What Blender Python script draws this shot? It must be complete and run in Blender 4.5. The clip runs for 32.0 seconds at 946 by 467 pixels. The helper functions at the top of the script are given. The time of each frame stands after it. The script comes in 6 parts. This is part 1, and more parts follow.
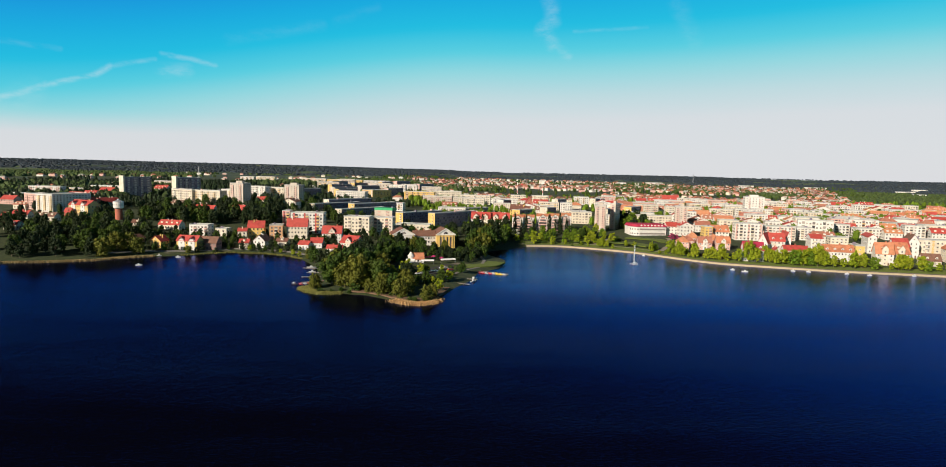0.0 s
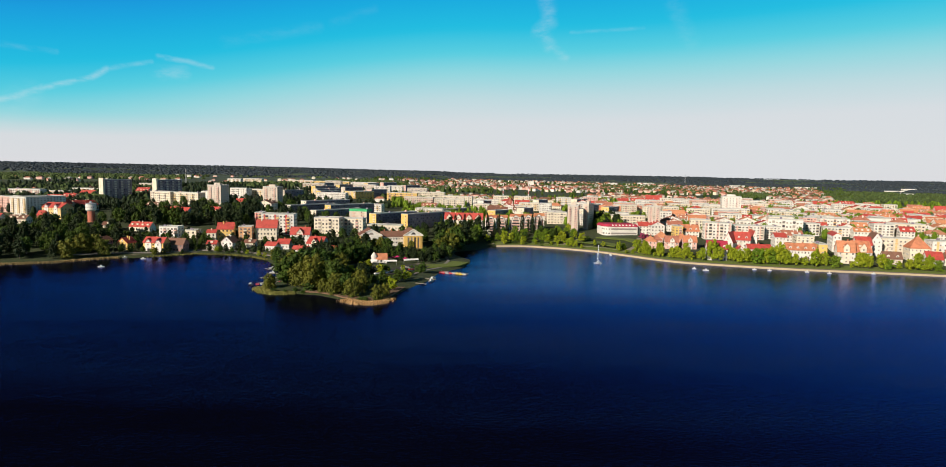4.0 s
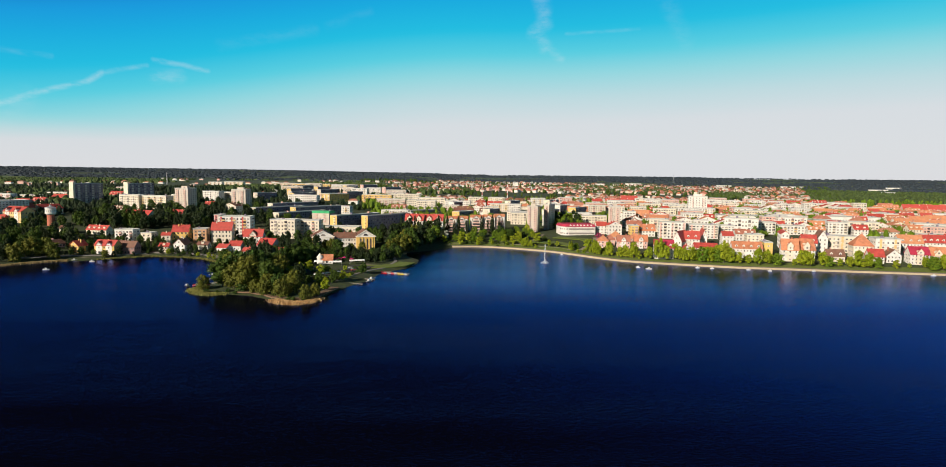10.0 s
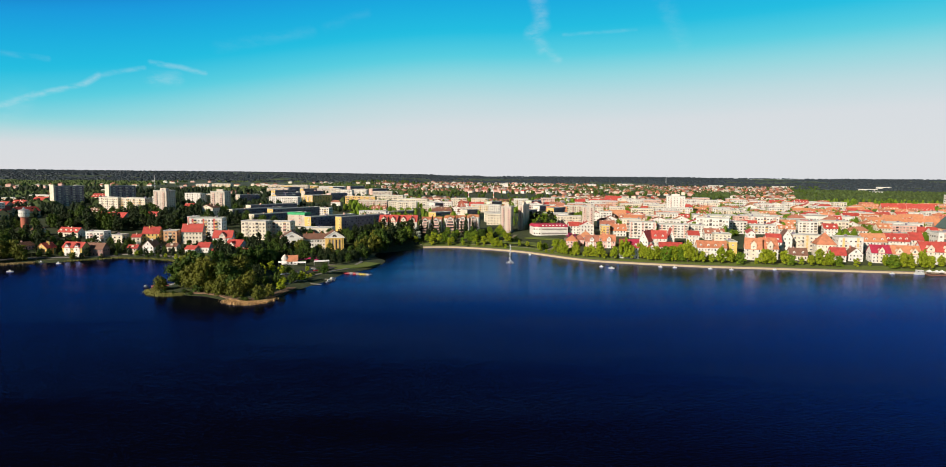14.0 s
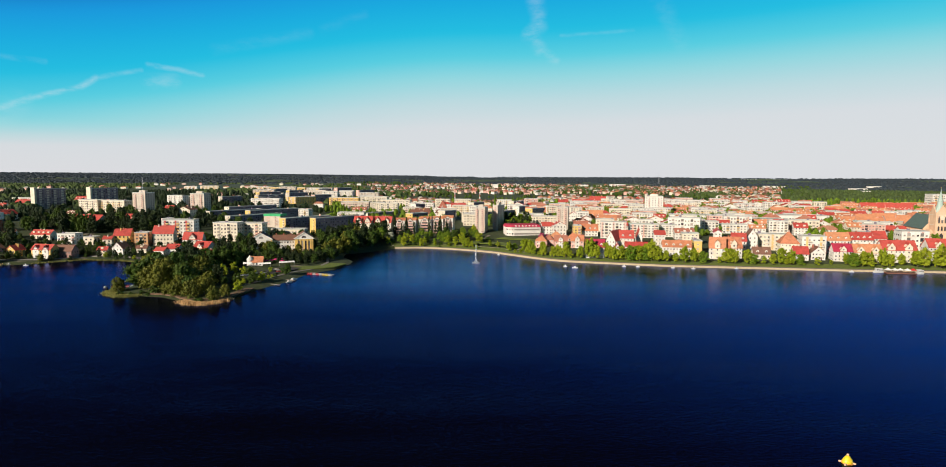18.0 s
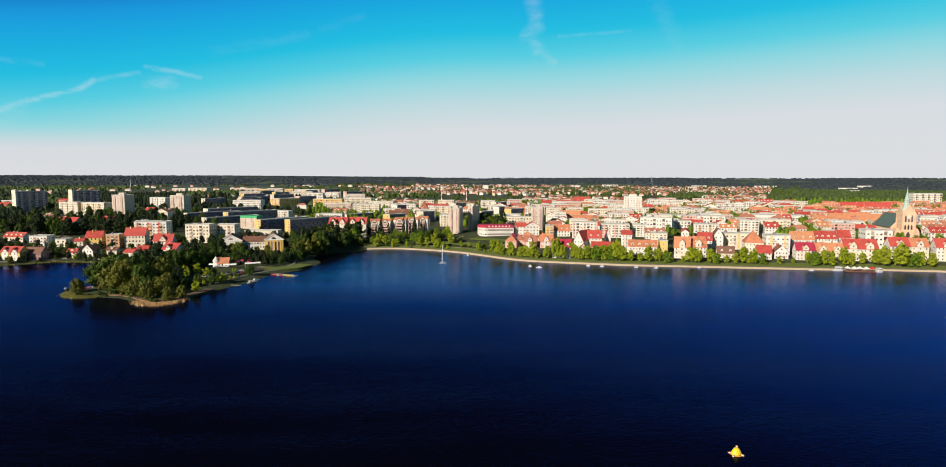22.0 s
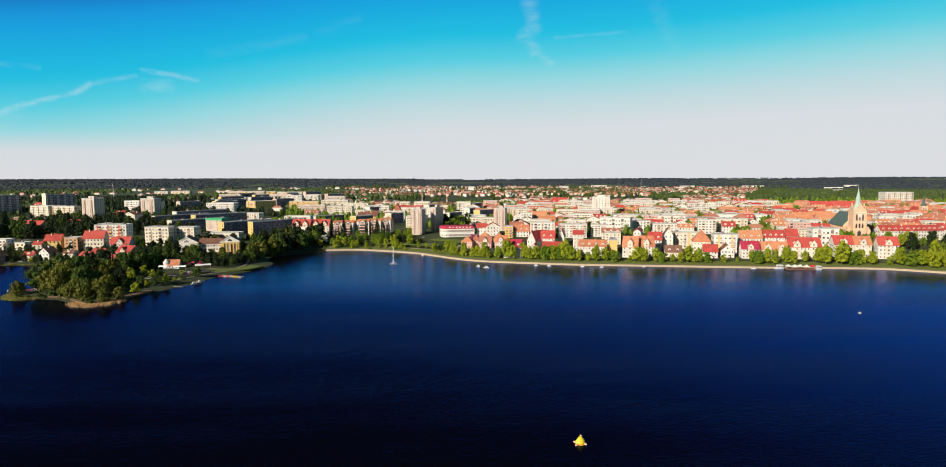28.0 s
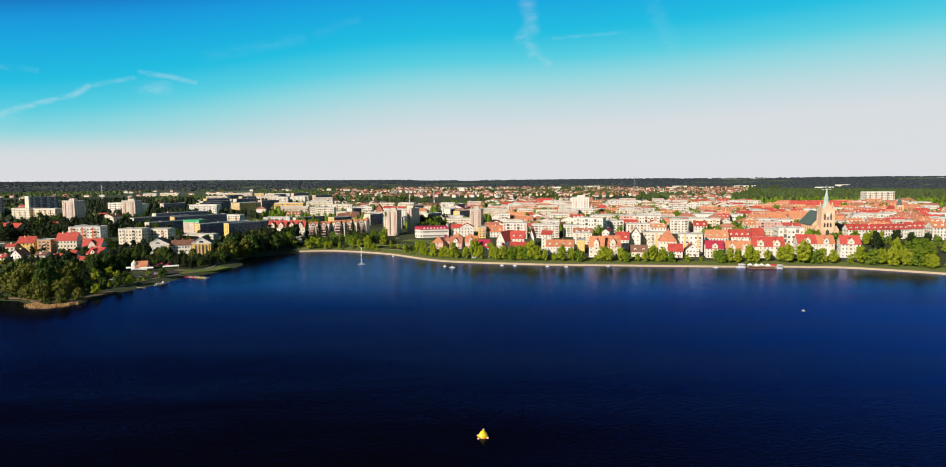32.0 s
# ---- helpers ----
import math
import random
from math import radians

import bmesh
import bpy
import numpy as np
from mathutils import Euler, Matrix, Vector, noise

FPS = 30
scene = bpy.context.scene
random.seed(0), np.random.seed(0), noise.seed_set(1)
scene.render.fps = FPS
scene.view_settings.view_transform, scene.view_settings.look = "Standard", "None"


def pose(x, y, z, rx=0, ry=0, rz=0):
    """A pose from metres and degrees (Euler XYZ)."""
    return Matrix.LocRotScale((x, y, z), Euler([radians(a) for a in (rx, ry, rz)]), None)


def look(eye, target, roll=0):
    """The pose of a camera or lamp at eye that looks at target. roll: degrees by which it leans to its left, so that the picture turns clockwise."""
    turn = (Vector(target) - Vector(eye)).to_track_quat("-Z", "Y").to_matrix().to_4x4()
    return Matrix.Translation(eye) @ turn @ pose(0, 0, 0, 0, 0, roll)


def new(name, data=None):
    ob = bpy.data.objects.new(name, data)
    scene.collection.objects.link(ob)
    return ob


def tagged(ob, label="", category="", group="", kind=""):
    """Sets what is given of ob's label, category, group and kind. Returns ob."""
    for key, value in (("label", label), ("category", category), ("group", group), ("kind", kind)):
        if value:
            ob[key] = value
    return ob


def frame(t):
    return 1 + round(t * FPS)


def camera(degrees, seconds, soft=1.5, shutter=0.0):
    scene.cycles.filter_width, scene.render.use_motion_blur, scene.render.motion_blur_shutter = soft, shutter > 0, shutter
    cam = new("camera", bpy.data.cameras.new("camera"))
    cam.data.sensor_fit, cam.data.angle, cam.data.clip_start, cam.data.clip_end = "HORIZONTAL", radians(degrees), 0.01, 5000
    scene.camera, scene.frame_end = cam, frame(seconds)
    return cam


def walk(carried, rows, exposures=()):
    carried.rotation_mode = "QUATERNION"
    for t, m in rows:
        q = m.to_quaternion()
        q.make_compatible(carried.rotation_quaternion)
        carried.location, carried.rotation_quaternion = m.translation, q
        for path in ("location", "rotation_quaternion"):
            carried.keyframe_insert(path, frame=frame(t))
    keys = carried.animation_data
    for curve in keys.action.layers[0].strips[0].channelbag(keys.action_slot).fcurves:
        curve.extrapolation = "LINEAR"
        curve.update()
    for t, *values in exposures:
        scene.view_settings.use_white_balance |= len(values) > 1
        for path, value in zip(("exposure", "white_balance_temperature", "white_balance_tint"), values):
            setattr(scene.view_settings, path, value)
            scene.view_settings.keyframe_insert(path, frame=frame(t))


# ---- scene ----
cam = camera(73.0, 32.0, soft=0.9)
ROWS = [
    (0.0, -0.00, -0.00, 70.00, -5.907, -1.416, 0.000),
    (1.0, 6.25, -0.86, 70.06, -5.878, -1.352, -0.058),
    (2.0, 12.50, -1.74, 70.11, -5.850, -1.288, -0.114),
    (3.0, 18.76, -2.63, 70.17, -5.821, -1.224, -0.170),
    (4.0, 25.02, -3.55, 70.22, -5.793, -1.161, -0.225),
    (5.0, 31.29, -4.48, 70.27, -5.766, -1.098, -0.279),
    (6.0, 37.56, -5.43, 70.32, -5.738, -1.036, -0.332),
    (7.0, 43.83, -6.40, 70.36, -5.711, -0.974, -0.384),
    (8.0, 50.11, -7.38, 70.40, -5.685, -0.912, -0.435),
    (9.0, 56.39, -8.39, 70.45, -5.658, -0.851, -0.485),
    (10.0, 62.67, -9.41, 70.48, -5.632, -0.790, -0.534),
    (11.0, 68.96, -10.45, 70.52, -5.606, -0.729, -0.582),
    (12.0, 75.25, -11.51, 70.55, -5.581, -0.669, -0.629),
    (13.0, 81.55, -12.58, 70.59, -5.555, -0.609, -0.676),
    (14.0, 87.85, -13.67, 70.62, -5.531, -0.549, -0.721),
    (15.0, 94.15, -14.79, 70.64, -5.506, -0.490, -0.765),
    (16.0, 100.46, -15.91, 70.67, -5.482, -0.431, -0.809),
    (17.0, 106.77, -17.06, 70.69, -5.458, -0.373, -0.851),
    (18.0, 113.08, -18.23, 70.71, -5.434, -0.315, -0.893),
    (19.0, 119.40, -19.41, 70.73, -5.410, -0.257, -0.933),
    (20.0, 125.73, -20.61, 70.75, -5.387, -0.199, -0.973),
    (21.0, 132.05, -21.83, 70.77, -5.364, -0.142, -1.011),
    (22.0, 138.38, -23.07, 70.78, -5.342, -0.085, -1.049),
    (23.0, 144.72, -24.32, 70.79, -5.320, -0.029, -1.086),
    (24.0, 151.06, -25.59, 70.80, -5.298, 0.027, -1.122),
    (25.0, 157.40, -26.88, 70.80, -5.276, 0.083, -1.156),
    (26.0, 163.74, -28.19, 70.81, -5.255, 0.138, -1.190),
    (27.0, 170.09, -29.52, 70.81, -5.234, 0.193, -1.223),
    (28.0, 176.45, -30.86, 70.81, -5.213, 0.248, -1.255),
    (29.0, 182.81, -32.23, 70.80, -5.193, 0.302, -1.286),
    (30.0, 189.17, -33.61, 70.80, -5.173, 0.356, -1.316),
    (31.0, 195.53, -35.01, 70.79, -5.153, 0.409, -1.345),
    (32.0, 201.90, -36.42, 70.78, -5.133, 0.462, -1.373),
]
walk(cam, [(t, pose(x, y, z, 90 + pitch, roll, yaw)) for t, x, y, z, pitch, roll, yaw in ROWS])

# ---- sky and sun ----
SUN_FROM = Vector((-0.63, -0.69, 0.42)).normalized()
scene.view_settings.exposure = 0.83
world = bpy.data.worlds.new("world")
scene.world = world
world.use_nodes = True


class Nodes:
    """Short-hand for node trees."""

    def __init__(self, tree):
        self.tree = tree

    def put(self, value, socket):
        if isinstance(value, bpy.types.NodeSocket):
            self.tree.links.new(value, socket)
        elif isinstance(value, (tuple, list)) and len(value) == 3 and len(socket.default_value) == 4:
            socket.default_value = (*value, 1)
        else:
            socket.default_value = value

    def node(self, kind, inputs=(), **props):
        n = self.tree.nodes.new(kind)
        for k, val in props.items():
            setattr(n, k, val)
        for k, val in dict(inputs).items():
            self.put(val, n.inputs[k])
        return n

    def math(self, op, a, b=0.0, c=0.0, clamp=False):
        return self.node("ShaderNodeMath", {0: a, 1: b, 2: c}, operation=op, use_clamp=clamp).outputs[0]

    def step(self, v, a, b, lo=0.0, hi=1.0):
        return self.node("ShaderNodeMapRange", {0: v, 1: a, 2: b, 3: lo, 4: hi}, interpolation_type="SMOOTHSTEP").outputs[0]

    def mix(self, f, a, b, kind="MIX"):
        n = self.node("ShaderNodeMix", data_type="RGBA", blend_type=kind)
        self.put(f, n.inputs[0]), self.put(a, n.inputs[6]), self.put(b, n.inputs[7])
        return n.outputs[2]

    def noise(self, vec, scale, detail=3.0, rough=0.55):
        n = self.node("ShaderNodeTexNoise", {"Scale": scale, "Detail": detail, "Roughness": rough})
        if vec is not None:
            self.put(vec, n.inputs["Vector"])
        return n.outputs[0]

    def ramp(self, f, stops):
        n = self.node("ShaderNodeValToRGB", {0: f})
        while len(n.color_ramp.elements) < len(stops):
            n.color_ramp.elements.new(0.5)
        for e, (p, c) in zip(n.color_ramp.elements, stops):
            e.position, e.color = p, (*c, 1)
        return n.outputs[0]


def build_sky():
    k = Nodes(world.node_tree)
    world.node_tree.nodes.clear()
    way = k.node("ShaderNodeTexCoord").outputs["Generated"]
    xyz = k.node("ShaderNodeSeparateXYZ", {0: way})
    x, y, z = xyz.outputs
    el = k.math("MULTIPLY", k.math("ARCSINE", z), 57.2958)
    az = k.math("MULTIPLY", k.math("ARCTAN2", x, y), 57.2958)
    # the blue reaches lower in the west than in the east
    dip = k.math("SUBTRACT", k.math("MULTIPLY", k.step(az, 2.0, -42.0), 5.5), k.math("MULTIPLY", k.step(az, 0.0, 38.0), 1.0))
    air = k.ramp(k.math("DIVIDE", k.math("ADD", el, k.math("MULTIPLY", dip, k.step(el, 0.0, 4.0))), 90.0, clamp=True), [
        (0.0, (0.69, 0.70, 0.73)), (0.045, (0.66, 0.695, 0.73)), (0.069, (0.50, 0.68, 0.72)), (0.092, (0.28, 0.66, 0.72)), (0.111, (0.09, 0.60, 0.73)), (0.134, (0.008, 0.50, 0.73)),
        (0.16, (0.003, 0.40, 0.72)), (0.19, (0.003, 0.27, 0.70)), (0.217, (0.002, 0.15, 0.66)), (0.25, (0.004, 0.18, 0.52)), (0.36, (0.004, 0.11, 0.28)), (1.0, (0.004, 0.04, 0.12))])
    # the upper sky deepens, sooner towards the west than towards the east
    lean = k.math("MULTIPLY", k.math("COSINE", k.math("RADIANS", k.math("ADD", az, 100.0))), 10.5)
    air = k.mix(k.step(k.math("ADD", el, lean), 15.0, 20.8), air, (0.004, 0.005, 0.012))
    # thin high cloud and old contrails
    flat = k.node("ShaderNodeCombineXYZ", {0: az, 1: k.math("MULTIPLY", el, 2.2)}).outputs[0]
    wob = k.math("MULTIPLY", k.math("SUBTRACT", k.noise(flat, 0.45, 3.0), 0.5), 1.1)
    tear = k.step(k.noise(flat, 0.6, 5.0, 0.6), 0.25, 0.7)
    cloud = None
    for ax, ay, bx, by, wide, dens in WISPS:
        ex, ey = bx - ax, by - ay
        px, py = k.math("SUBTRACT", k.math("ADD", az, k.math("MULTIPLY", wob, 0.5)), ax), k.math("SUBTRACT", k.math("ADD", el, k.math("MULTIPLY", wob, 0.32)), ay)
        s = k.math("DIVIDE", k.math("ADD", k.math("MULTIPLY", px, ex), k.math("MULTIPLY", py, ey)), ex * ex + ey * ey, clamp=True)
        dx, dy = k.math("SUBTRACT", px, k.math("MULTIPLY", s, ex)), k.math("SUBTRACT", py, k.math("MULTIPLY", s, ey))
        d = k.math("SQRT", k.math("ADD", k.math("MULTIPLY", dx, dx), k.math("MULTIPLY", dy, dy)))
        m = k.math("MULTIPLY", k.step(d, wide, 0.0), dens)
        cloud = m if cloud is None else k.math("MAXIMUM", cloud, m)
    cloud = k.math("MULTIPLY", k.math("MULTIPLY", cloud, tear), 0.46)
    air = k.mix(cloud, air, (0.72, 0.78, 0.82))
    nish = k.node("ShaderNodeTexSky", sky_type="NISHITA", sun_disc=False, sun_elevation=math.asin(SUN_FROM.z),
                  sun_rotation=math.atan2(SUN_FROM.x, SUN_FROM.y), air_density=1.0, dust_density=0.6)
    soft = k.node("ShaderNodeBackground", {"Color": nish.outputs[0], "Strength": 0.002})
    main = k.node("ShaderNodeBackground", {"Color": air, "Strength": 0.56})
    both = k.node("ShaderNodeAddShader", {0: main.outputs[0], 1: soft.outputs[0]})
    out = k.node("ShaderNodeOutputWorld")
    world.node_tree.links.new(both.outputs[0], out.inputs[0])


WISPS = [(-36.6, 3.9, -33.4, 5.2, 0.42, 0.8), (-33.4, 5.2, -30.2, 6.3, 0.32, 0.8), (-30.2, 6.3, -29.2, 7.0, 0.36, 0.8), (-29.2, 7.0, -26.1, 7.8, 0.28, 0.4), (-25.6, 8.3, -21.7, 7.7, 0.3, 0.5),
         (-25.6, 7.0, -23.9, 7.1, 0.8, 0.45), (-36.0, 8.1, -32.4, 7.9, 0.3, 0.15), (-20.7, 9.8, -13.3, 11.5, 0.7, 0.09), (-12.0, 11.9, -8.5, 13.3, 0.6, 0.06),
         (6.1, 15.5, 6.6, 12.6, 1.0, 0.42), (6.6, 12.6, 5.7, 11.8, 0.9, 0.5), (5.7, 11.8, 6.7, 10.7, 0.9, 0.5), (6.7, 10.7, 8.0, 9.7, 0.6, 0.4), (8.4, 11.65, 14.6, 11.95, 0.24, 0.22), (16.6, 14.4, 18.3, 10.8, 1.1, 0.12), (-37.0, 2.8, -34.3, 4.7, 1.4, 0.2)]
build_sky()
sun = new("sun", bpy.data.lights.new("sun", "SUN"))
sun.data.energy, sun.data.angle, sun.data.color = 3.6, radians(0.5), (1.0, 0.90, 0.77)
sun.matrix_world = look(SUN_FROM * 2000, (0, 0, 0))

# ---- materials ----
MATS = {}


def shader(name, make):
    """A cached Principled material; make(k, bsdf) wires it."""
    if name not in MATS:
        m = bpy.data.materials.new(name)
        m.use_nodes = True
        k = Nodes(m.node_tree)
        make(k, m.node_tree.nodes["Principled BSDF"])
        MATS[name] = m
    return MATS[name]


def where(k):
    return k.node("ShaderNodeNewGeometry").outputs["Position"]


def relief(k, b, v, strength, distance=0.05):
    n = k.node("ShaderNodeBump", {"Height": v, "Strength": strength, "Distance": distance})
    k.put(n.outputs[0], b.inputs["Normal"])


WALLS = {"white": (0.70, 0.655, 0.585), "cream": (0.70, 0.61, 0.47), "yellow": (0.70, 0.46, 0.14), "ochre": (0.72, 0.48, 0.20), "rose": (0.66, 0.40, 0.33),
         # grey: the long sides' purplish shade is put into the wall colour
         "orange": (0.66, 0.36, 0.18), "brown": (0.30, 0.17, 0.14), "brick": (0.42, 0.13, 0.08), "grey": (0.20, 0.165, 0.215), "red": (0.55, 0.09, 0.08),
         "greenroof": (0.70, 0.62, 0.30), "concrete": (0.56, 0.47, 0.38)}
ROOFS = {"red": (0.52, 0.066, 0.050), "orange": (0.60, 0.21, 0.105), "brick": (0.46, 0.165, 0.105), "brown": (0.22, 0.09, 0.06), "plum": (0.44, 0.022, 0.058),
         "redmix": (0.60, 0.26, 0.16), "green": (0.05, 0.42, 0.16), "slate": (0.09, 0.12, 0.11), "tar": (0.46, 0.41, 0.36), "copper": (0.22, 0.40, 0.36)}


def plaster(key):
    def make(k, b):
        p = where(k)
        rnd = k.node("ShaderNodeObjectInfo").outputs["Random"]
        big, fine = k.noise(p, 0.22, 4), k.noise(p, 2.5, 3)
        c = WALLS[key]
        col = k.mix(k.step(big, 0.35, 0.75), c, tuple(v * 0.74 for v in c))
        col = k.mix(k.math("MULTIPLY", k.step(fine, 0.4, 0.7), 0.35), col, tuple(v * 0.62 for v in c))
        col = k.mix(k.math("MULTIPLY", rnd, 0.3), col, tuple(min(1, v * 1.12) for v in c))
        k.put(col, b.inputs["Base Color"])
        b.inputs["Roughness"].default_value = 0.9
        relief(k, b, fine, 0.15)
    return shader("plaster " + key, make)


def tiles(key):
    def make(k, b):
        p = where(k)
        rnd = k.node("ShaderNodeObjectInfo").outputs["Random"]
        isl = k.node("ShaderNodeNewGeometry").outputs["Random Per Island"]
        c = ROOFS[key]
        big, fine = k.noise(p, 0.35, 4), k.noise(p, 4.0, 3)
        col = k.mix(k.step(big, 0.35, 0.7), c, tuple(v * 0.6 for v in c))
        col = k.mix(k.math("MULTIPLY", rnd, 0.45), col, (c[0] * 1.15, c[1] * 1.7, c[2] * 1.6))
        col = k.mix(k.math("MULTIPLY", isl, 0.3), col, tuple(v * 0.7 for v in c))
        col = k.mix(k.math("MULTIPLY", k.step(fine, 0.5, 0.75), 0.5), col, tuple(v * 0.45 for v in c))
        k.put(col, b.inputs["Base Color"])
        b.inputs["Roughness"].default_value = 0.75
        wave = k.node("ShaderNodeTexWave", {"Vector": p, "Scale": 3.2, "Distortion": 1.0}, bands_direction="Z").outputs[1]
        relief(k, b, wave, 0.5, 0.06)
    return shader("roofing " + key, make)


def plain(name, c, rough=0.6, metal=0.0, var=0.3, scale=1.5):
    def make(k, b):
        n = k.noise(where(k), scale, 4)
        k.put(k.mix(k.math("MULTIPLY", k.step(n, 0.3, 0.7), var), c, tuple(v * 0.5 for v in c)), b.inputs["Base Color"])
        b.inputs["Roughness"].default_value, b.inputs["Metallic"].default_value = rough, metal
        relief(k, b, n, 0.1)
    return shader(name, make)


def glass():
    def make(k, b):
        rnd = k.node("ShaderNodeObjectInfo").outputs["Random"]
        isl = k.node("ShaderNodeNewGeometry").outputs["Random Per Island"]
        mixed = k.math("FRACT", k.math("ADD", rnd, isl))
        k.put(k.mix(k.step(mixed, 0.15, 0.95), (0.045, 0.04, 0.045), (0.36, 0.31, 0.27)), b.inputs["Base Color"])
        b.inputs["Roughness"].default_value, b.inputs["IOR"].default_value = 0.08, 1.5
    return shader("window glass", make)


def foliage(name, c, warm, trans=0.25, spread=1.0):
    def make(k, b):
        geo = k.node("ShaderNodeNewGeometry")
        isl, rnd = geo.outputs["Random Per Island"], k.node("ShaderNodeObjectInfo").outputs["Random"]
        col = k.mix(isl, tuple(v * (1 - 0.45 * spread) for v in c), tuple(min(1, v * (1 + 0.35 * spread)) for v in c))
        col = k.mix(k.math("MULTIPLY", rnd, 0.55), col, warm)
        col = k.mix(k.math("MULTIPLY", k.step(k.noise(geo.outputs["Position"], 0.3, 2), 0.45, 0.7), 0.45), col, tuple(v * 0.5 for v in c))
        k.put(col, b.inputs["Base Color"])
        b.inputs["Roughness"].default_value = 0.7
        b.inputs["Specular IOR Level"].default_value = 0.25
        tr = k.node("ShaderNodeBsdfTranslucent", {"Color": col})
        mx = k.node("ShaderNodeMixShader", {0: trans, 1: b.outputs[0], 2: tr.outputs[0]})
        k.put(mx.outputs[0], k.tree.nodes["Material Output"].inputs[0])
    return shader(name, make)


def bark():
    return plain("bark", (0.10, 0.075, 0.05), 0.95, 0, 0.6, 3.0)


def water():
    def make(k, b):
        p = where(k)

        def spun(turn, fx, fy):
            m = k.node("ShaderNodeMapping", {"Vector": p, "Rotation": (0, 0, radians(turn)), "Scale": (fx, fy, 1.0)})
            return m.outputs[0]

        # open-water normals lean south to mirror darker, higher sky; level towards the town
        # cat's-paws: broad streaks of smoother and rougher water
        wide = k.step(k.noise(spun(6, 0.35, 1.7), 0.016, 4), 0.30, 0.72, 0.55, 1.0)
        xyz = k.node("ShaderNodeSeparateXYZ", {0: p}).outputs
        inshore = k.math("MULTIPLY", k.step(xyz[1], 270.0, 440.0), k.step(xyz[0], -70.0, 60.0, 0.15, 1.0))
        rip = k.math("ADD", k.noise(spun(-24, 0.55, 1.7), 0.85, 3), k.math("MULTIPLY", k.noise(spun(-32, 0.4, 1.8), 1.9, 2), 0.30))
        n = k.node("ShaderNodeBump", {"Height": rip, "Strength": k.math("MULTIPLY", wide, k.step(inshore, 0.0, 1.0, 0.30, 0.27)), "Distance": 0.5,
                                         "Normal": k.node("ShaderNodeCombineXYZ", {0: 0.0, 1: k.step(inshore, 0.0, 1.0, -0.058, 0.0), 2: 1.0}).outputs[0]}).outputs[0]
        body = k.node("ShaderNodeBsdfDiffuse", {"Color": (0.0016, 0.0016, 0.0034)})
        # reflections are darkened and blued in the gloss colour, less so near the town
        gloss = k.node("ShaderNodeBsdfGlossy", {"Color": k.mix(inshore, (0.24, 0.29, 0.78), (0.45, 0.53, 0.94)), "Roughness": 0.07, "Normal": n})
        f = k.node("ShaderNodeFresnel", {"IOR": 1.33}).outputs[0]
        mx = k.node("ShaderNodeMixShader", {0: f, 1: body.outputs[0], 2: gloss.outputs[0]})
        k.put(mx.outputs[0], k.tree.nodes["Material Output"].inputs[0])
    return shader("lake water", make)


def earth():
    def make(k, b):
        p = where(k)
        n1, n2, n3 = k.noise(p, 0.035, 5), k.noise(p, 0.4, 4), k.noise(p, 0.006, 4)
        grass = k.mix(k.step(n2, 0.35, 0.7), (0.018, 0.029, 0.005), (0.044, 0.060, 0.009))
        soil = k.mix(k.step(n2, 0.3, 0.7), (0.22, 0.17, 0.11), (0.13, 0.12, 0.10))
        col = k.mix(k.step(n1, 0.64, 0.72), grass, soil)
        far = k.step(k.node("ShaderNodeVectorMath", {0: p}, operation="LENGTH").outputs[1], 1500, 2300)
        field = k.mix(k.step(n3, 0.52, 0.58), (0.028, 0.046, 0.022), k.mix(k.step(n1, 0.45, 0.6), (0.07, 0.12, 0.025), (0.12, 0.12, 0.05)))
        col = k.mix(far, col, field)
        k.put(col, b.inputs["Base Color"])
        b.inputs["Roughness"].default_value = 0.95
        relief(k, b, n2, 0.4, 0.3)
    return shader("earth and grass", make)


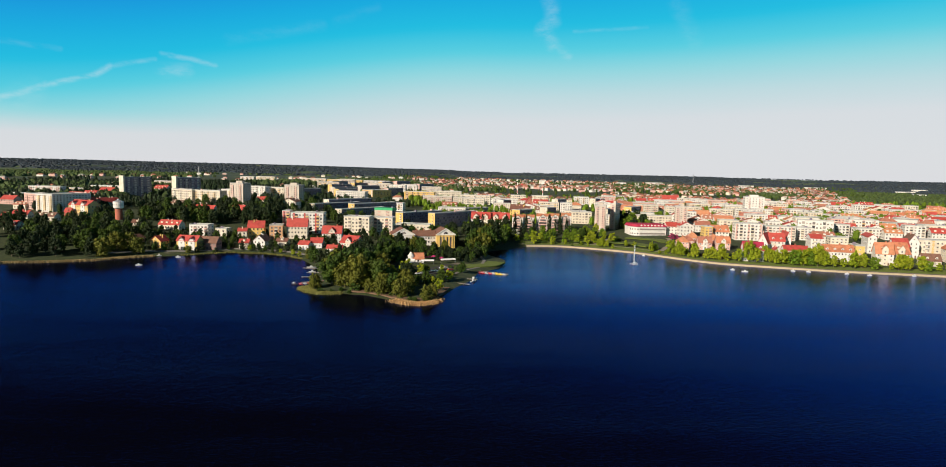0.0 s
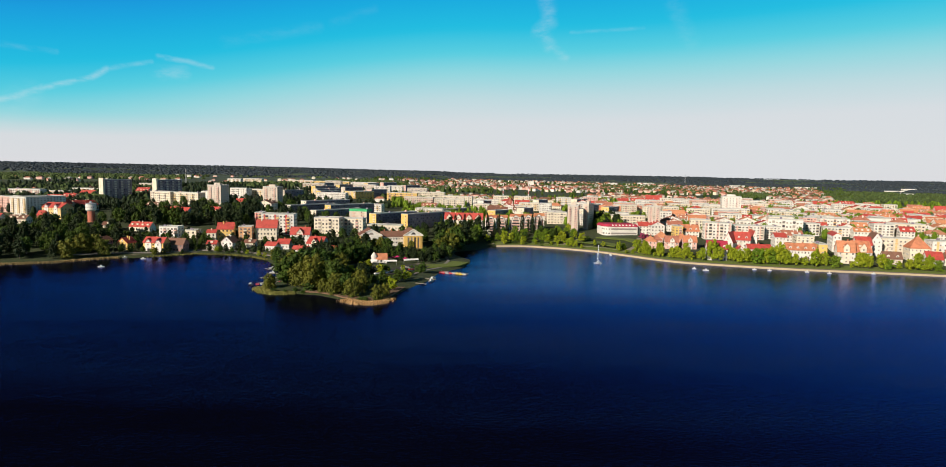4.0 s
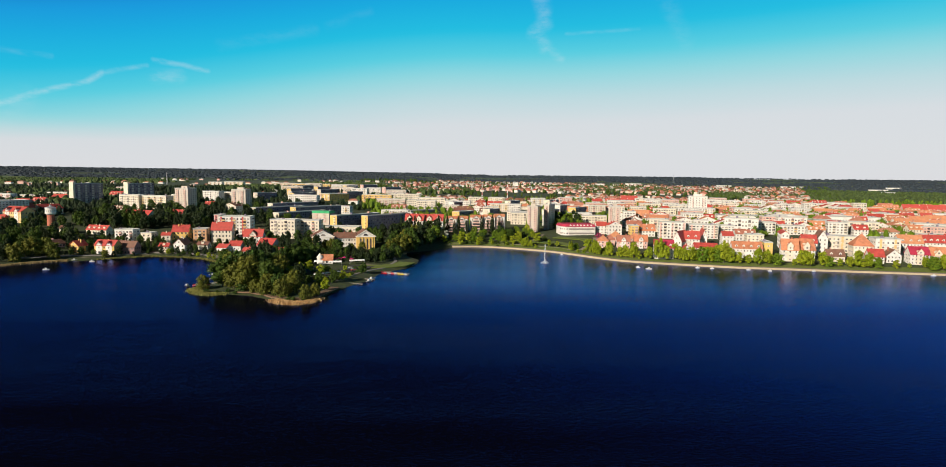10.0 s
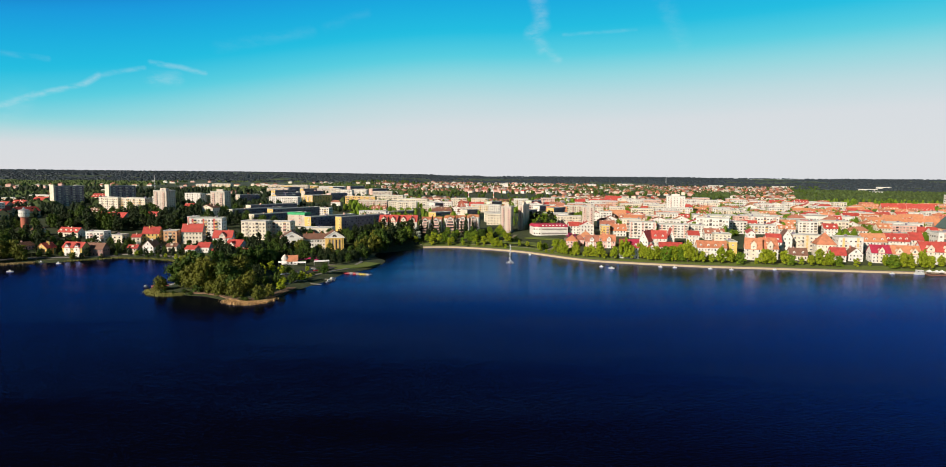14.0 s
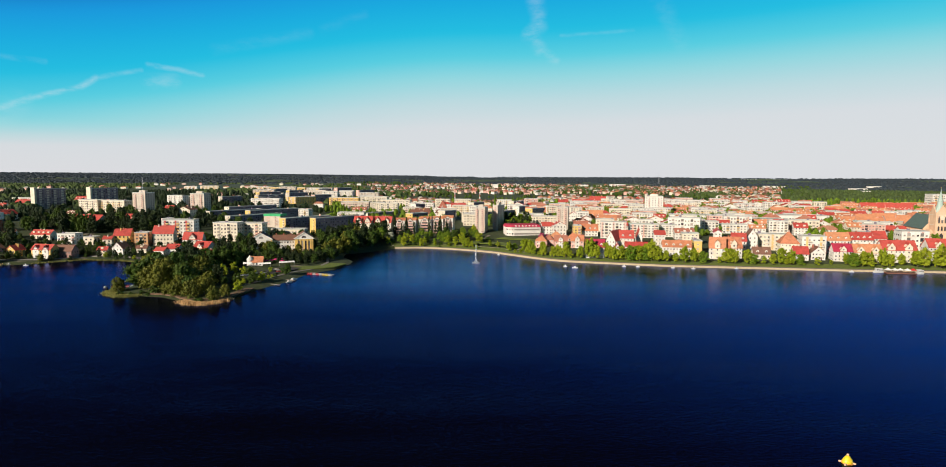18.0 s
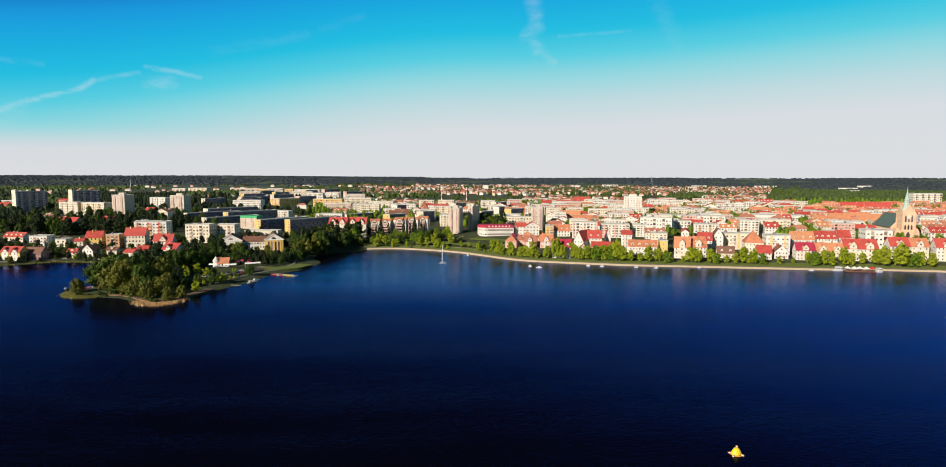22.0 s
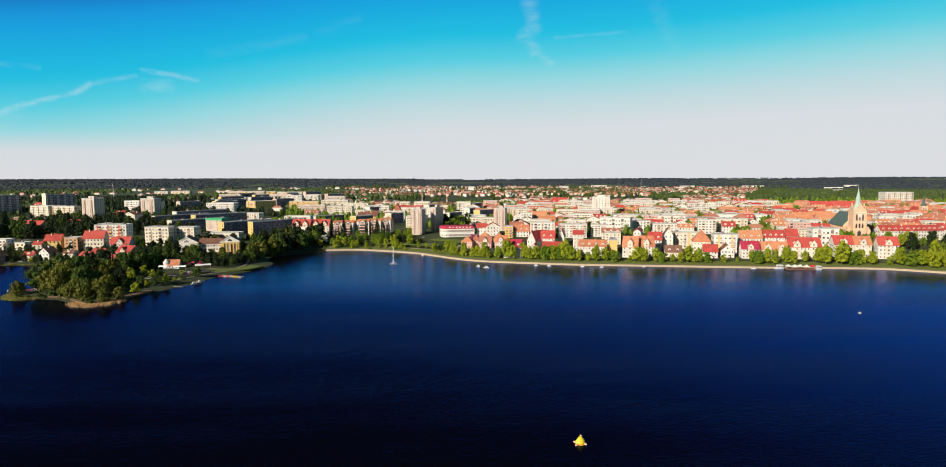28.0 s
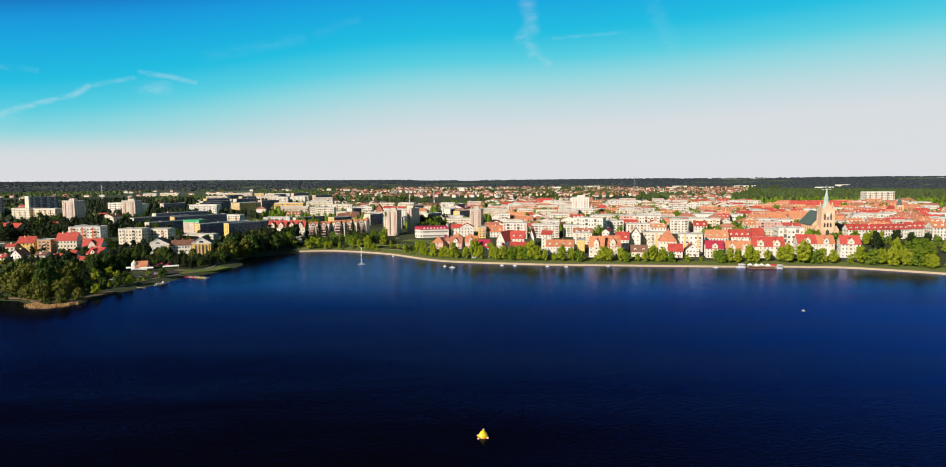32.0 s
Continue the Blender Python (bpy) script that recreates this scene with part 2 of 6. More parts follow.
# ---- geometry helpers ----
class Geo:
    """Collects faces for one mesh."""

    def __init__(self):
        self.v, self.f, self.m = [], [], []

    def face(self, pts, mat=0):
        i = len(self.v)
        self.v += [tuple(p) for p in pts]
        self.f.append(tuple(range(i, i + len(pts))))
        self.m.append(mat)

    def solid(self, pts, faces, mat=0):
        i = len(self.v)
        self.v += [tuple(p) for p in pts]
        for f in faces:
            self.f.append(tuple(i + j for j in f))
            self.m.append(mat)

    def box(self, x0, x1, y0, y1, z0, z1, mat=0):
        p = [(x, y, z) for z in (z0, z1) for x, y in ((x0, y0), (x1, y0), (x1, y1), (x0, y1))]
        self.solid(p, [(3, 2, 1, 0), (4, 5, 6, 7), (0, 1, 5, 4), (1, 2, 6, 5), (2, 3, 7, 6), (3, 0, 4, 7)], mat)

    def prism(self, outline, y0, y1, mat=0):
        """An outline in x and z, drawn out along y."""
        n = len(outline)
        p = [(x, y0, z) for x, z in outline] + [(x, y1, z) for x, z in outline]
        self.solid(p, [tuple(range(n)), tuple(range(2 * n - 1, n - 1, -1))] + [((i + 1) % n, i, n + i, n + (i + 1) % n) for i in range(n)], mat)

    def ring(self, profile, sides=12, cx=0.0, cy=0.0, mat=0, turn=0.0):
        """A turned body from (radius, z) pairs, closed at both ends."""
        i, n = len(self.v), sides
        for r, z in profile:
            self.v += [(cx + r * math.cos(math.tau * a / n + turn), cy + r * math.sin(math.tau * a / n + turn), z) for a in range(n)]
        for j in range(len(profile) - 1):
            for a in range(n):
                self.f.append((i + j * n + a, i + j * n + (a + 1) % n, i + (j + 1) * n + (a + 1) % n, i + (j + 1) * n + a))
                self.m.append(mat)
        self.f += [tuple(i + a for a in reversed(range(n))), tuple(i + (len(profile) - 1) * n + a for a in range(n))]
        self.m += [mat, mat]

    def mesh(self, name, mats, smooth=False):
        me = bpy.data.meshes.new(name)
        me.from_pydata(self.v, [], self.f)
        for m in mats:
            me.materials.append(m)
        if len(mats) > 1:
            me.polygons.foreach_set("material_index", self.m)
        if smooth:
            me.polygons.foreach_set("use_smooth", [True] * len(self.f))
        return me


def part(name, geo, mats, parent, label="", at=None, smooth=False):
    """One mesh under a thing; geo is a Geo or a ready mesh."""
    me = geo.mesh(name, mats if isinstance(mats, (list, tuple)) else [mats], smooth) if isinstance(geo, Geo) else geo
    ob = new(name, me)
    ob.parent = parent
    if at is not None:
        ob.matrix_basis = at
    if label:
        ob["label"] = label
    return ob


def thing(name, x, y, yaw, label, category, group="", z=None):
    ob = new(name)
    ob.empty_display_size = 1
    ob.matrix_basis = pose(x, y, lies(x, y) if z is None else z, 0, 0, yaw)
    return tagged(ob, label, category, group)


# ---- the lie of the land ----
SHORE = [(-1400, 200), (-700, 330), (-420, 385), (-307, 412), (-287, 418), (-259, 431), (-247, 447), (-231, 457),
         (-213, 466), (-186, 488), (-156, 484), (-138, 476), (-124, 463), (-113, 444), (-101, 420), (-98, 400)]
SHORE += [(-91, 376), (-93, 354), (-84, 340), (-70, 342), (-56, 339), (-40, 327), (-28, 317), (-18, 324), (-15, 341),
          (-9, 366), (0, 390), (5, 420), (20, 444), (26, 468), (26, 487), (14, 512), (12, 530), (33, 549), (50, 573)]
SHORE += [(65, 576), (80, 577), (95, 570), (112, 562), (139, 545), (158, 523), (174, 504), (193, 488), (222, 478),
          (269, 463), (316, 456), (360, 448), (404, 441), (449, 437), (491, 430), (516, 413), (540, 395), (600, 350), (760, 270), (1500, 50)]
LAKE = SHORE + [(2400, -600), (1500, -1800), (-1500, -1800), (-2400, -500)]


def ramp(a, b, v):
    s = np.clip((v - a) / (b - a), 0, 1)
    return s * s * (3 - 2 * s)


def inland(x, y):
    """Metres from the water's edge; minus on the lake."""
    x, y = np.asarray(x, float), np.asarray(y, float)
    best, inside = np.full(x.shape, 1e9), np.zeros(x.shape, bool)
    for (ax, ay), (bx, by) in zip(LAKE, LAKE[1:] + LAKE[:1]):
        ex, ey = bx - ax, by - ay
        s = np.clip(((x - ax) * ex + (y - ay) * ey) / (ex * ex + ey * ey), 0, 1)
        best = np.minimum(best, np.hypot(x - ax - s * ex, y - ay - s * ey))
        inside ^= ((ay > y) != (by > y)) & (x < ax + (y - ay) / (ey if ey else 1e-9) * ex)
    return np.where(inside, -best, best)


def height(x, y):
    """The ground's height over the lake."""
    x, y = np.asarray(x, float), np.asarray(y, float)
    d = inland(x, y)
    west = 1 - ramp(-190, -60, x)
    tongue = ramp(-140, -100, x) * (1 - ramp(30, 60, x)) * (1 - ramp(440, 500, y))
    rise = (1 - west) * 9.5 * (1 - np.exp(-np.maximum(d - 6, 0) / 75)) + west * 17 * (1 - np.exp(-np.maximum(d - 6, 0) / 150))
    land = np.minimum(d * 0.2, 1.2) + rise * (1 - 0.8 * tongue)
    r = np.hypot(x, y)
    roll = 0.5 + 0.25 * np.sin(x / 310 + 1.3) * np.cos(y / 420) + 0.25 * np.sin(x / 730 + y / 990)
    land = land + ramp(600, 2200, r) * 8 * roll + ramp(2500, 4800, r) * (20 + 6 * roll + 4.5 * ramp(0, -1800, x))
    return np.where(d < 0, np.maximum(d * 0.2, -3), land)


def grow(a, b, step, low, high, rate=1.13):
    mid = list(np.arange(a, b + 0.1, step))
    left, right, s = [], [], step
    while (left[-1] if left else a) > low:
        s *= rate
        left.append((left[-1] if left else a) - s)
    s = step
    while (right[-1] if right else b) < high:
        s *= rate
        right.append((right[-1] if right else b) + s)
    return np.array(left[::-1] + mid + right)


XS, YS = grow(-430, 780, 5.0, -4600, 4900), grow(300, 760, 5.0, -2600, 4900)
GX, GY = np.meshgrid(XS, YS)
GZ = height(GX, GY)


def lies(x, y):
    """The height of the ground sheet, between its corners."""
    i, j = int(np.searchsorted(XS, x)) - 1, int(np.searchsorted(YS, y)) - 1
    u, v = (x - XS[i]) / (XS[i + 1] - XS[i]), (y - YS[j]) / (YS[j + 1] - YS[j])
    return float((GZ[j, i] * (1 - u) + GZ[j, i + 1] * u) * (1 - v) + (GZ[j + 1, i] * (1 - u) + GZ[j + 1, i + 1] * u) * v)


def make_ground():
    gx, gy, gz = GX, GY, GZ
    n, m = gx.shape
    keep = np.hypot(gx, gy) < 4930
    verts = np.stack([gx, gy, gz], -1).reshape(-1, 3)
    i = np.arange(n * m).reshape(n, m)
    ok = keep[:-1, :-1] & keep[1:, :-1] & keep[:-1, 1:] & keep[1:, 1:]
    quads = np.stack([i[:-1, :-1], i[:-1, 1:], i[1:, 1:], i[1:, :-1]], -1)[ok]
    me = bpy.data.meshes.new("ground")
    me.from_pydata(verts.tolist(), [], quads.tolist())
    me.materials.append(earth())
    me.polygons.foreach_set("use_smooth", [True] * len(quads))
    tagged(new("ground", me), "green and brown land rising gently from the lake to far wooded hills", "ground", kind="structure")


make_ground()
lake = Geo()
lake.face([(-2600, -2000, 0), (2600, -2000, 0), (2600, 640, 0), (-2600, 640, 0)])
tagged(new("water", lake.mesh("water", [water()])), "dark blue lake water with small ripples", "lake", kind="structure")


def strip(name, line, inner, outer, z0, z1, mat, label, category, lift=None, bottom=None):
    """A band along the water's edge between two distances inland."""
    pts = [Vector((x, y, 0)) for x, y in line]
    dense = []
    for a, b in zip(pts, pts[1:]):
        k = max(1, int((b - a).length / 6))
        dense += [a.lerp(b, i / k) for i in range(k)]
    dense.append(pts[-1])
    for _ in range(3):
        dense = [dense[0]] + [(dense[i - 1] + dense[i] * 2 + dense[i + 1]) / 4 for i in range(1, len(dense) - 1)] + [dense[-1]]
    g = Geo()
    rows = []
    for i, p in enumerate(dense):
        t = (dense[min(i + 1, len(dense) - 1)] - dense[max(i - 1, 0)]).normalized()
        nrm = Vector((-t.y, t.x, 0))
        a, b = p + nrm * inner, p + nrm * outer
        rows.append(((a.x, a.y, z0), (b.x, b.y, z1)))
    for (a, b), (c, d) in zip(rows, rows[1:]):
        g.face([a, c, d, b])
        g.face([(a[0], a[1], z0 - 1.6), (c[0], c[1], z0 - 1.6), c, a])
        g.face([b, d, (d[0], d[1], z1 - 1.6), (b[0], b[1], z1 - 1.6)])
    return tagged(new(name, g.mesh(name, [mat])), label, category, kind="structure")


QUAY = SHORE[34:54]
strip("quay", QUAY, -0.6, 0.5, 0.25, 1.25, plain("quay concrete", (0.46, 0.36, 0.23), 0.9, 0, 0.3, 0.5), "pale concrete embankment along the lake promenade", "quay")
strip("promenade", QUAY, 0.5, 4.5, 1.34, 1.42, plain("paving", (0.17, 0.15, 0.11), 0.9, 0, 0.35, 0.6), "beige paved lakeside promenade", "promenade")
strip("verge", QUAY, 4.5, 17.0, 1.52, 2.9, plain("lawn", (0.12, 0.16, 0.018), 0.95, 0, 0.5, 0.5), "mown green lawn beside the promenade", "lawn")


def path(name, pts, wide, mat, label, category="path"):
    """A band of paving laid on the ground along a line."""
    g = Geo()
    line = []
    for a, b in zip(pts, pts[1:]):
        a, b = Vector(a), Vector(b)
        k = max(1, int((b - a).length / 4))
        line += [a.lerp(b, i / k) for i in range(k)]
    line.append(Vector(pts[-1]))
    rows = []
    for i, p in enumerate(line):
        t = (line[min(i + 1, len(line) - 1)] - line[max(i - 1, 0)]).normalized()
        n = Vector((-t.y, t.x)) * wide / 2
        z = max(lies(*(p + n)), lies(*(p - n))) + 0.22
        rows.append((p - n, p + n, z))
    for (a, b, z), (c, d, y) in zip(rows, rows[1:]):
        g.face([(*a, z), (*c, y), (*d, y), (*b, z)])
        g.face([(*a, z - 0.6), (*c, y - 0.6), (*c, y), (*a, z)])
    return tagged(new(name, g.mesh(name, [mat])), label, category, kind="structure")


PALE = plain("pale gravel", (0.27, 0.23, 0.17), 0.95, 0, 0.35, 0.8)
path("shore_road", [(-262, 456), (-236, 472), (-213, 479), (-186, 499), (-156, 495), (-138, 488), (-120, 474)], 4.5, plain("old asphalt", (0.20, 0.18, 0.16), 0.95, 0, 0.3, 0.6), "grey lakeside road below the villas", "road")
path("park_path", [(46, 584), (80, 590), (112, 580), (146, 560), (168, 530)], 3.0, PALE, "pale gravel path through the park")
path("park_path", [(112, 580), (132, 606), (140, 632)], 3.0, PALE, "pale gravel path between lawns")
path("park_path", [(158, 538), (182, 572), (188, 606)], 5.0, PALE, "pale paved walk up from the promenade")
path("park_path", [(-20, 372), (-14, 396), (-6, 420), (6, 438), (10, 466), (4, 500)], 2.2, plain("old asphalt", (0.20, 0.18, 0.16), 0.95, 0, 0.3, 0.6), "worn grey path round the peninsula")
path("plaza", [(516, 441), (532, 446), (552, 452)], 9.0, PALE, "pale paved plaza in the park beside the church")
path("church_road", [(520, 445), (560, 470), (600, 492), (660, 500)], 7.0, plain("old asphalt", (0.20, 0.18, 0.16)), "grey street beside the church park", "road")
# car park: the trees' shade is painted in as a near-black gravel tone
path("car_park", [(-34, 404), (-22, 416), (-14, 432), (-10, 442)], 17.0, plain("shade-dark gravel", (0.032, 0.029, 0.026), 0.95, 0, 0.4, 0.5), "trodden gravel car park, coloured dark as tree shade", "car park")
path("spit_lawn", [(-8, 440), (4, 443), (14, 450), (19, 464)], 13.0, plain("lawn", (0.12, 0.16, 0.018), 0.95, 0, 0.5, 0.5), "sunlit green lawn on the spit by the bay", "lawn")
path("park_lawn", [(96, 596), (120, 592), (146, 580), (160, 562)], 16.0, plain("lawn", (0.12, 0.16, 0.018), 0.95, 0, 0.5, 0.5), "sunlit lawn in the bay park", "lawn")
path("park_lawn", [(150, 612), (176, 596), (182, 578)], 14.0, plain("lawn", (0.12, 0.16, 0.018), 0.95, 0, 0.5, 0.5), "sunlit lawn below the round-cornered house", "lawn")
path("bare_bank", [(-66, 346), (-56, 344), (-46, 338), (-40, 332), (-30, 326), (-22, 328), (-18, 342), (-14, 362)], 5.0, plain("bare soil", (0.17, 0.10, 0.055), 0.95, 0, 0.4, 0.7), "bare brown earth bank at the peninsula's tip", "bank")

# ---- windows, doors and balconies shared by the buildings ----
def window_mesh(w, h):
    key = "window %.1f %.1f" % (w, h)
    if key not in bpy.data.meshes:
        g = Geo()
        t = 0.09
        for x0, x1, z0, z1 in ((-w / 2, w / 2, h - t, h), (-w / 2, w / 2, 0, t), (-w / 2, -w / 2 + t, t, h - t), (w / 2 - t, w / 2, t, h - t)):
            g.box(x0, x1, -0.07, 0.02, z0, z1, 0)
        g.face([(-w / 2 + t, -0.02, t), (w / 2 - t, -0.02, t), (w / 2 - t, -0.02, h - t), (-w / 2 + t, -0.02, h - t)], 1)
        g.mesh(key, [plain("window frame", (0.7, 0.68, 0.64)), glass()])
    return bpy.data.meshes[key]


def balcony_mesh(w, key):
    name = "balcony %.1f %s" % (w, key)
    if name not in bpy.data.meshes:
        g = Geo()
        g.box(-w / 2, w / 2, -1.2, 0, -0.12, 0.0)
        g.box(-w / 2, w / 2, -1.2, -1.12, 0.0, 0.95)
        g.box(-w / 2, -w / 2 + 0.07, -1.12, 0, 0.0, 0.95)
        g.box(w / 2 - 0.07, w / 2, -1.12, 0, 0.0, 0.95)
        g.mesh(name, [plaster(key)])
    return bpy.data.meshes[name]


FACES = {"front": lambda w, d, s, z: pose(s, 0, z), "right": lambda w, d, s, z: pose(w / 2, d / 2 + s, z, 0, 0, 90),
         "left": lambda w, d, s, z: pose(-w / 2, d / 2 - s, z, 0, 0, -90)}


def windows(ob, w, d, storeys, floor, first, faces=("front",), gap=3.1, size=(1.5, 1.5), single=True, loggias=""):
    """Windows on the given faces: each a part, or far off all of them as one part."""
    g = Geo()
    for face in faces:
        length = w if face == "front" else d
        n = max(1, int((length - 1.2) / gap))
        for j in range(storeys):
            for i in range(n):
                s, z = (i - (n - 1) / 2) * length / (n + 0.25), first + j * floor
                if loggias and not single and face == "front" and i % 3 == 1 and j:
                    k, low = len(g.v), -0.75
                    g.box(s - 1.25, s + 1.25, -0.05, 0.02, low + 0.9, low + floor * 0.86, 0)
                    g.box(s - 1.4, s + 1.4, -1.05, 0.0, low - 0.1, low + 0.85, 1)
                    g.v[k:] = [(q[0], q[1], q[2] + z) for q in g.v[k:]]
                    continue
                if single:
                    part("window", window_mesh(*size), None, ob, at=FACES[face](w, d, s, z))
                else:
                    k = len(g.v)
                    q, t = size[0] / 2, size[1]
                    g.solid([(-q, -0.06, 0), (q, -0.06, 0), (q, -0.06, t), (-q, -0.06, t), (-q, 0.02, 0), (q, 0.02, 0), (q, 0.02, t), (-q, 0.02, t)], [(0, 1, 2, 3), (4, 5, 1, 0), (1, 5, 6, 2), (3, 2, 6, 7), (4, 0, 3, 7)])
                    m = FACES[face](w, d, s, z)
                    g.v[k:] = [tuple(m @ Vector(q)) for q in g.v[k:]]
    if not single:
        tagged(part("glazing", g, [glass(), plaster(loggias)] if loggias else [glass()], ob), kind="stuff")


def wide_walls(ob, w, d, h, wall, depth=3.0):
    g = Geo()
    g.box(-w / 2, w / 2, 0, d, -depth, h)
    return part("wall", g, [plaster(wall)], ob)


def flat_roof(ob, w, d, h, cover="tar", wall="white", seed=0):
    g = Geo()
    g.box(-w / 2 - 0.15, w / 2 + 0.15, -0.15, d + 0.15, h, h + 0.25)
    top = part("roof", g, [tiles(cover)], ob)
    g = Geo()
    for x0, x1, y0, y1 in ((-w / 2 - 0.2, w / 2 + 0.2, -0.2, 0.15), (-w / 2 - 0.2, w / 2 + 0.2, d - 0.15, d + 0.2), (-w / 2 - 0.2, -w / 2 + 0.15, 0.15, d - 0.15), (w / 2 - 0.15, w / 2 + 0.2, 0.15, d - 0.15)):
        g.box(x0, x1, y0, y1, h + 0.25, h + 0.7)
    part("parapet", g, [plain("parapet", (0.5, 0.48, 0.45))], top)
    rr = random.Random(seed)
    for i in range(1 + (w * d > 420)):
        g = Geo()
        x, y = rr.uniform(-w / 2 + 1.5, w / 2 - 1.5), rr.uniform(1.5, d - 1.5)
        a = rr.uniform(0.5, 1.1)
        g.box(x - a, x + a, y - a * 0.6, y + a * 0.6, h + 0.25, h + rr.uniform(1.3, 2.2))
        part("vent_shaft", g, [plaster("rose" if i % 3 else "grey")], top)


SAY = {"white": "white", "cream": "cream", "yellow": "yellow", "ochre": "ochre", "rose": "pinkish", "orange": "orange", "brown": "dark brown",
       "brick": "red brick", "grey": "grey", "greenroof": "pale yellow", "concrete": "beige"}
RSAY = {"red": "bright red", "orange": "orange-red", "brick": "dull red", "brown": "brown", "plum": "dark crimson", "redmix": "patched red", "slate": "dark slate"}


def near(x, y):
    return math.hypot(x - 150, y) < 590


def block(x, y, w, d, h, yaw, wall, storeys, name="apartment_block", say="", balconies=True, green=False):
    """A flat-roofed block of flats."""
    close = near(x, y)
    ob = thing(name, x, y, yaw, say or "%s plastered %s block of flats with a flat roof" % (SAY[wall], {2: "low", 3: "low", 4: "four-storey", 5: "five-storey", 6: "six-storey"}.get(storeys, "tall")), "apartment block", "blocks of flats")
    wide_walls(ob, w, d, h, wall)
    flat_roof(ob, w, d, h, "green" if green else "tar", wall, int(x * 7 + y))
    floor = (h - 0.8) / storeys
    size = (1.5, min(1.4, floor * 0.5))
    if close:
        windows(ob, w, d, storeys, floor, 1.0, ("front",), 3.0, size, True)
        windows(ob, w, d, storeys, floor, 1.0, ("left", "right"), 3.0, size, False)
    else:
        windows(ob, w, d, storeys, floor, 1.0, ("front", "left", "right"), 3.0, size, False, ("rose", "white", "cream", "ochre")[int(x + y) % 4] if storeys > 2 else "")
    if balconies and w > 16 and int(x) % 3 == 0:
        for i in range(int(w / 11) + 1):
            g = Geo()
            s = (i - int(w / 11) / 2) * 10.5
            if abs(s) < w / 2 - 1.2:
                g.box(s - 0.9, s + 0.9, -0.04, 0.0, 0.5, h - 0.1)
                part("painted_stripe", g, [plaster("ochre" if int(y) % 2 else "rose")], ob)
    if balconies and w > 14 and storeys > 3:
        n = max(1, int(w / 9))
        for i in range(n):
            s = (i - (n - 1) / 2) * w / n + 1.3
            for j in range(1, storeys):
                if close:
                    part("balcony", balcony_mesh(2.8, "cream" if wall == "white" else "white"), None, ob, at=pose(s, 0, 0.2 + j * floor))
    return ob


def flat(x, y, w, d, h, yaw, wall):
    n = max(2, round(h / 3.3))
    return block(x, y, w, d, h, yaw, wall, n, "villa", "%s plastered flat-roofed villa among trees" % SAY[wall], False)


def slab(x, y, w, d, h, yaw, wall, storeys):
    """A long slab of flats: bare pale gable end, long side with loggias in a grey darkened as shade."""
    ob = thing("apartment_slab", x, y, yaw, "long shade-dark grey eleven-storey slab of flats with a pale gable end", "apartment block", "tall blocks")
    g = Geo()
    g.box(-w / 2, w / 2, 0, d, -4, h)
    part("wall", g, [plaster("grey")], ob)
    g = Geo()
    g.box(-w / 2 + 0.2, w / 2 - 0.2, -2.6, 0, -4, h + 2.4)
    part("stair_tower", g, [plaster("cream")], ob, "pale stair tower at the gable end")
    flat_roof(ob, w, d, h, "tar", "grey", int(x))
    floor = (h - 0.8) / storeys
    for j in range(storeys):
        g, r = Geo(), Geo()
        n = int(d / 3.2)
        for i in range(n):
            s = (i - (n - 1) / 2) * d / n
            if i % 3 == 1:
                r.box(s - 1.4, s + 1.4, -0.9, 0, -0.2, 0.9)
            else:
                g.box(s - 0.9, s + 0.9, -0.06, 0.02, 0, floor * 0.55)
        tagged(part("glazing", g, [glass()], ob, at=FACES["right"](w, d, 0, 1.0 + j * floor)), kind="stuff")
        tagged(part("loggia_row", r, [plaster("cream")], ob, at=FACES["right"](w, d, 0, 0.8 + j * floor)), kind="stuff")
    return ob


def tower(x, y, w, d, h, yaw, wall, storeys):
    """A tower of flats with loggias up its lit face."""
    ob = thing("apartment_tower", x, y, yaw, "%s eleven-storey tower of flats with pink balconies" % SAY[wall], "apartment tower", "tall blocks")
    wide_walls(ob, w, d, h, wall, 4)
    flat_roof(ob, w, d, h, "tar", wall, int(x))
    g = Geo()
    g.box(-w * 0.22, w * 0.22, d * 0.35, d * 0.65, h + 0.25, h + 3.0)
    part("lift_house", g, [plaster(wall)], ob)
    floor = (h - 0.8) / storeys
    windows(ob, w, d, storeys, floor, 1.0, ("front",), 3.3, (1.4, floor * 0.5), True)
    windows(ob, w, d, storeys, floor, 1.0, ("left", "right"), 3.4, (1.4, floor * 0.5), False)
    for s in ((-w * 0.28, w * 0.28) if w > 9 else (0,)):
        for j in range(1, storeys):
            part("balcony", balcony_mesh(2.6, "rose"), None, ob, at=pose(s, 0, 0.1 + j * floor))
    return ob


def redblock(x, y, w, d, h, yaw, wall, storeys):
    ob = block(x, y, w, d, h, yaw, wall, storeys, "apartment_block", "white six-storey block of flats with red panels and balconies", True)
    floor = (h - 0.8) / storeys
    n = max(1, int(w / 8))
    for i in range(n):
        s = (i - (n - 1) / 2) * w / n - 1.9
        g = Geo()
        g.box(s - 0.8, s + 0.8, -0.05, 0.0, 0.6, h - 0.2)
        part("red_panel", g, [plaster("red")], ob)
    return ob


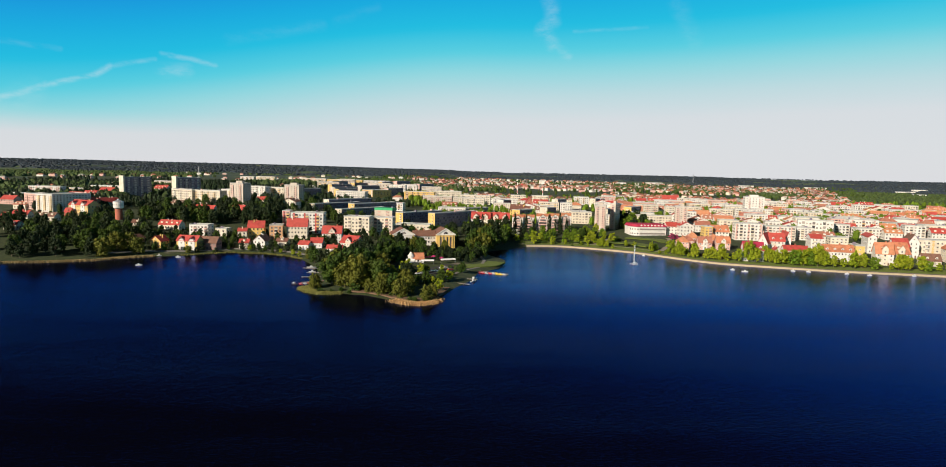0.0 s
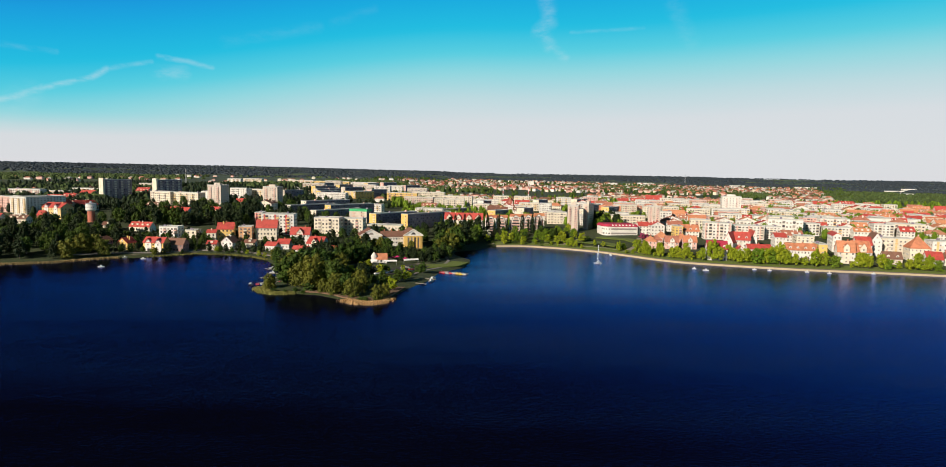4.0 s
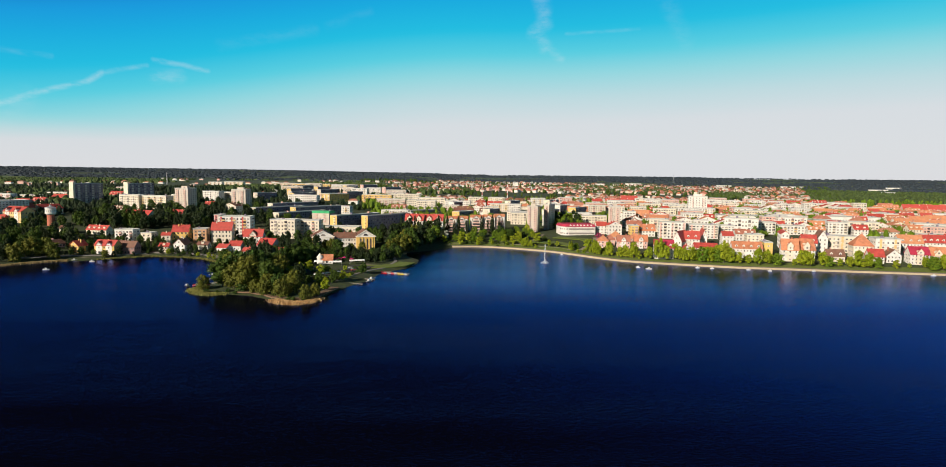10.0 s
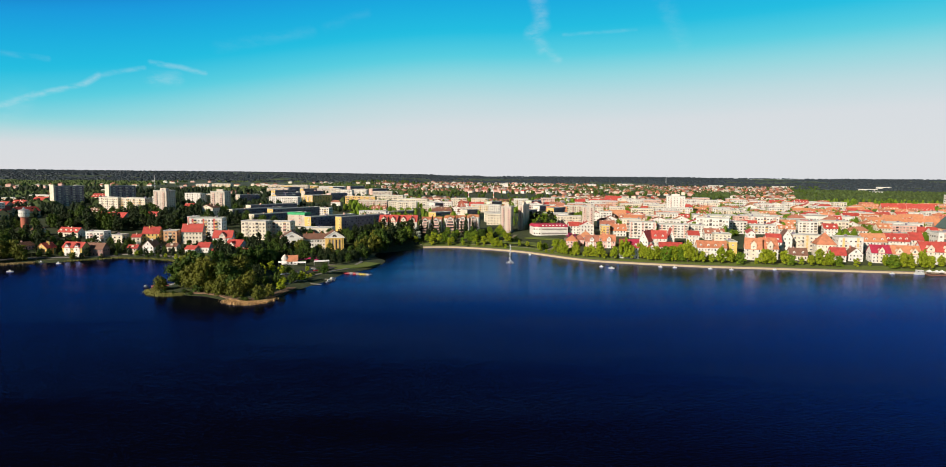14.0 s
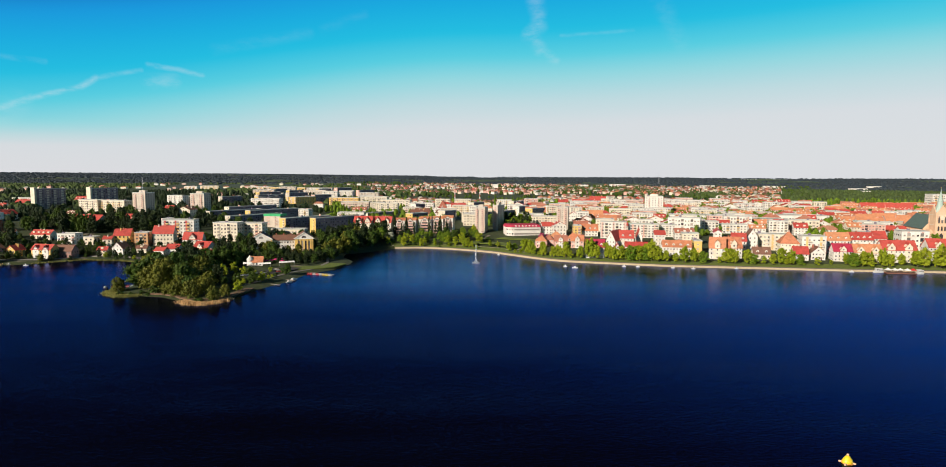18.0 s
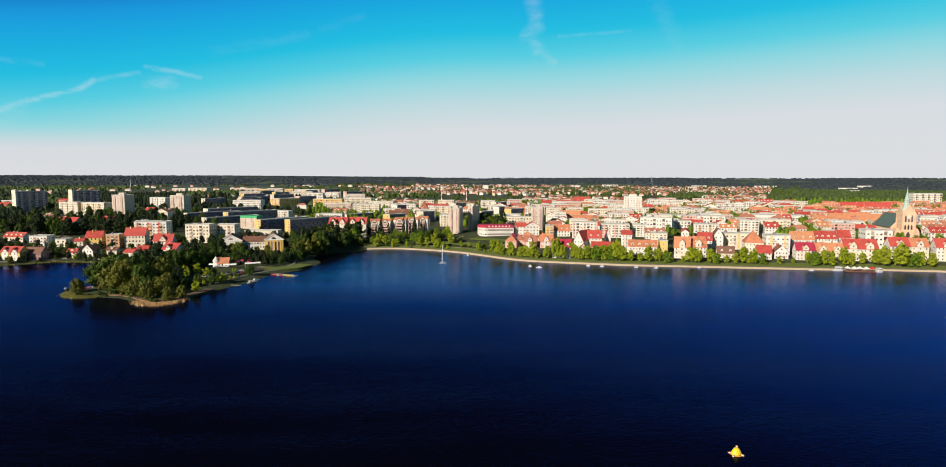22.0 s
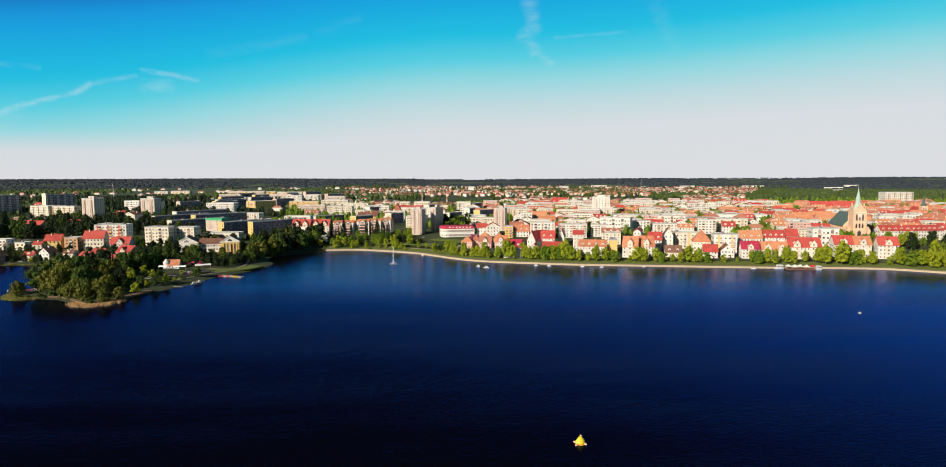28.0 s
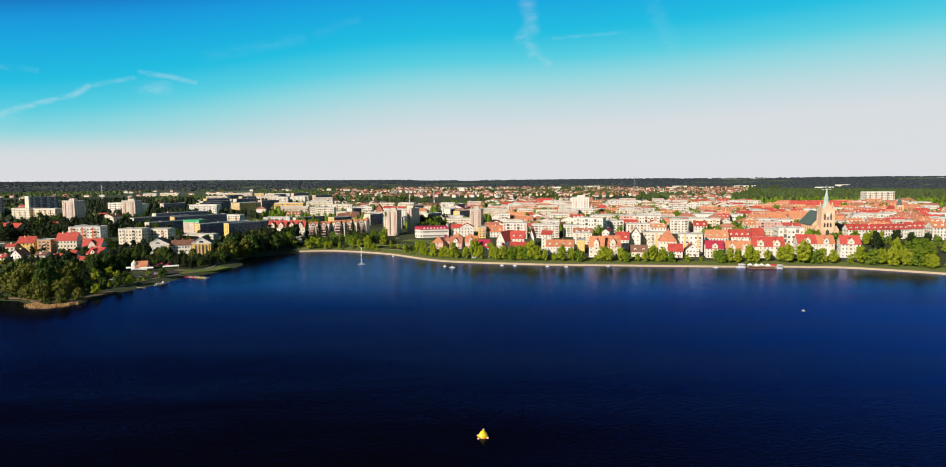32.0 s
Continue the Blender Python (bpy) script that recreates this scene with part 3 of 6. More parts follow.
def longblock(x, y, w, d, h, yaw, wall, storeys):
    """A long block, its grey darkened as shade, whose narrow end is painted."""
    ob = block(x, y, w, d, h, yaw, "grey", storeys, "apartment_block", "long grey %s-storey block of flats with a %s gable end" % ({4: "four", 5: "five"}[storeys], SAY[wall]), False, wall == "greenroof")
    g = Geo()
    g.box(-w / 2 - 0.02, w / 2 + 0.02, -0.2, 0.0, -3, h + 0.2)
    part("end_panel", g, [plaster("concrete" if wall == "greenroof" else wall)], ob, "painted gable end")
    if wall == "greenroof":
        g = Geo()
        g.box(-w / 2 - 0.3, w / 2 + 0.3, -0.3, d + 0.3, h - 1.6, h + 0.74)
        part("green_band", g, [tiles("green")], ob, "bright green band under the roof edge")
    floor = (h - 0.8) / storeys
    for j in range(storeys):
        part("window", window_mesh(1.2, 1.3), None, ob, at=pose(w * 0.2, -0.2, 1.0 + j * floor))
    return ob


def roof_gable(ob, w, d, h, rise, cover, along, over=0.5, thick=0.25):
    """Two tiled slopes; the ridge runs along the front ("side") or away from it ("front")."""
    half = (d if along == "side" else w) / 2
    run = half + over
    drop = rise * run / half - rise
    for sgn in (-1, 1):
        g = Geo()
        prof = [(0, h + rise), (sgn * run, h - drop), (sgn * run, h - drop + thick), (0, h + rise + thick * 1.15)]
        if sgn < 0:
            prof = prof[::-1]
        if along == "front":
            g.prism(prof, -over, d + over)
        else:
            g.prism(prof, -w / 2 - over, w / 2 + over)
            g.v = [(-yy, d / 2 + xx, z) for xx, yy, z in g.v]
        part("roof_slope", g, [tiles(cover)], ob)


def roof_hip(ob, w, d, h, rise, cover, over=0.5):
    g = Geo()
    r = max(0.0, w / 2 - d / 2 * 0.9)
    a, b, c, e = (-w / 2 - over, -over), (w / 2 + over, -over), (w / 2 + over, d + over), (-w / 2 - over, d + over)
    base = [(*p, h - 0.1) for p in (a, b, c, e)]
    low = [(*p, h - 0.3) for p in (a, b, c, e)]
    top = [(-r, d / 2, h + rise), (r, d / 2, h + rise)]
    g.solid(base + top + low, [(0, 1, 5, 4), (1, 2, 5), (2, 3, 4, 5), (3, 0, 4), (6, 7, 1, 0), (7, 8, 2, 1), (8, 9, 3, 2), (9, 6, 0, 3), (9, 8, 7, 6)])
    part("roof", g, [tiles(cover)], ob)


def chimney(ob, x, y, z, seed=0):
    g = Geo()
    g.box(x - 0.4, x + 0.4, y - 0.35, y + 0.35, z - 1.6, z + 1.1)
    g.box(x - 0.5, x + 0.5, y - 0.45, y + 0.45, z + 1.1, z + 1.3)
    part("chimney", g, [plaster("brick" if seed % 2 else "rose")], ob)


def house(x, y, w, d, h, yaw, rise, wall, cover, form="side"):
    """A town house with a tiled roof."""
    close = near(x, y)
    rise = max(rise, 2.2)
    h = max(h, 3.2)
    ob = thing("house", x, y, yaw, "%s house with a %s tiled %s" % (SAY[wall], RSAY[cover], {"side": "gable roof", "front": "roof and gabled front", "hip": "hipped roof", "dormer": "mansard roof with dormers", "gablet": "roof and tall cross gables"}[form]), "house", "town houses")
    storeys = max(1, round(h / 3.1))
    floor = h / storeys
    g = Geo()
    if form == "front":
        g.prism([(-w / 2, -3), (w / 2, -3), (w / 2, h), (0, h + rise), (-w / 2, h)], 0, d)
    elif form in ("side", "dormer", "gablet"):
        g.prism([(0, -3), (d, -3), (d, h), (d / 2, h + rise), (0, h)], -w / 2, w / 2)
        g.v = [(-yy, xx, z) for xx, yy, z in g.v]
    else:
        g.box(-w / 2, w / 2, 0, d, -3, h)
    if not close:
        luck = random.Random(int(x * 5 + y * 3))
        for _ in range(luck.randrange(1, 4)):
            s, u = luck.uniform(-w / 3, w / 3), d * luck.uniform(0.35, 0.65)
            g.box(s - 0.35, s + 0.35, u - 0.3, u + 0.3, h, h + rise + luck.uniform(0.5, 1.3))
        if form == "side" and luck.random() < 0.5:
            for i in range(max(1, int(w / 4.5))):
                s = (i + 0.5 - max(1, int(w / 4.5)) / 2) * w / max(1, int(w / 4.5))
                g.box(s - 0.9, s + 0.9, d * 0.12, d * 0.42, h + rise * 0.2, h + rise * 0.2 + 1.7)
    part("wall", g, [plaster(wall)], ob)
    if form == "hip":
        roof_hip(ob, w, d, h, rise, cover)
    else:
        roof_gable(ob, w, d, h, rise, cover, "front" if form == "front" else "side")
    seed = int(x * 3 + y)
    rr = random.Random(seed)
    if close or seed % 3 == 0:
        chimney(ob, rr.uniform(-w / 4, w / 4), d * 0.55, h + rise, seed)
    size = (1.1, min(1.5, floor * 0.48))
    windows(ob, w, d, storeys, floor, floor * 0.3, ("front", "left", "right"), 2.3 if close else 2.6, size, close)
    if form == "front" and rise > 3:
        part("window", window_mesh(1.2, 1.2), None, ob, "small attic window in the gable", at=pose(0, 0, h + rise * 0.25))
    if close and h > 5:
        g = Geo()
        g.box(-0.55, 0.55, -0.08, 0.03, 0, 2.1)
        part("door", g, [plain("door brown", (0.16, 0.08, 0.04))], ob, at=pose(w * 0.22, 0, 0.05))
    if close and h > 6 and seed % 2 and w > 7:
        for j in range(1, storeys):
            part("balcony", balcony_mesh(2.4, "white" if wall != "white" else "cream"), None, ob, at=pose(-w * 0.2, 0, j * floor + 0.1))
    if close and form in ("side", "hip") and w > 11 and rise > 3.4 and form == "side":
        form = "dormer"
    if form == "gablet":
        n = 1 if w < 16 else 2
        for i in range(n):
            s, a = (i - (n - 1) / 2) * w * 0.5, min(2.6, w * 0.17)
            top = h + rise * 0.82
            g = Geo()
            g.prism([(s - a, 0.0), (s + a, 0.0), (s + a, top - a * 1.05), (s, top), (s - a, top - a * 1.05)], -0.35, d * 0.5 - 0.3)
            bay = part("gable_bay", g, [plaster("white" if wall != "white" else "cream")], ob)
            for sg in (-1, 1):
                g = Geo()
                pr = [(s, top + 0.05), (s + sg * (a + 0.4), top - a * 1.5), (s + sg * (a + 0.4), top - a * 1.5 + 0.25), (s, top + 0.32)]
                g.prism(pr if sg > 0 else pr[::-1], -0.75, d * 0.5 - 0.3)
                part("bay_roof", g, [tiles(cover)], bay)
            for j in range(storeys + 1):
                part("window", window_mesh(1.3, min(1.5, floor * 0.48)), None, bay, at=pose(s, -0.35, floor * 0.3 + j * floor))
    if form == "dormer":
        n = max(2, int(w / 4.5))
        for i in range(n):
            s = (i - (n - 1) / 2) * w / n
            y0, z0 = d * 0.10, h + rise * 0.16
            g = Geo()
            g.prism([(s - 0.9, z0), (s + 0.9, z0), (s + 0.9, z0 + 1.5), (s, z0 + 2.2), (s - 0.9, z0 + 1.5)], y0, d * 0.5 - 0.2)
            dm = part("dormer", g, [plaster("white")], ob)
            for sg in (-1, 1):
                g = Geo()
                pr = [(s, z0 + 2.3), (s + sg * 1.2, z0 + 1.38), (s + sg * 1.2, z0 + 1.53), (s, z0 + 2.46)]
                g.prism(pr if sg > 0 else pr[::-1], y0 - 0.3, d * 0.5 - 0.2)
                part("dormer_roof", g, [tiles(cover)], dm)
            part("window", window_mesh(1.0, 1.1), None, dm, at=pose(s, y0, z0 + 0.3))
    return ob


def arched(x, y, w, d, h, yaw, wall):
    """A five-storey house whose front ends in a pointed arch over the loggias."""
    ob = thing("arched_house", x, y, yaw, "white five-storey house with a pointed brown arch over pink loggias", "apartment house", "arched houses")
    g = Geo()
    g.box(-w / 2, w / 2, 0, d, -3, h + 1.6)
    part("wall", g, [plaster(wall)], ob)
    r, foot, tip = w * 0.36, h * 0.42, h + 3.4

    def rim(k):
        side = [(r * k * math.sqrt(max(0.0, 1 - (i / 8) ** 1.9)), foot + (tip - foot) * (i / 8) * (1 + (k - 1) * 0.35)) for i in range(9)]
        return [(r * k, 0.3)] + side, [(-px, pz) for px, pz in reversed(side[:-1])] + [(-r * k, 0.3)]

    right, left = rim(1.0)
    g = Geo()
    g.prism(right + left, -0.5, 3.0)
    bay = part("arched_bay", g, [plaster("white")], ob)
    outer = [p for half in rim(1.10) for p in half]
    g = Geo()
    inner = right + left
    n = len(inner)
    g.solid([(px, y0, pz) for y0 in (-1.1, 0.4) for line in (inner, outer) for px, pz in line],
            [f for i in range(n - 1) for f in ((i, i + 1, n + i + 1, n + i), (2 * n + i + 1, 2 * n + i, 3 * n + i, 3 * n + i + 1),
                                               (n + i, n + i + 1, 3 * n + i + 1, 3 * n + i), (i + 1, i, 2 * n + i, 2 * n + i + 1))]
            + [(0, n, 3 * n, 2 * n), (2 * n - 1, n - 1, 3 * n - 1, 4 * n - 1)])
    part("arch", g, [tiles("brown")], bay, "brown pointed arch")
    g = Geo()
    g.prism([(0, h + 1.6), (d, h + 1.6), (d / 2, h + 4.2)], -w / 2 - 0.2, w / 2 + 0.2)
    g.v = [(-yy, xx, z) for xx, yy, z in g.v]
    part("roof", g, [tiles("orange")], ob)
    floor = h / 4.4
    for j in range(5):
        k = 1.0 if j < 3 else (0.8 if j == 3 else 0.5)
        g = Geo()
        g.box(-r * 0.8 * k, r * 0.8 * k, -0.56, -0.5, 0.9, floor * 0.86)
        part("loggia_glazing", g, [glass()], bay, at=pose(0, 0, 0.2 + j * floor))
        part("balcony", balcony_mesh(round(r * 1.7 * k, 1), "rose"), None, bay, at=pose(0, -0.5, 0.3 + j * floor))
        if j < 4:
            for s in (-w * 0.44, w * 0.44):
                part("window", window_mesh(0.9, 1.4), None, ob, at=pose(s, 0, 0.9 + j * floor))
    return ob


def mall(x, y, w, d, h, yaw, wall):
    """A low white building with a round corner and a crimson mansard."""
    ob = thing("round_cornered_house", x, y, yaw, "long white two-storey house with a rounded corner and crimson mansard roof", "commercial building")

    def outline(grow, z):
        r = 7.0
        pts = [(w / 2 + grow, d + grow), (w / 2 + grow, -grow)]
        pts += [(-w / 2 + r - (r + grow) * math.sin(a), r - (r + grow) * math.cos(a)) for a in [math.pi / 2 * i / 8 for i in range(9)]]
        pts.append((-w / 2 - grow, d + grow))
        return [(px, py, z) for px, py in pts]

    def loft(*rings):
        g = Geo()
        n = len(rings[0])
        g.solid([p for r in rings for p in r], [(j * n + (i + 1) % n, j * n + i, (j + 1) * n + i, (j + 1) * n + (i + 1) % n) for j in range(len(rings) - 1) for i in range(n)]
                + [tuple(reversed(range((len(rings) - 1) * n, len(rings) * n)))])
        return g

    part("wall", loft(outline(0, -3), outline(0, h)), [plaster(wall)], ob)
    part("roof", loft(outline(0.6, h), outline(0.5, h + 0.4), outline(-1.2, h + 2.4), outline(-1.3, h + 2.41)), [tiles("plum")], ob, "crimson mansard roof")
    for j in range(2):
        g = Geo()
        g.box(-w / 2 + 7.5, w / 2 - 1, -0.07, 0, 0, 1.6)
        part("window_band", g, [glass()], ob, at=pose(0, 0, 1.0 + j * h / 2))
        for i in range(4):
            a = math.pi / 2 * (i + 0.5) / 4
            part("window", window_mesh(1.6, 1.6), None, ob, at=pose(-w / 2 + 7 - 7 * math.sin(a), 7 - 7 * math.cos(a), 1.0 + j * h / 2, 0, 0, -math.degrees(a)))
    for i in range(7):
        g = Geo()
        s = -w / 2 + 9 + i * (w - 10) / 7
        g.prism([(s - 0.8, h + 0.5), (s + 0.8, h + 0.5), (s + 0.8, h + 1.5), (s, h + 2.2), (s - 0.8, h + 1.5)], -0.2, 1.6)
        part("dormer", g, [plaster("white")], ob)
    return ob


# ---- trees ----
def lobes(rr, tall, wide, n, low=0.28, cone=0.0):
    out = []
    for i in range(n):
        f = (i + 0.5) / n
        z = tall * (low + (0.94 - low) * f)
        r = wide * (1 - cone * f) * math.sqrt(max(0.12, 1 - ((f - 0.42) / 0.66) ** 2))
        a = i * 2.4 + rr.uniform(-0.5, 0.5)
        off = r * rr.uniform(0.32, 0.80)
        out.append((off * math.cos(a), off * math.sin(a), z + tall * rr.uniform(-0.05, 0.05), r * rr.uniform(0.30, 0.56), tall * rr.uniform(0.075, 0.145)))
    return out


def crown_mesh(name, seed, tall, wide, n, clumps, size, mat, low=0.28, cone=0.0, droop=0.0):
    rr = random.Random(seed)
    ls = lobes(rr, tall, wide, n, low, cone)
    g = Geo()
    for cx, cy, cz, r, hz in ls:
        ring = 6
        for lo, hi in ((-0.75, 0.0), (0.0, 0.75)):
            for a in range(ring):
                q = []
                for aa, t in ((a, lo), (a + 1, lo), (a + 1, hi), (a, hi)):
                    rad = 0.58 * r * math.sqrt(max(0.05, 1 - t * t))
                    th = math.tau * aa / ring
                    q.append((cx + rad * math.cos(th), cy + rad * math.sin(th), cz + t * hz))
                g.face(q)
    for _ in range(clumps):
        cx, cy, cz, r, hz = ls[rr.randrange(len(ls))]
        u, th = rr.uniform(-0.7, 1), rr.uniform(0, math.tau)
        s = math.sqrt(1 - u * u)
        rad = rr.uniform(0.62, 1.25)
        c = Vector((cx + r * rad * s * math.cos(th), cy + r * rad * s * math.sin(th), cz + hz * rad * u - droop * rr.random() * (s > 0.7)))
        nrm = Vector((s * math.cos(th), s * math.sin(th), u + 0.35)) + Vector((rr.uniform(-0.7, 0.7), rr.uniform(-0.7, 0.7), rr.uniform(-0.5, 0.5)))
        a = nrm.orthogonal().normalized()
        a.rotate(Matrix.Rotation(rr.uniform(0, 6.3), 3, nrm))
        b = nrm.normalized().cross(a)
        k = size * rr.uniform(0.55, 1.25)
        g.face([c - a * k - b * k * 0.35, c + b * k * 0.8 - a * 0.1 * k, c + a * k * 0.9 + b * 0.2 * k, c - b * k * 0.75])
    return g.mesh(name, [mat])


def trunk_mesh(name, seed, tall, thick, low):
    rr = random.Random(seed)
    g = Geo()
    g.ring([(thick * 1.3, -1.0), (thick, 0.4), (thick * 0.75, tall * low), (thick * 0.3, tall * 0.7), (0.04, tall * 0.82)], 7)
    for i in range(5):
        a, z = i * 1.4 + rr.uniform(-0.3, 0.3), tall * (low + 0.07 * i)
        p, q = Vector((0, 0, z)), Vector((math.cos(a), math.sin(a), 0)) * tall * 0.2 + Vector((0, 0, z + tall * 0.16))
        w = thick * 0.3
        g.solid([p + Vector((w, 0, 0)), p + Vector((-w / 2, w, 0)), p + Vector((-w / 2, -w, 0)), q], [(0, 1, 3), (1, 2, 3), (2, 0, 3)])
    return g.mesh(name, [bark()])


LEAF = {"spring": foliage("spring leaves", (0.27, 0.34, 0.014), (0.40, 0.41, 0.024), 0.35), "green": foliage("green leaves", (0.042, 0.084, 0.008), (0.074, 0.102, 0.010), 0.25),
        "fresh": foliage("fresh leaves", (0.13, 0.22, 0.012), (0.20, 0.24, 0.018), 0.3), "olive": foliage("willow leaves", (0.105, 0.116, 0.011), (0.15, 0.145, 0.015), 0.25), "dark": foliage("dark leaves", (0.014, 0.028, 0.006), (0.026, 0.038, 0.008), 0.15),
        "bloom": foliage("blossom", (0.55, 0.55, 0.42), (0.6, 0.58, 0.5)), "pink": foliage("pink blossom", (0.45, 0.06, 0.16), (0.5, 0.1, 0.2)),
        "bronze": foliage("bronze leaves", (0.16, 0.085, 0.03), (0.2, 0.1, 0.03))}
KINDS = {"lime": (16, 4.7, 20, 1000, 0.6, "spring", 0.2, 0, 0, "bright yellow-green lime tree in fresh leaf"),
         "maple": (15, 6.2, 21, 1000, 0.66, "fresh", 0.16, 0, 0, "broad green deciduous tree with a round crown"),
         "oak": (16, 6.4, 22, 1000, 0.66, "green", 0.14, 0, 0, "broad deep green tree with a full crown"),
         "willow": (15, 7.2, 24, 1500, 0.52, "olive", 0.12, 0, 1.6, "spreading olive-green willow with drooping twigs"),
         "alder": (18, 6.0, 23, 1050, 0.66, "dark", 0.16, 0.1, 0, "tall dark green tree with an uneven crown"),
         "poplar": (21, 2.7, 13, 750, 0.55, "dark", 0.08, 0.35, 0, "narrow tall dark green poplar"),
         "bush": (3.4, 2.6, 7, 360, 0.42, "green", 0.1, 0, 0, "round green shrub by the path"),
         "sapling": (8, 3.2, 9, 560, 0.5, "spring", 0.18, 0, 0, "young bright green tree"),
         "blossom": (7, 3.6, 9, 560, 0.5, "bloom", 0.18, 0, 0, "small white blossoming tree"),
         "cherry": (6, 3.4, 9, 560, 0.5, "pink", 0.12, 0, 0, "small pink blossoming tree"),
         "beech": (13, 6.0, 12, 900, 0.62, "bronze", 0.12, 0, 0, "broad tree with copper-coloured leaves")}
MOULDS = {}


THICKET = {}


def tree(kind, x, y, size=1.0, rr=random.Random(5), into=""):
    """A tree from one of three moulds of its kind, as a thing of its own or joined into a thicket."""
    i = rr.randrange(3)
    tall, wide, n, clumps, leaf, mat, low, cone, droop, say = KINDS[kind]
    if into:
        i, clumps, leaf = i + 3, clumps // 2, leaf * 1.3
    if (kind, i) not in MOULDS:
        MOULDS[kind, i] = (trunk_mesh("trunk", i, tall, tall * 0.02 + 0.06, low), crown_mesh("crown", 100 * i + len(kind), tall, wide, n, clumps, leaf, LEAF[mat], low, cone, droop))
    t, c = MOULDS[kind, i]
    if into:
        s = size * rr.uniform(0.85, 1.15)
        m = np.array(pose(x, y, lies(x, y) - 0.15, 0, 0, rr.uniform(0, 360)) @ Matrix.Diagonal((s, s * rr.uniform(0.9, 1.1), s, 1)))
        for me, key in ((c, mat), (t, "bark")):
            THICKET.setdefault(into, {}).setdefault(key, []).append((me, m))
        return None
    ob = thing("shrub" if kind == "bush" else "tree", x, y, 0, say, "shrub" if kind == "bush" else "tree", kind + " trees")
    s = size * rr.uniform(0.85, 1.15)
    ob.matrix_basis = pose(x, y, lies(x, y) - 0.15, 0, 0, rr.uniform(0, 360)) @ Matrix.Diagonal((s * rr.uniform(0.9, 1.1), s * rr.uniform(0.9, 1.1), s, 1))
    part("trunk", t, None, ob)
    part("crown", c, None, ob)
    return ob


def plant_thickets(labels):
    """One mesh for each thicket, crowns and trunks with their own materials."""
    for name, label in labels.items():
        verts, faces, mats, used, base = [], [], [], [], 0
        for key, items in THICKET.get(name, {}).items():
            used.append(bark() if key == "bark" else LEAF[key])
            for me, m in items:
                co = np.empty(len(me.vertices) * 3)
                me.vertices.foreach_get("co", co)
                co = co.reshape(-1, 3)
                verts.append(co @ m[:3, :3].T + m[:3, 3])
                faces += [tuple(base + i for i in p.vertices) for p in me.polygons]
                mats += [len(used) - 1] * len(me.polygons)
                base += len(co)
        me = bpy.data.meshes.new(name)
        me.from_pydata(np.concatenate(verts).tolist(), [], faces)
        for u in used:
            me.materials.append(u)
        me.polygons.foreach_set("material_index", mats)
        tagged(new(name, me), label, "trees", kind="stuff")


# ---- buildings, from the western shore to the church quarter ----
house(-404, 550, 5.2, 9, 6.3, 0, 3.1, "cream","red")
house(-292, 556, 8.8, 8, 4.8, 10, 2.1, "cream","brown")
house(-264, 493, 10.2, 9, 2.3, -15, 2.8, "rose","brown","front")
house(-240, 483, 9.3, 9, 5.0, -15, 3.7, "yellow","red","front")
house(-265, 557, 19.9, 9, 4.4, -10, 3.7, "cream","red")
house(-216, 482, 16.4, 9, 7.2, -8, 3.6, "yellow","red","gablet")
house(-203, 488, 14.5, 9, 5.7, -5, 4.2, "brown","brown")
flat(-231, 539, 16.5, 10, 8.8, -5, "white")
flat(-213, 541, 9.6, 9, 6.5, -5, "cream")
house(-191, 530, 7.2, 9, 7.6, 10, 2.0, "cream","red")
house(-182, 537, 13.2, 12, 9.6, 10, 5.1, "yellow","red")
flat(-164, 534, 10.7, 12, 12.0, 10, "orange")
house(-148, 540, 16.9, 12, 10.6, 8, 6.2, "cream","red")
house(-114, 519, 15.5, 11, 8.4, 5, 5.4, "white","red","gablet")
house(-94, 485, 13.0, 13, 6.4, -15, 4.8, "white","red","gablet")
house(-131, 495, 8.5, 9, 4.2, -10, 2.4, "white","red")
house(-122, 499, 9.5, 9, 4.6, 0, 3.3, "white","red")
house(-104, 481, 11.7, 7, 3.1, -5, 1.8, "white","red")
house(-82, 472, 13.7, 8, 4.4, -5, 1.8, "rose","red")
house(-179, 500, 7.4, 7, 4.7, 5, 2.4, "cream","red")
house(-168, 503, 10.5, 9, 5.6, -15, 4.6, "white","brown","front")
house(-152, 509, 8.7, 8, 3.9, 0, 1.9, "cream","brown")
house(-382, 571, 16.2, 9, 4.5, 0, 3.2, "cream","brown")
house(-413, 582, 14.9, 9, 4.0, 0, 3.3, "cream","red")
house(-376, 518, 12.0, 9, 4.2, -10, 3.0, "white","red")
house(-388, 611, 5.8, 8, 3.6, 0, 4.0, "brick","red")
block(-428, 639, 26.2, 40, 17.7, -25, "white",8)
block(-456, 660, 20.3, 14, 16.2, -25, "rose",6)
block(-582, 870, 46.3, 12, 11.4, -5, "white",4)
house(-414, 649, 9.0, 30, 10.1, -30, 3.7, "ochre","red","front")
house(-380, 616, 25.0, 14, 10.6, -20, 4.4, "ochre","red","gablet")
house(-404, 689, 13.2, 12, 6.9, -20, 4.6, "cream","red","front")
house(-399, 700, 14.2, 12, 6.3, -20, 4.6, "cream","red","front")
slab(-470, 862, 9.0, 40, 27.0, -25, "white",11)
slab(-419, 904, 9.0, 40, 26.8, -25, "white",11)
block(-367, 808, 33.3, 12, 16.1, -22, "cream",5)
block(-332, 799, 43.0, 12, 16.1, -22, "cream",5)
house(-330, 712, 18.1, 10, 7.3, -20, 2.7, "cream","brown")
house(-280, 651, 33.1, 14, 6.0, -15, 5.5, "cream","red")
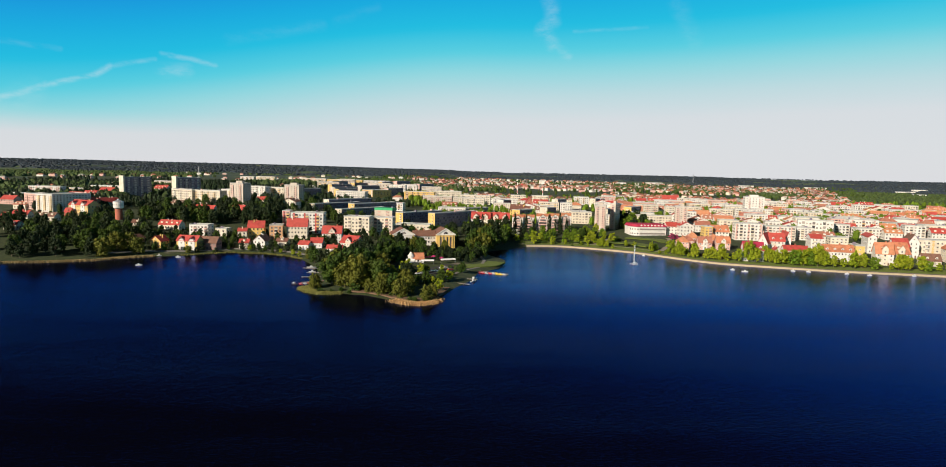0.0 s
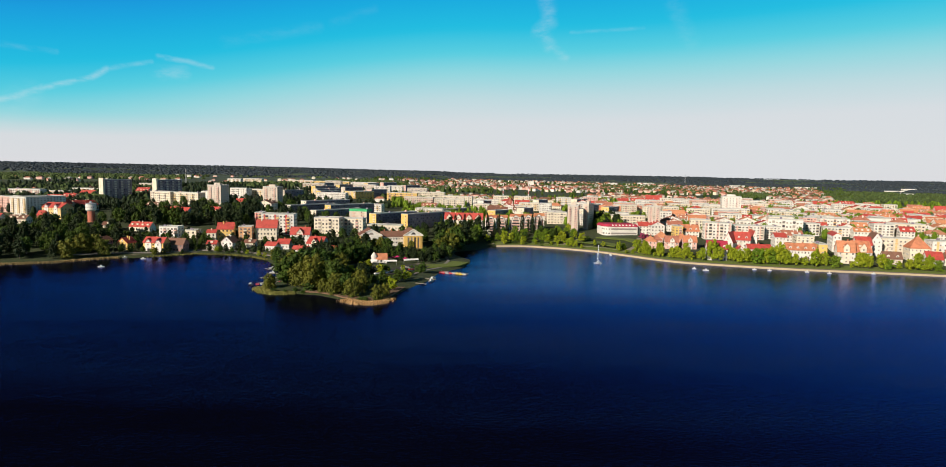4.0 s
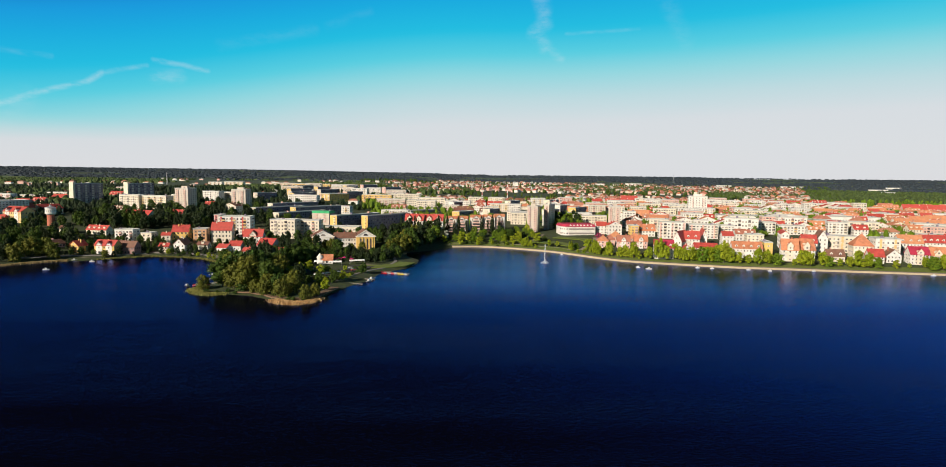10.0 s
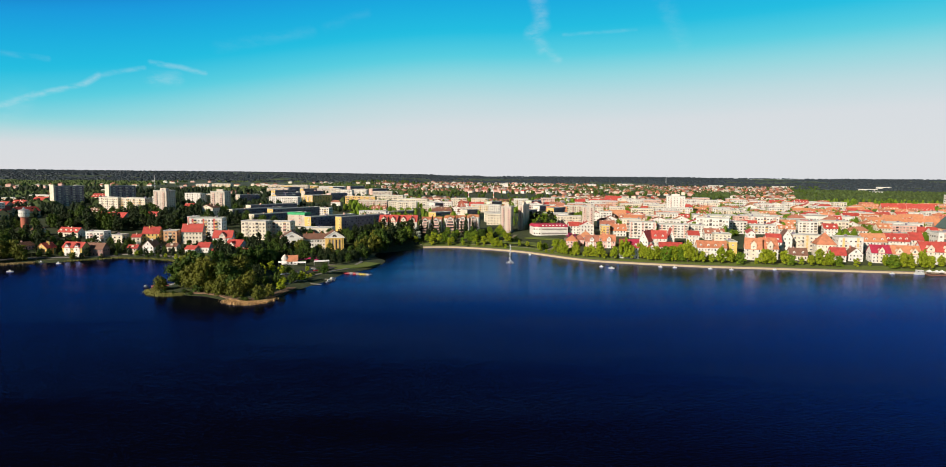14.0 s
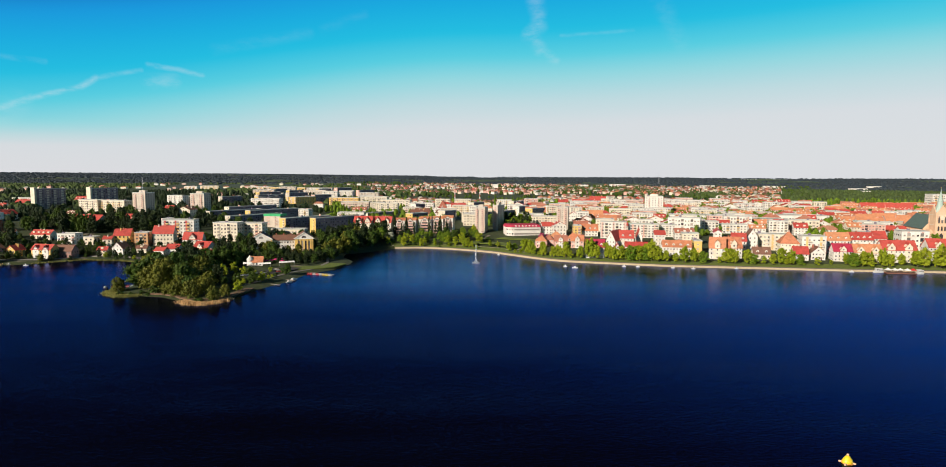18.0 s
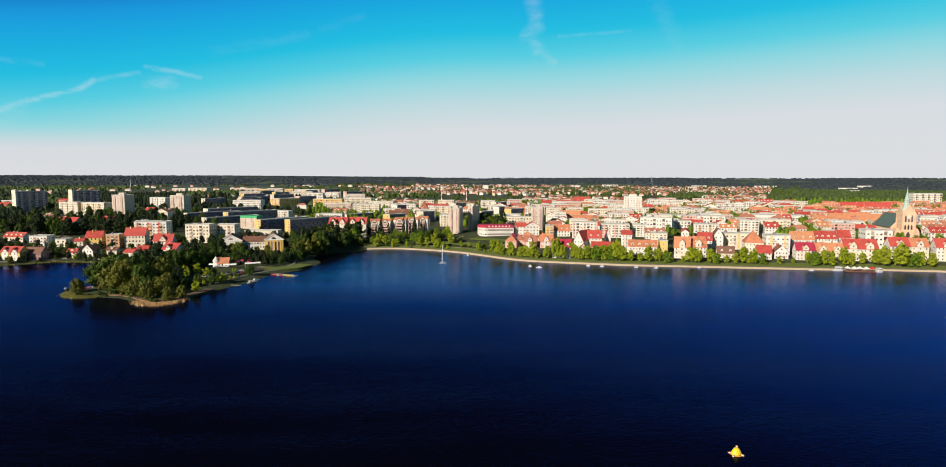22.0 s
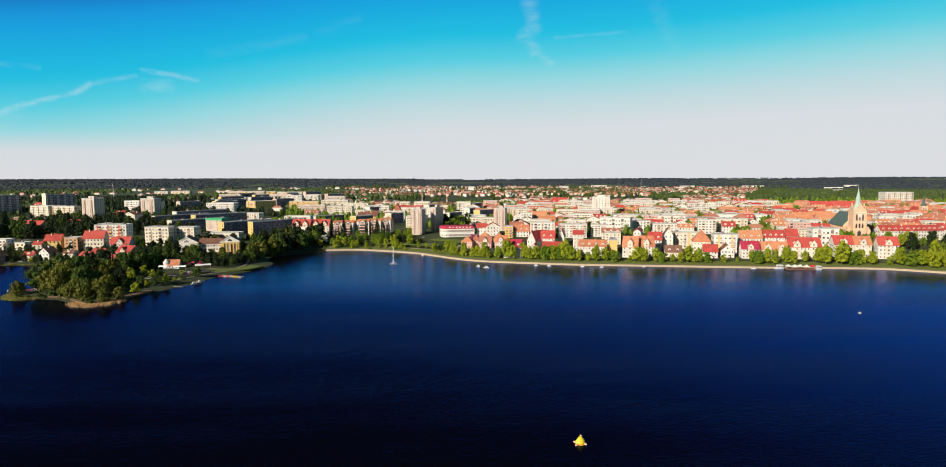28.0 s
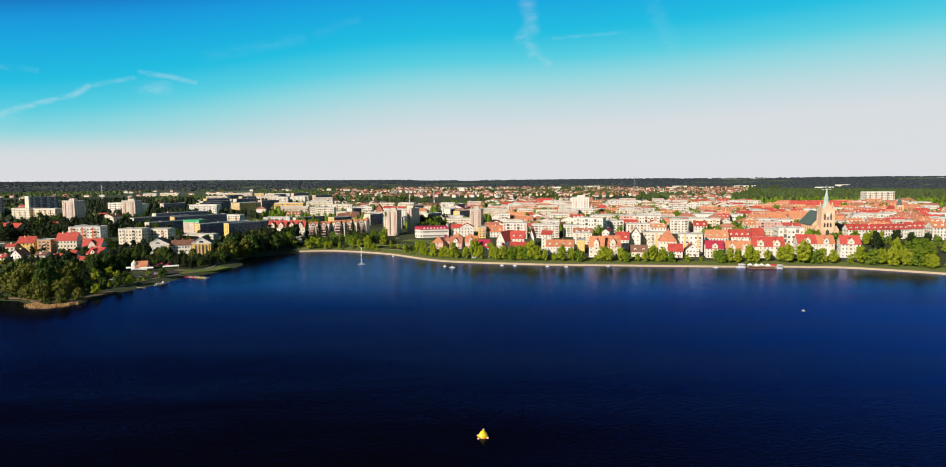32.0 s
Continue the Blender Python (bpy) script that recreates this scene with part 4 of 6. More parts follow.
house(-253, 683, 17.2, 12, 3.9, -25, 5.8, "cream","red")
tower(-286, 776, 18.5, 16, 27.5, -15, "concrete",11)
tower(-228, 808, 19.9, 14, 25.5, -12, "concrete",10)
house(-205, 714, 16.2, 14, 12.5, -12, 3.4, "cream","brown","front")
block(-319, 948, 30.1, 12, 15.8, -22, "white",5)
block(-296, 959, 32.3, 12, 14.2, -22, "cream",5)
block(-335, 870, 16.8, 12, 14.3, -22, "white",5)
house(-273, 826, 10.9, 10, 4.8, 0, 3.9, "cream","red")
redblock(-146, 565, 28.7, 13, 18.4, 2, "white",6)
redblock(-177, 608, 7.4, 12, 13.9, 2, "rose",5)
block(-101, 559, 22.8, 12, 16.5, -6, "cream",5)
block(-81, 569, 20.9, 12, 15.1, -6, "cream",5)
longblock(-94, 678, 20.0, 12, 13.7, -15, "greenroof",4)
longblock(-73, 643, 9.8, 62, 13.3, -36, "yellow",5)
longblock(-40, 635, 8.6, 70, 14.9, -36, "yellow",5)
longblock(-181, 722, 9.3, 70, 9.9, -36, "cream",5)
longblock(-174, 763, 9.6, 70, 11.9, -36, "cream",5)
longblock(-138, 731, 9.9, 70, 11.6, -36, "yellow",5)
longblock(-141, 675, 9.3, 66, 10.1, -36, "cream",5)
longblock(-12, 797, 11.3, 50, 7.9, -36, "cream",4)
block(-55, 596, 32.4, 12, 7.7, -3, "cream",2)
block(-104, 823, 30.4, 14, 9.2, -8, "white",3)
block(-188, 952, 26.6, 12, 12.1, -5, "cream",4)
block(-171, 1044, 26.8, 40, 10.8, -40, "yellow",5)
block(-89, 1069, 51.5, 12, 14.6, -8, "yellow",4)
block(-46, 1162, 42.3, 12, 12.7, -8, "cream",4)
block(4, 1017, 48.5, 12, 14.2, -8, "cream",4)
block(49, 964, 38.2, 12, 12.4, -5, "white",4)
block(-525, 1492, 32.0, 14, 13.0, -5, "white",5)
block(-491, 1518, 45.7, 14, 13.4, -5, "cream",5)
block(-387, 1563, 60.3, 14, 11.1, -5, "cream",5)
block(-299, 1494, 83.3, 14, 12.4, -5, "yellow",5)
block(-223, 1484, 59.7, 14, 12.0, -5, "white",5)
house(9, 646, 19.0, 12, 11.5, -5, 6.0, "white","red","gablet")
house(29, 648, 18.5, 12, 11.5, -5, 6.0, "white","red","gablet")
arched(47, 649, 11.6, 13, 12.0, -8, "white")
arched(58, 651, 11.4, 13, 12.0, -8, "white")
arched(73, 654, 13.4, 13, 13.0, -8, "white")
arched(86, 656, 12.6, 13, 13.2, -8, "white")
arched(97, 658, 11.0, 13, 13.8, -8, "white")
house(59, 783, 24.4, 14, 9.2, -5, 4.4, "yellow","brown")
house(91, 792, 23.8, 14, 9.3, -5, 3.7, "white","brown")
house(83, 929, 12.3, 12, 8.0, 0, 10.5, "brick","red","front")
house(106, 988, 22.3, 14, 5.9, -5, 5.6, "white","red")
block(130, 883, 16.5, 14, 12.8, -10, "white",5)
tower(131, 651, 10.9, 15, 26.7, -14, "concrete",11)
tower(148, 671, 5.9, 16, 26.9, -30, "concrete",11)
tower(221, 673, 12.2, 15, 24.5, -14, "concrete",11)
mall(175, 626, 34.5, 22, 8.5, 6, "white")
house(200, 633, 10.8, 12, 8.4, 0, 3.6, "white","red")
house(211, 624, 13.6, 12, 10.0, 0, 3.6, "white","red","front")
house(183, 548, 10.0, 10, 6.4, -10, 4.2, "rose","orange","hip")
house(200, 573, 11.0, 10, 5.4, -10, 4.4, "rose","orange","hip")
house(191, 557, 9.0, 9, 5.6, -10, 4.0, "rose","brick","hip")
house(213, 556, 10.0, 9, 6.0, -10, 4.2, "rose","orange","hip")
house(199.5, 541, 11.0, 10, 6.2, -10, 4.6, "rose","brick","gablet")
house(213.5, 537, 11.0, 10, 6.4, -10, 4.8, "rose","orange","gablet")
house(239, 610, 15.7, 12, 5.9, -5, 5.8, "white","orange","dormer")
block(226, 606, 7.8, 14, 10.9, -5, "yellow",4)
house(220, 493, 14.9, 12, 9.6, -12, 5.6, "white","plum","dormer")
house(239, 521, 8.2, 22, 8.9, -35, 7.9, "white","red","front")
house(254, 527, 12.1, 12, 9.7, -12, 6.0, "white","red")
house(268, 537, 4.7, 20, 8.8, -12, 6.6, "white","red","front")
house(238, 492, 7.4, 10, 7.2, -12, 4.2, "white","red","front")
house(250, 492, 12.5, 10, 3.9, -12, 3.8, "cream","red")
house(254, 495, 17.4, 10, 8.3, -12, 3.3, "white","red")
house(287, 494, 22.3, 13, 7.6, -12, 4.7, "white","orange","dormer")
flat(305, 497, 6.4, 16, 11.4, -12, "yellow")
house(278, 511, 8.5, 14, 14.7, -12, 2.9, "white","red")
house(333, 527, 6.5, 25, 13.7, -20, 2.0, "white","red","front")
house(315, 482, 12.0, 14, 9.0, -20, 7.8, "white","orange","gablet")
house(329, 484, 13.0, 14, 8.6, -6, 7.9, "white","orange","gablet")
house(342, 504, 11.1, 13, 10.2, -15, 6.0, "white","red","dormer")
house(355, 509, 7.9, 14, 13.1, -15, 6.0, "white","brown","front")
house(350, 480, 12.9, 9, 4.4, -12, 4.8, "cream","brown")
block(375, 515, 23.2, 12, 13.6, -12, "cream",4)
house(376, 488, 14.0, 14, 10.8, -15, 8.7, "cream","orange","hip")
block(396, 489, 18.2, 14, 15.8, -12, "white",4)
house(423, 501, 17.7, 13, 10.7, -12, 6.0, "white","orange","dormer")
house(442, 501, 18.0, 13, 11.2, -12, 5.5, "white","red","dormer")
house(378, 474, 10.7, 10, 5.4, -15, 5.2, "white","red")
house(392, 475, 10.4, 10, 5.7, -12, 4.7, "white","brown","front")
house(408, 469, 13.3, 11, 8.0, -12, 5.4, "white","plum","gablet")
house(427, 468, 21.0, 12, 7.2, -12, 5.8, "white","orange","gablet")
house(458, 501, 9.4, 12, 12.1, -12, 5.5, "white","red")
house(449, 464, 24.0, 14, 9.8, -12, 6.8, "white","red","gablet")
block(486, 500, 20.4, 15, 17.7, -12, "white",4)
house(550, 593, 20.7, 14, 6.0, -10, 4.7, "white","red")
house(483, 469, 14.0, 13, 10.3, -12, 6.3, "white","red","gablet")
house(496.6, 466, 12.6, 13, 10.3, -12, 6.0, "cream","orange","gablet")
house(511, 457, 14.0, 13, 11.0, -18, 6.0, "white","red","gablet")
house(576, 543, 26.0, 13, 9.2, -8, 4.6, "white","red","dormer")
house(604, 541, 30.0, 13, 9.2, 4, 4.4, "white","red","dormer")
house(638, 556, 20.0, 16, 8.1, 4, 5.4, "white","red")
block(932, 1051, 45.0, 24, 23.8, -8, "white",6)
house(548, 614, 17.6, 14, 4.4, -10, 5.0, "white","red")
house(639, 527, 17.3, 14, 11.4, -10, 4.9, "white","orange")
tower(370, 837, 23.5, 18, 28.9, -14, "white",9)
block(258, 592, 23.9, 13, 15.4, -10, "white",5)
block(288, 594, 27.9, 13, 12.9, -10, "white",5)
block(314, 600, 13.2, 13, 11.6, -10, "white",5)
house(323, 580, 17.8, 14, 6.4, -10, 3.9, "white","brick")
block(316, 545, 14.2, 13, 10.1, -12, "cream",4)
block(337, 624, 31.3, 13, 16.5, -25, "white",4)
house(399, 712, 14.2, 13, 3.6, -12, 5.4, "white","red","front")
house(389, 660, 19.3, 13, 6.1, -12, 5.0, "white","red","dormer")
block(200, 698, 36.9, 12, 12.3, -5, "cream",4)
block(254, 917, 42.1, 12, 11.0, -8, "white",4)
house(211, 842, 27.2, 14, 7.6, -8, 6.4, "rose","orange")
house(274, 770, 25.2, 16, 6.2, -8, 8.0, "rose","orange","dormer")
house(277, 699, 19.0, 14, 7.6, -8, 6.0, "white","orange")
block(311, 1030, 31.1, 12, 13.1, -8, "white",4)
house(368, 1186, 29.3, 16, 5.8, -8, 8.9, "rose","red")
block(411, 668, 28.7, 13, 14.5, -12, "white",4)
house(545, 647, 26.2, 16, 7.2, -10, 7.6, "rose","orange","dormer")
house(589, 668, 25.7, 16, 6.7, -10, 9.2, "rose","orange","dormer")
house(551, 696, 17.6, 14, 7.0, -10, 5.4, "white","orange","dormer")
block(460, 626, 30.8, 13, 13.9, -14, "cream",4)
block(500, 577, 26.1, 13, 7.1, -10, "cream",4)
house(577, 707, 18.8, 16, 7.1, -10, 7.1, "rose","orange","dormer")
house(609, 720, 25.9, 16, 7.2, -10, 7.2, "rose","orange","dormer")
house(735, 938, 33.2, 18, 4.6, -10, 11.2, "rose","red")
house(770, 930, 37.1, 18, 5.5, -10, 10.2, "rose","red")
block(-570, 915, 35.7, 12, 7.4, -5, "concrete",4)
block(-569, 992, 47.4, 12, 8.2, -5, "white",4)
house(-501, 803, 17.7, 12, 5.5, -5, 3.8, "rose","red")
house(-498, 831, 16.6, 12, 5.7, -5, 3.9, "cream","red")
house(-522, 911, 20.0, 12, 5.5, -5, 4.3, "rose","red")
house(-516, 709, 15.8, 12, 5.6, -5, 4.0, "rose","red")
block(-570, 794, 26.5, 12, 6.4, -5, "concrete",3)
house(-476, 976, 20.4, 12, 7.7, -10, 4.6, "cream","red")
block(-581, 1202, 33.2, 12, 9.5, -5, "concrete",4)
house(-468, 660, 14.0, 11, 4.6, -8, 3.1, "cream","brick")


# ---- landmarks ----
def hotel():
    """Long yellow and white house between two gabled wings."""
    ob = thing("lakeside_hotel", -37, 517, 15, "yellow and white hotel with two gabled wings and brown roofs", "hotel", z=3.6)
    for x0, w, wall, y0 in ((-18, 17, "yellow", 0.0), (16.5, 15, "yellow", -1.0)):
        g = Geo()
        g.prism([(x0 - w / 2, -3), (x0 + w / 2, -3), (x0 + w / 2, 11), (x0, 15.6), (x0 - w / 2, 11)], y0, 20)
        wing = part("wing", g, [plaster(wall)], ob, SAY[wall] + " gabled wing")
        for sg in (-1, 1):
            g = Geo()
            pr = [(x0, 15.7), (x0 + sg * (w / 2 + 0.8), 10.6), (x0 + sg * (w / 2 + 0.8), 10.95), (x0, 16.1)]
            g.prism(pr if sg > 0 else pr[::-1], y0 + 0.3, 20.5)
            part("roof_slope", g, [tiles("brown")], wing)
            g = Geo()
            pr = [(x0, 15.75), (x0 + sg * (w / 2 + 0.9), 10.55), (x0 + sg * (w / 2 + 0.9), 11.2), (x0, 16.4)]
            g.prism(pr if sg > 0 else pr[::-1], y0 - 0.6, y0 + 0.3)
            part("bargeboard", g, [plaster("white")], wing, "white raking cornice")
        g = Geo()
        g.prism([(x0 - w / 2 + 0.3, 11.1), (x0 + w / 2 - 0.3, 11.1), (x0, 15.5)], y0 - 0.05, y0)
        part("tympanum", g, [plaster("white")], wing, "white gable field")
        g = Geo()
        g.box(x0 - w / 2 - 0.4, x0 + w / 2 + 0.4, y0 - 0.4, y0, 10.6, 11.2)
        part("cornice", g, [plaster("white")], wing)
        g = Geo()
        rim = [(x0 + 1.9 * math.cos(math.pi * i / 10), 11.6 + 1.8 * math.sin(math.pi * i / 10)) for i in range(11)]
        g.prism(rim, y0 - 0.12, y0)
        part("arched_window", g, [glass()], wing)
    g = Geo()
    g.box(-25.5, -10.5, -0.05, 0.0, -2, 10.6)
    part("front_panel", g, [plaster("white")], ob, "white rendered wing front")
    # the yellow wing's tall bays between pilasters
    for i in range(5):
        g = Geo()
        g.box(10.6 + i * 2.75, 11.5 + i * 2.75, -1.5, -1.0, -1, 10.6)
        part("pilaster", g, [plaster("yellow")], ob)
        if i < 4:
            g = Geo()
            g.box(11.75 + i * 2.75, 13.1 + i * 2.75, -1.06, -1.0, 0.6, 9.2)
            part("tall_window", g, [glass()], ob)
    for j in range(2):
        for i in range(5):
            part("window", window_mesh(1.3, 1.6), None, ob, at=pose(-24 + i * 3.0, -0.05, 1.5 + j * 4.4))
    g = Geo()
    g.box(-9.5, 9, 4, 18, -3, 9.5)
    mid = part("middle_range", g, [plaster("white")], ob, "white middle range with rows of windows")
    g = Geo()
    g.prism([(3.4, 9.4), (18.6, 9.4), (11, 13.6)], -9.5, 9)
    g.v = [(-yy, xx, z) for xx, yy, z in g.v]
    part("roof", g, [tiles("brown")], mid)
    for j in range(3):
        for i in range(8):
            part("window", window_mesh(1.5, 1.5), None, mid, at=pose(-8 + i * 2.25, 4, 0.8 + j * 3.1))
    for i in range(3):
        chimney(ob, -6 + i * 6, 11, 13.6, 1)
    g = Geo()
    g.box(-12, 10, -6, 4, -2.5, 0.4)
    part("terrace", g, [plain("terrace stone", (0.4, 0.36, 0.3))], ob, "raised stone terrace")


def church():
    """Brick church: stepped west tower with a copper spire, slate-roofed nave."""
    ob = thing("brick_church", 550, 556, -10, "pale red brick church with a tall tower and green copper spire", "church", z=8.6)
    br = plaster("churchbrick")
    g = Geo()
    g.box(-5.6, 5.6, 0, 11, -3, 28)
    low = part("tower", g, [br], ob, "square brick tower")
    for s in (-1, 1):
        for y0 in (-0.8, 10.4):
            g = Geo()
            g.prism([(s * 5.2 - 0.9, -3), (s * 5.2 + 0.9, -3), (s * 5.2 + 0.75, 14), (s * 5.2 + 0.5, 27), (s * 5.2 - 0.5, 27), (s * 5.2 - 0.75, 14)], y0, y0 + 1.4)
            part("buttress", g, [br], low)
    for lev, hh, n in ((3, 6.5, 1), (11.5, 4.5, 3), (18.5, 6.5, 3)):
        for i in range(n):
            s = (i - (n - 1) / 2) * 2.7
            g = Geo()
            a = 0.75 if n > 1 else 1.5
            g.prism([(s - a, lev), (s + a, lev), (s + a, lev + hh * 0.7), (s, lev + hh), (s - a, lev + hh * 0.7)], -0.07, 0)
            part("lancet", g, [glass()], low)
        g = Geo()
        g.box(-5.75, 5.75, -0.15, 11.15, lev + hh + 0.7, lev + hh + 1.1)
        part("string_course", g, [plaster("cream")], low)
    g = Geo()
    g.ring([(1.9, 0), (1.9, 0.1)], 16)
    part("clock_face", g, [plaster("cream")], low, "round pale clock face", at=pose(0, -0.1, 23.2, 90, 0, 0))
    for s in (0, 90, 180, 270):
        g = Geo()
        g.prism([(-4.6, 28), (4.6, 28), (0, 35)], -5.5, -4.9)
        part("tower_gable", g, [br], low, at=pose(0, 5.5, 0, 0, 0, s))
    g = Geo()
    g.ring([(4.7, 28.3), (3.3, 32), (2.3, 35.5), (2.1, 38.0), (2.5, 38.2), (1.7, 40), (0.9, 44), (0.12, 49), (0.1, 51)], 8, 0, 5.5, 0, math.pi / 8)
    sp = part("spire", g, [plain("copper", (0.40, 0.50, 0.43), 0.6, 0.0, 0.5)], ob, "green copper spire")
    g = Geo()
    g.ring([(0.05, 50.5), (0.35, 50.8), (0.35, 51.2), (0.05, 51.5)], 8, 0, 5.5)
    part("ball", g, [plain("gilt", (0.6, 0.42, 0.1), 0.4, 0.8)], sp)
    for s in (-1, 1):
        g = Geo()
        for k in range(3):
            g.box(s * 8.2 - 2.4, s * 8.2 + 2.4, 2 + k * 0.01, 11, -3, 9 - k)
        g.prism([(s * 8.2 - 2.6, 8.9), (s * 8.2 + 2.6, 8.9), (s * 8.2, 13)], 1.8, 11)
        part("side_aisle", g, [br], ob)
        g = Geo()
        g.prism([(s * 8.2 - 0.9, 1), (s * 8.2 + 0.9, 1), (s * 8.2 + 0.9, 5), (s * 8.2, 7), (s * 8.2 - 0.9, 5)], 1.9, 2.0)
        part("lancet", g, [glass()], ob)
    g = Geo()
    g.prism([(-10, -3), (10, -3), (10, 13), (0, 24.5), (-10, 13)], 11, 46)
    nave = part("nave", g, [br], ob)
    for sg in (-1, 1):
        g = Geo()
        pr = [(0, 24.7), (sg * 10.8, 12.3), (sg * 10.8, 12.7), (0, 25.2)]
        g.prism(pr if sg > 0 else pr[::-1], 11, 46.6)
        part("roof_slope", g, [tiles("slate")], nave, "dark slate roof")
    for i in range(6):
        for s in (-1, 1):
            g = Geo()
            g.box(s * 10 - 0.6, s * 10 + 0.6, 14 + i * 5.5, 15 + i * 5.5, -3, 11)
            part("buttress", g, [br], nave)
            g = Geo()
            g.box(s * 10.04 - 0.05, s * 10.04 + 0.05, 16.2 + i * 5.5, 17.8 + i * 5.5, 3, 10)
            part("nave_window", g, [glass()], nave)


WALLS["churchbrick"] = (0.70, 0.46, 0.30)


def small_church():
    ob = thing("small_church", 771, 772, -8, "small brick church with a slim tower and dark spire", "church")
    g = Geo()
    g.box(-3.6, 3.6, 0, 7, -3, 17)
    tw = part("tower", g, [plaster("churchbrick")], ob)
    for i in range(2):
        g = Geo()
        g.prism([(-2 + i * 2.6, 10), (-0.6 + i * 2.6, 10), (-0.6 + i * 2.6, 14), (-1.3 + i * 2.6, 15), (-2 + i * 2.6, 14)], -0.06, 0)
        part("lancet", g, [glass()], tw)
    g = Geo()
    g.ring([(3.9, 17), (2.2, 20.5), (0.9, 26), (0.08, 32)], 8, 0, 3.5)
    part("spire", g, [tiles("slate")], ob, "dark pointed spire")
    g = Geo()
    g.prism([(-6.5, -3), (6.5, -3), (6.5, 8), (0, 15), (-6.5, 8)], 7, 28)
    part("nave", g, [plaster("churchbrick")], ob)
    for sg in (-1, 1):
        g = Geo()
        pr = [(0, 15.2), (sg * 7.2, 7.4), (sg * 7.2, 7.7), (0, 15.6)]
        g.prism(pr if sg > 0 else pr[::-1], 7, 28.5)
        part("roof_slope", g, [tiles("red")], ob)


def water_tower():
    ob = thing("water_tower", -332, 600, 0, "old water tower with a white drum on a red brick shaft", "water tower", z=14.4)
    g = Geo()
    g.ring([(4.6, -2), (4.3, 5), (4.4, 11.5)], 16)
    part("shaft", g, [plaster("brick")], ob, "red brick shaft")
    g = Geo()
    g.ring([(4.5, 11.0), (6.2, 12.2), (6.2, 19.2)], 16)
    dr = part("drum", g, [plaster("white")], ob, "white sixteen-sided drum")
    g = Geo()
    g.ring([(6.6, 19.2), (6.5, 19.6), (1.6, 21.0), (1.5, 22.2), (0.2, 23)], 16)
    part("roof", g, [plain("grey sheet", (0.4, 0.4, 0.42), 0.5, 0.3)], ob)
    for i in range(16):
        a = math.tau * (i + 0.5) / 16
        part("window", window_mesh(1.0, 1.5), None, dr, at=pose(6.15 * math.cos(a), 6.15 * math.sin(a), 15.0, 0, 0, math.degrees(a) + 90))
    ob.matrix_basis = ob.matrix_basis @ Matrix.Diagonal((0.74, 0.74, 0.80, 1))


def chimney_mast(x, y, top, wide, label):
    ob = thing("factory_chimney", x, y, 0, label, "chimney", "far masts")
    z = lies(x, y)
    n = 5
    for i in range(n):
        a, b = (top - z) * i / n, (top - z) * (i + 1) / n
        g = Geo()
        g.ring([(wide * (1 - 0.4 * i / n), a - (2 if i == 0 else 0)), (wide * (1 - 0.4 * (i + 1) / n), b)], 10)
        part("band", g, [plain("mast white", (0.7, 0.68, 0.66)) if i % 2 == 0 else plain("mast red", (0.5, 0.2, 0.16))], ob)


def lattice_mast(x, y, top, k=1.0):
    ob = thing("radio_mast", x, y, 0, "tall pale steel radio mast above the woods", "mast", "far masts")
    h = top - lies(x, y)
    ob.matrix_basis = ob.matrix_basis @ Matrix.Diagonal((k, k, 1, 1))
    steel = plain("mast steel", (0.36, 0.36, 0.38), 0.5, 0.4)
    for sx in (-1, 1):
        for sy in (-1, 1):
            g = Geo()
            w = 0.35
            g.solid([(sx * 3 - w, sy * 3 - w, -2), (sx * 3 + w, sy * 3 - w, -2), (sx * 3, sy * 3 + w, -2), (sx * 0.6 - w, sy * 0.6 - w, h), (sx * 0.6 + w, sy * 0.6 - w, h), (sx * 0.6, sy * 0.6 + w, h)],
                    [(0, 1, 4, 3), (1, 2, 5, 4), (2, 0, 3, 5), (3, 4, 5)])
            part("leg", g, [steel], ob)
    for j in range(8):
        z = h * j / 8
        a = 3 - 2.4 * j / 8
        g = Geo()
        g.box(-a, a, -a, -a + 0.3, z, z + 0.3)
        g.box(-a, a, a - 0.3, a, z, z + 0.3)
        part("brace", g, [steel], ob)


hotel(), church(), small_church(), water_tower()
chimney_mast(96, 1366, 41, 1.3, "slim red and white banded chimney among roofs"), chimney_mast(150, 1366, 42, 1.2, "slim red and white banded chimney among roofs")
lattice_mast(1100, 3200, 62)
lattice_mast(-640, 1500, 56, 0.35)


# ---- by the water: café, jetties, boats, fountain, reeds ----
def cafe():
    ob = thing("lakeside_cafe", -37, 446, 10, "small white café with an orange tiled roof under trees", "café", z=1.8)
    g = Geo()
    g.prism([(0, -2), (8, -2), (8, 3.2), (4, 6.8), (0, 3.2)], -4, 4)
    g.v = [(-yy, xx, z) for xx, yy, z in g.v]
    part("wall", g, [plaster("white")], ob)
    roof_gable(ob, 8, 8, 3.2, 3.6, "orange", "side")
    g = Geo()
    g.ring([(2.2, -2), (2.2, 5), (2.4, 5), (0.1, 8.2)], 12, -5.0, 2.0)
    part("turret", g, [plaster("white")], ob)
    for i in range(3):
        part("window", window_mesh(1.3, 1.6), None, ob, at=pose(-2.4 + 2.4 * i, 0, 1.0))


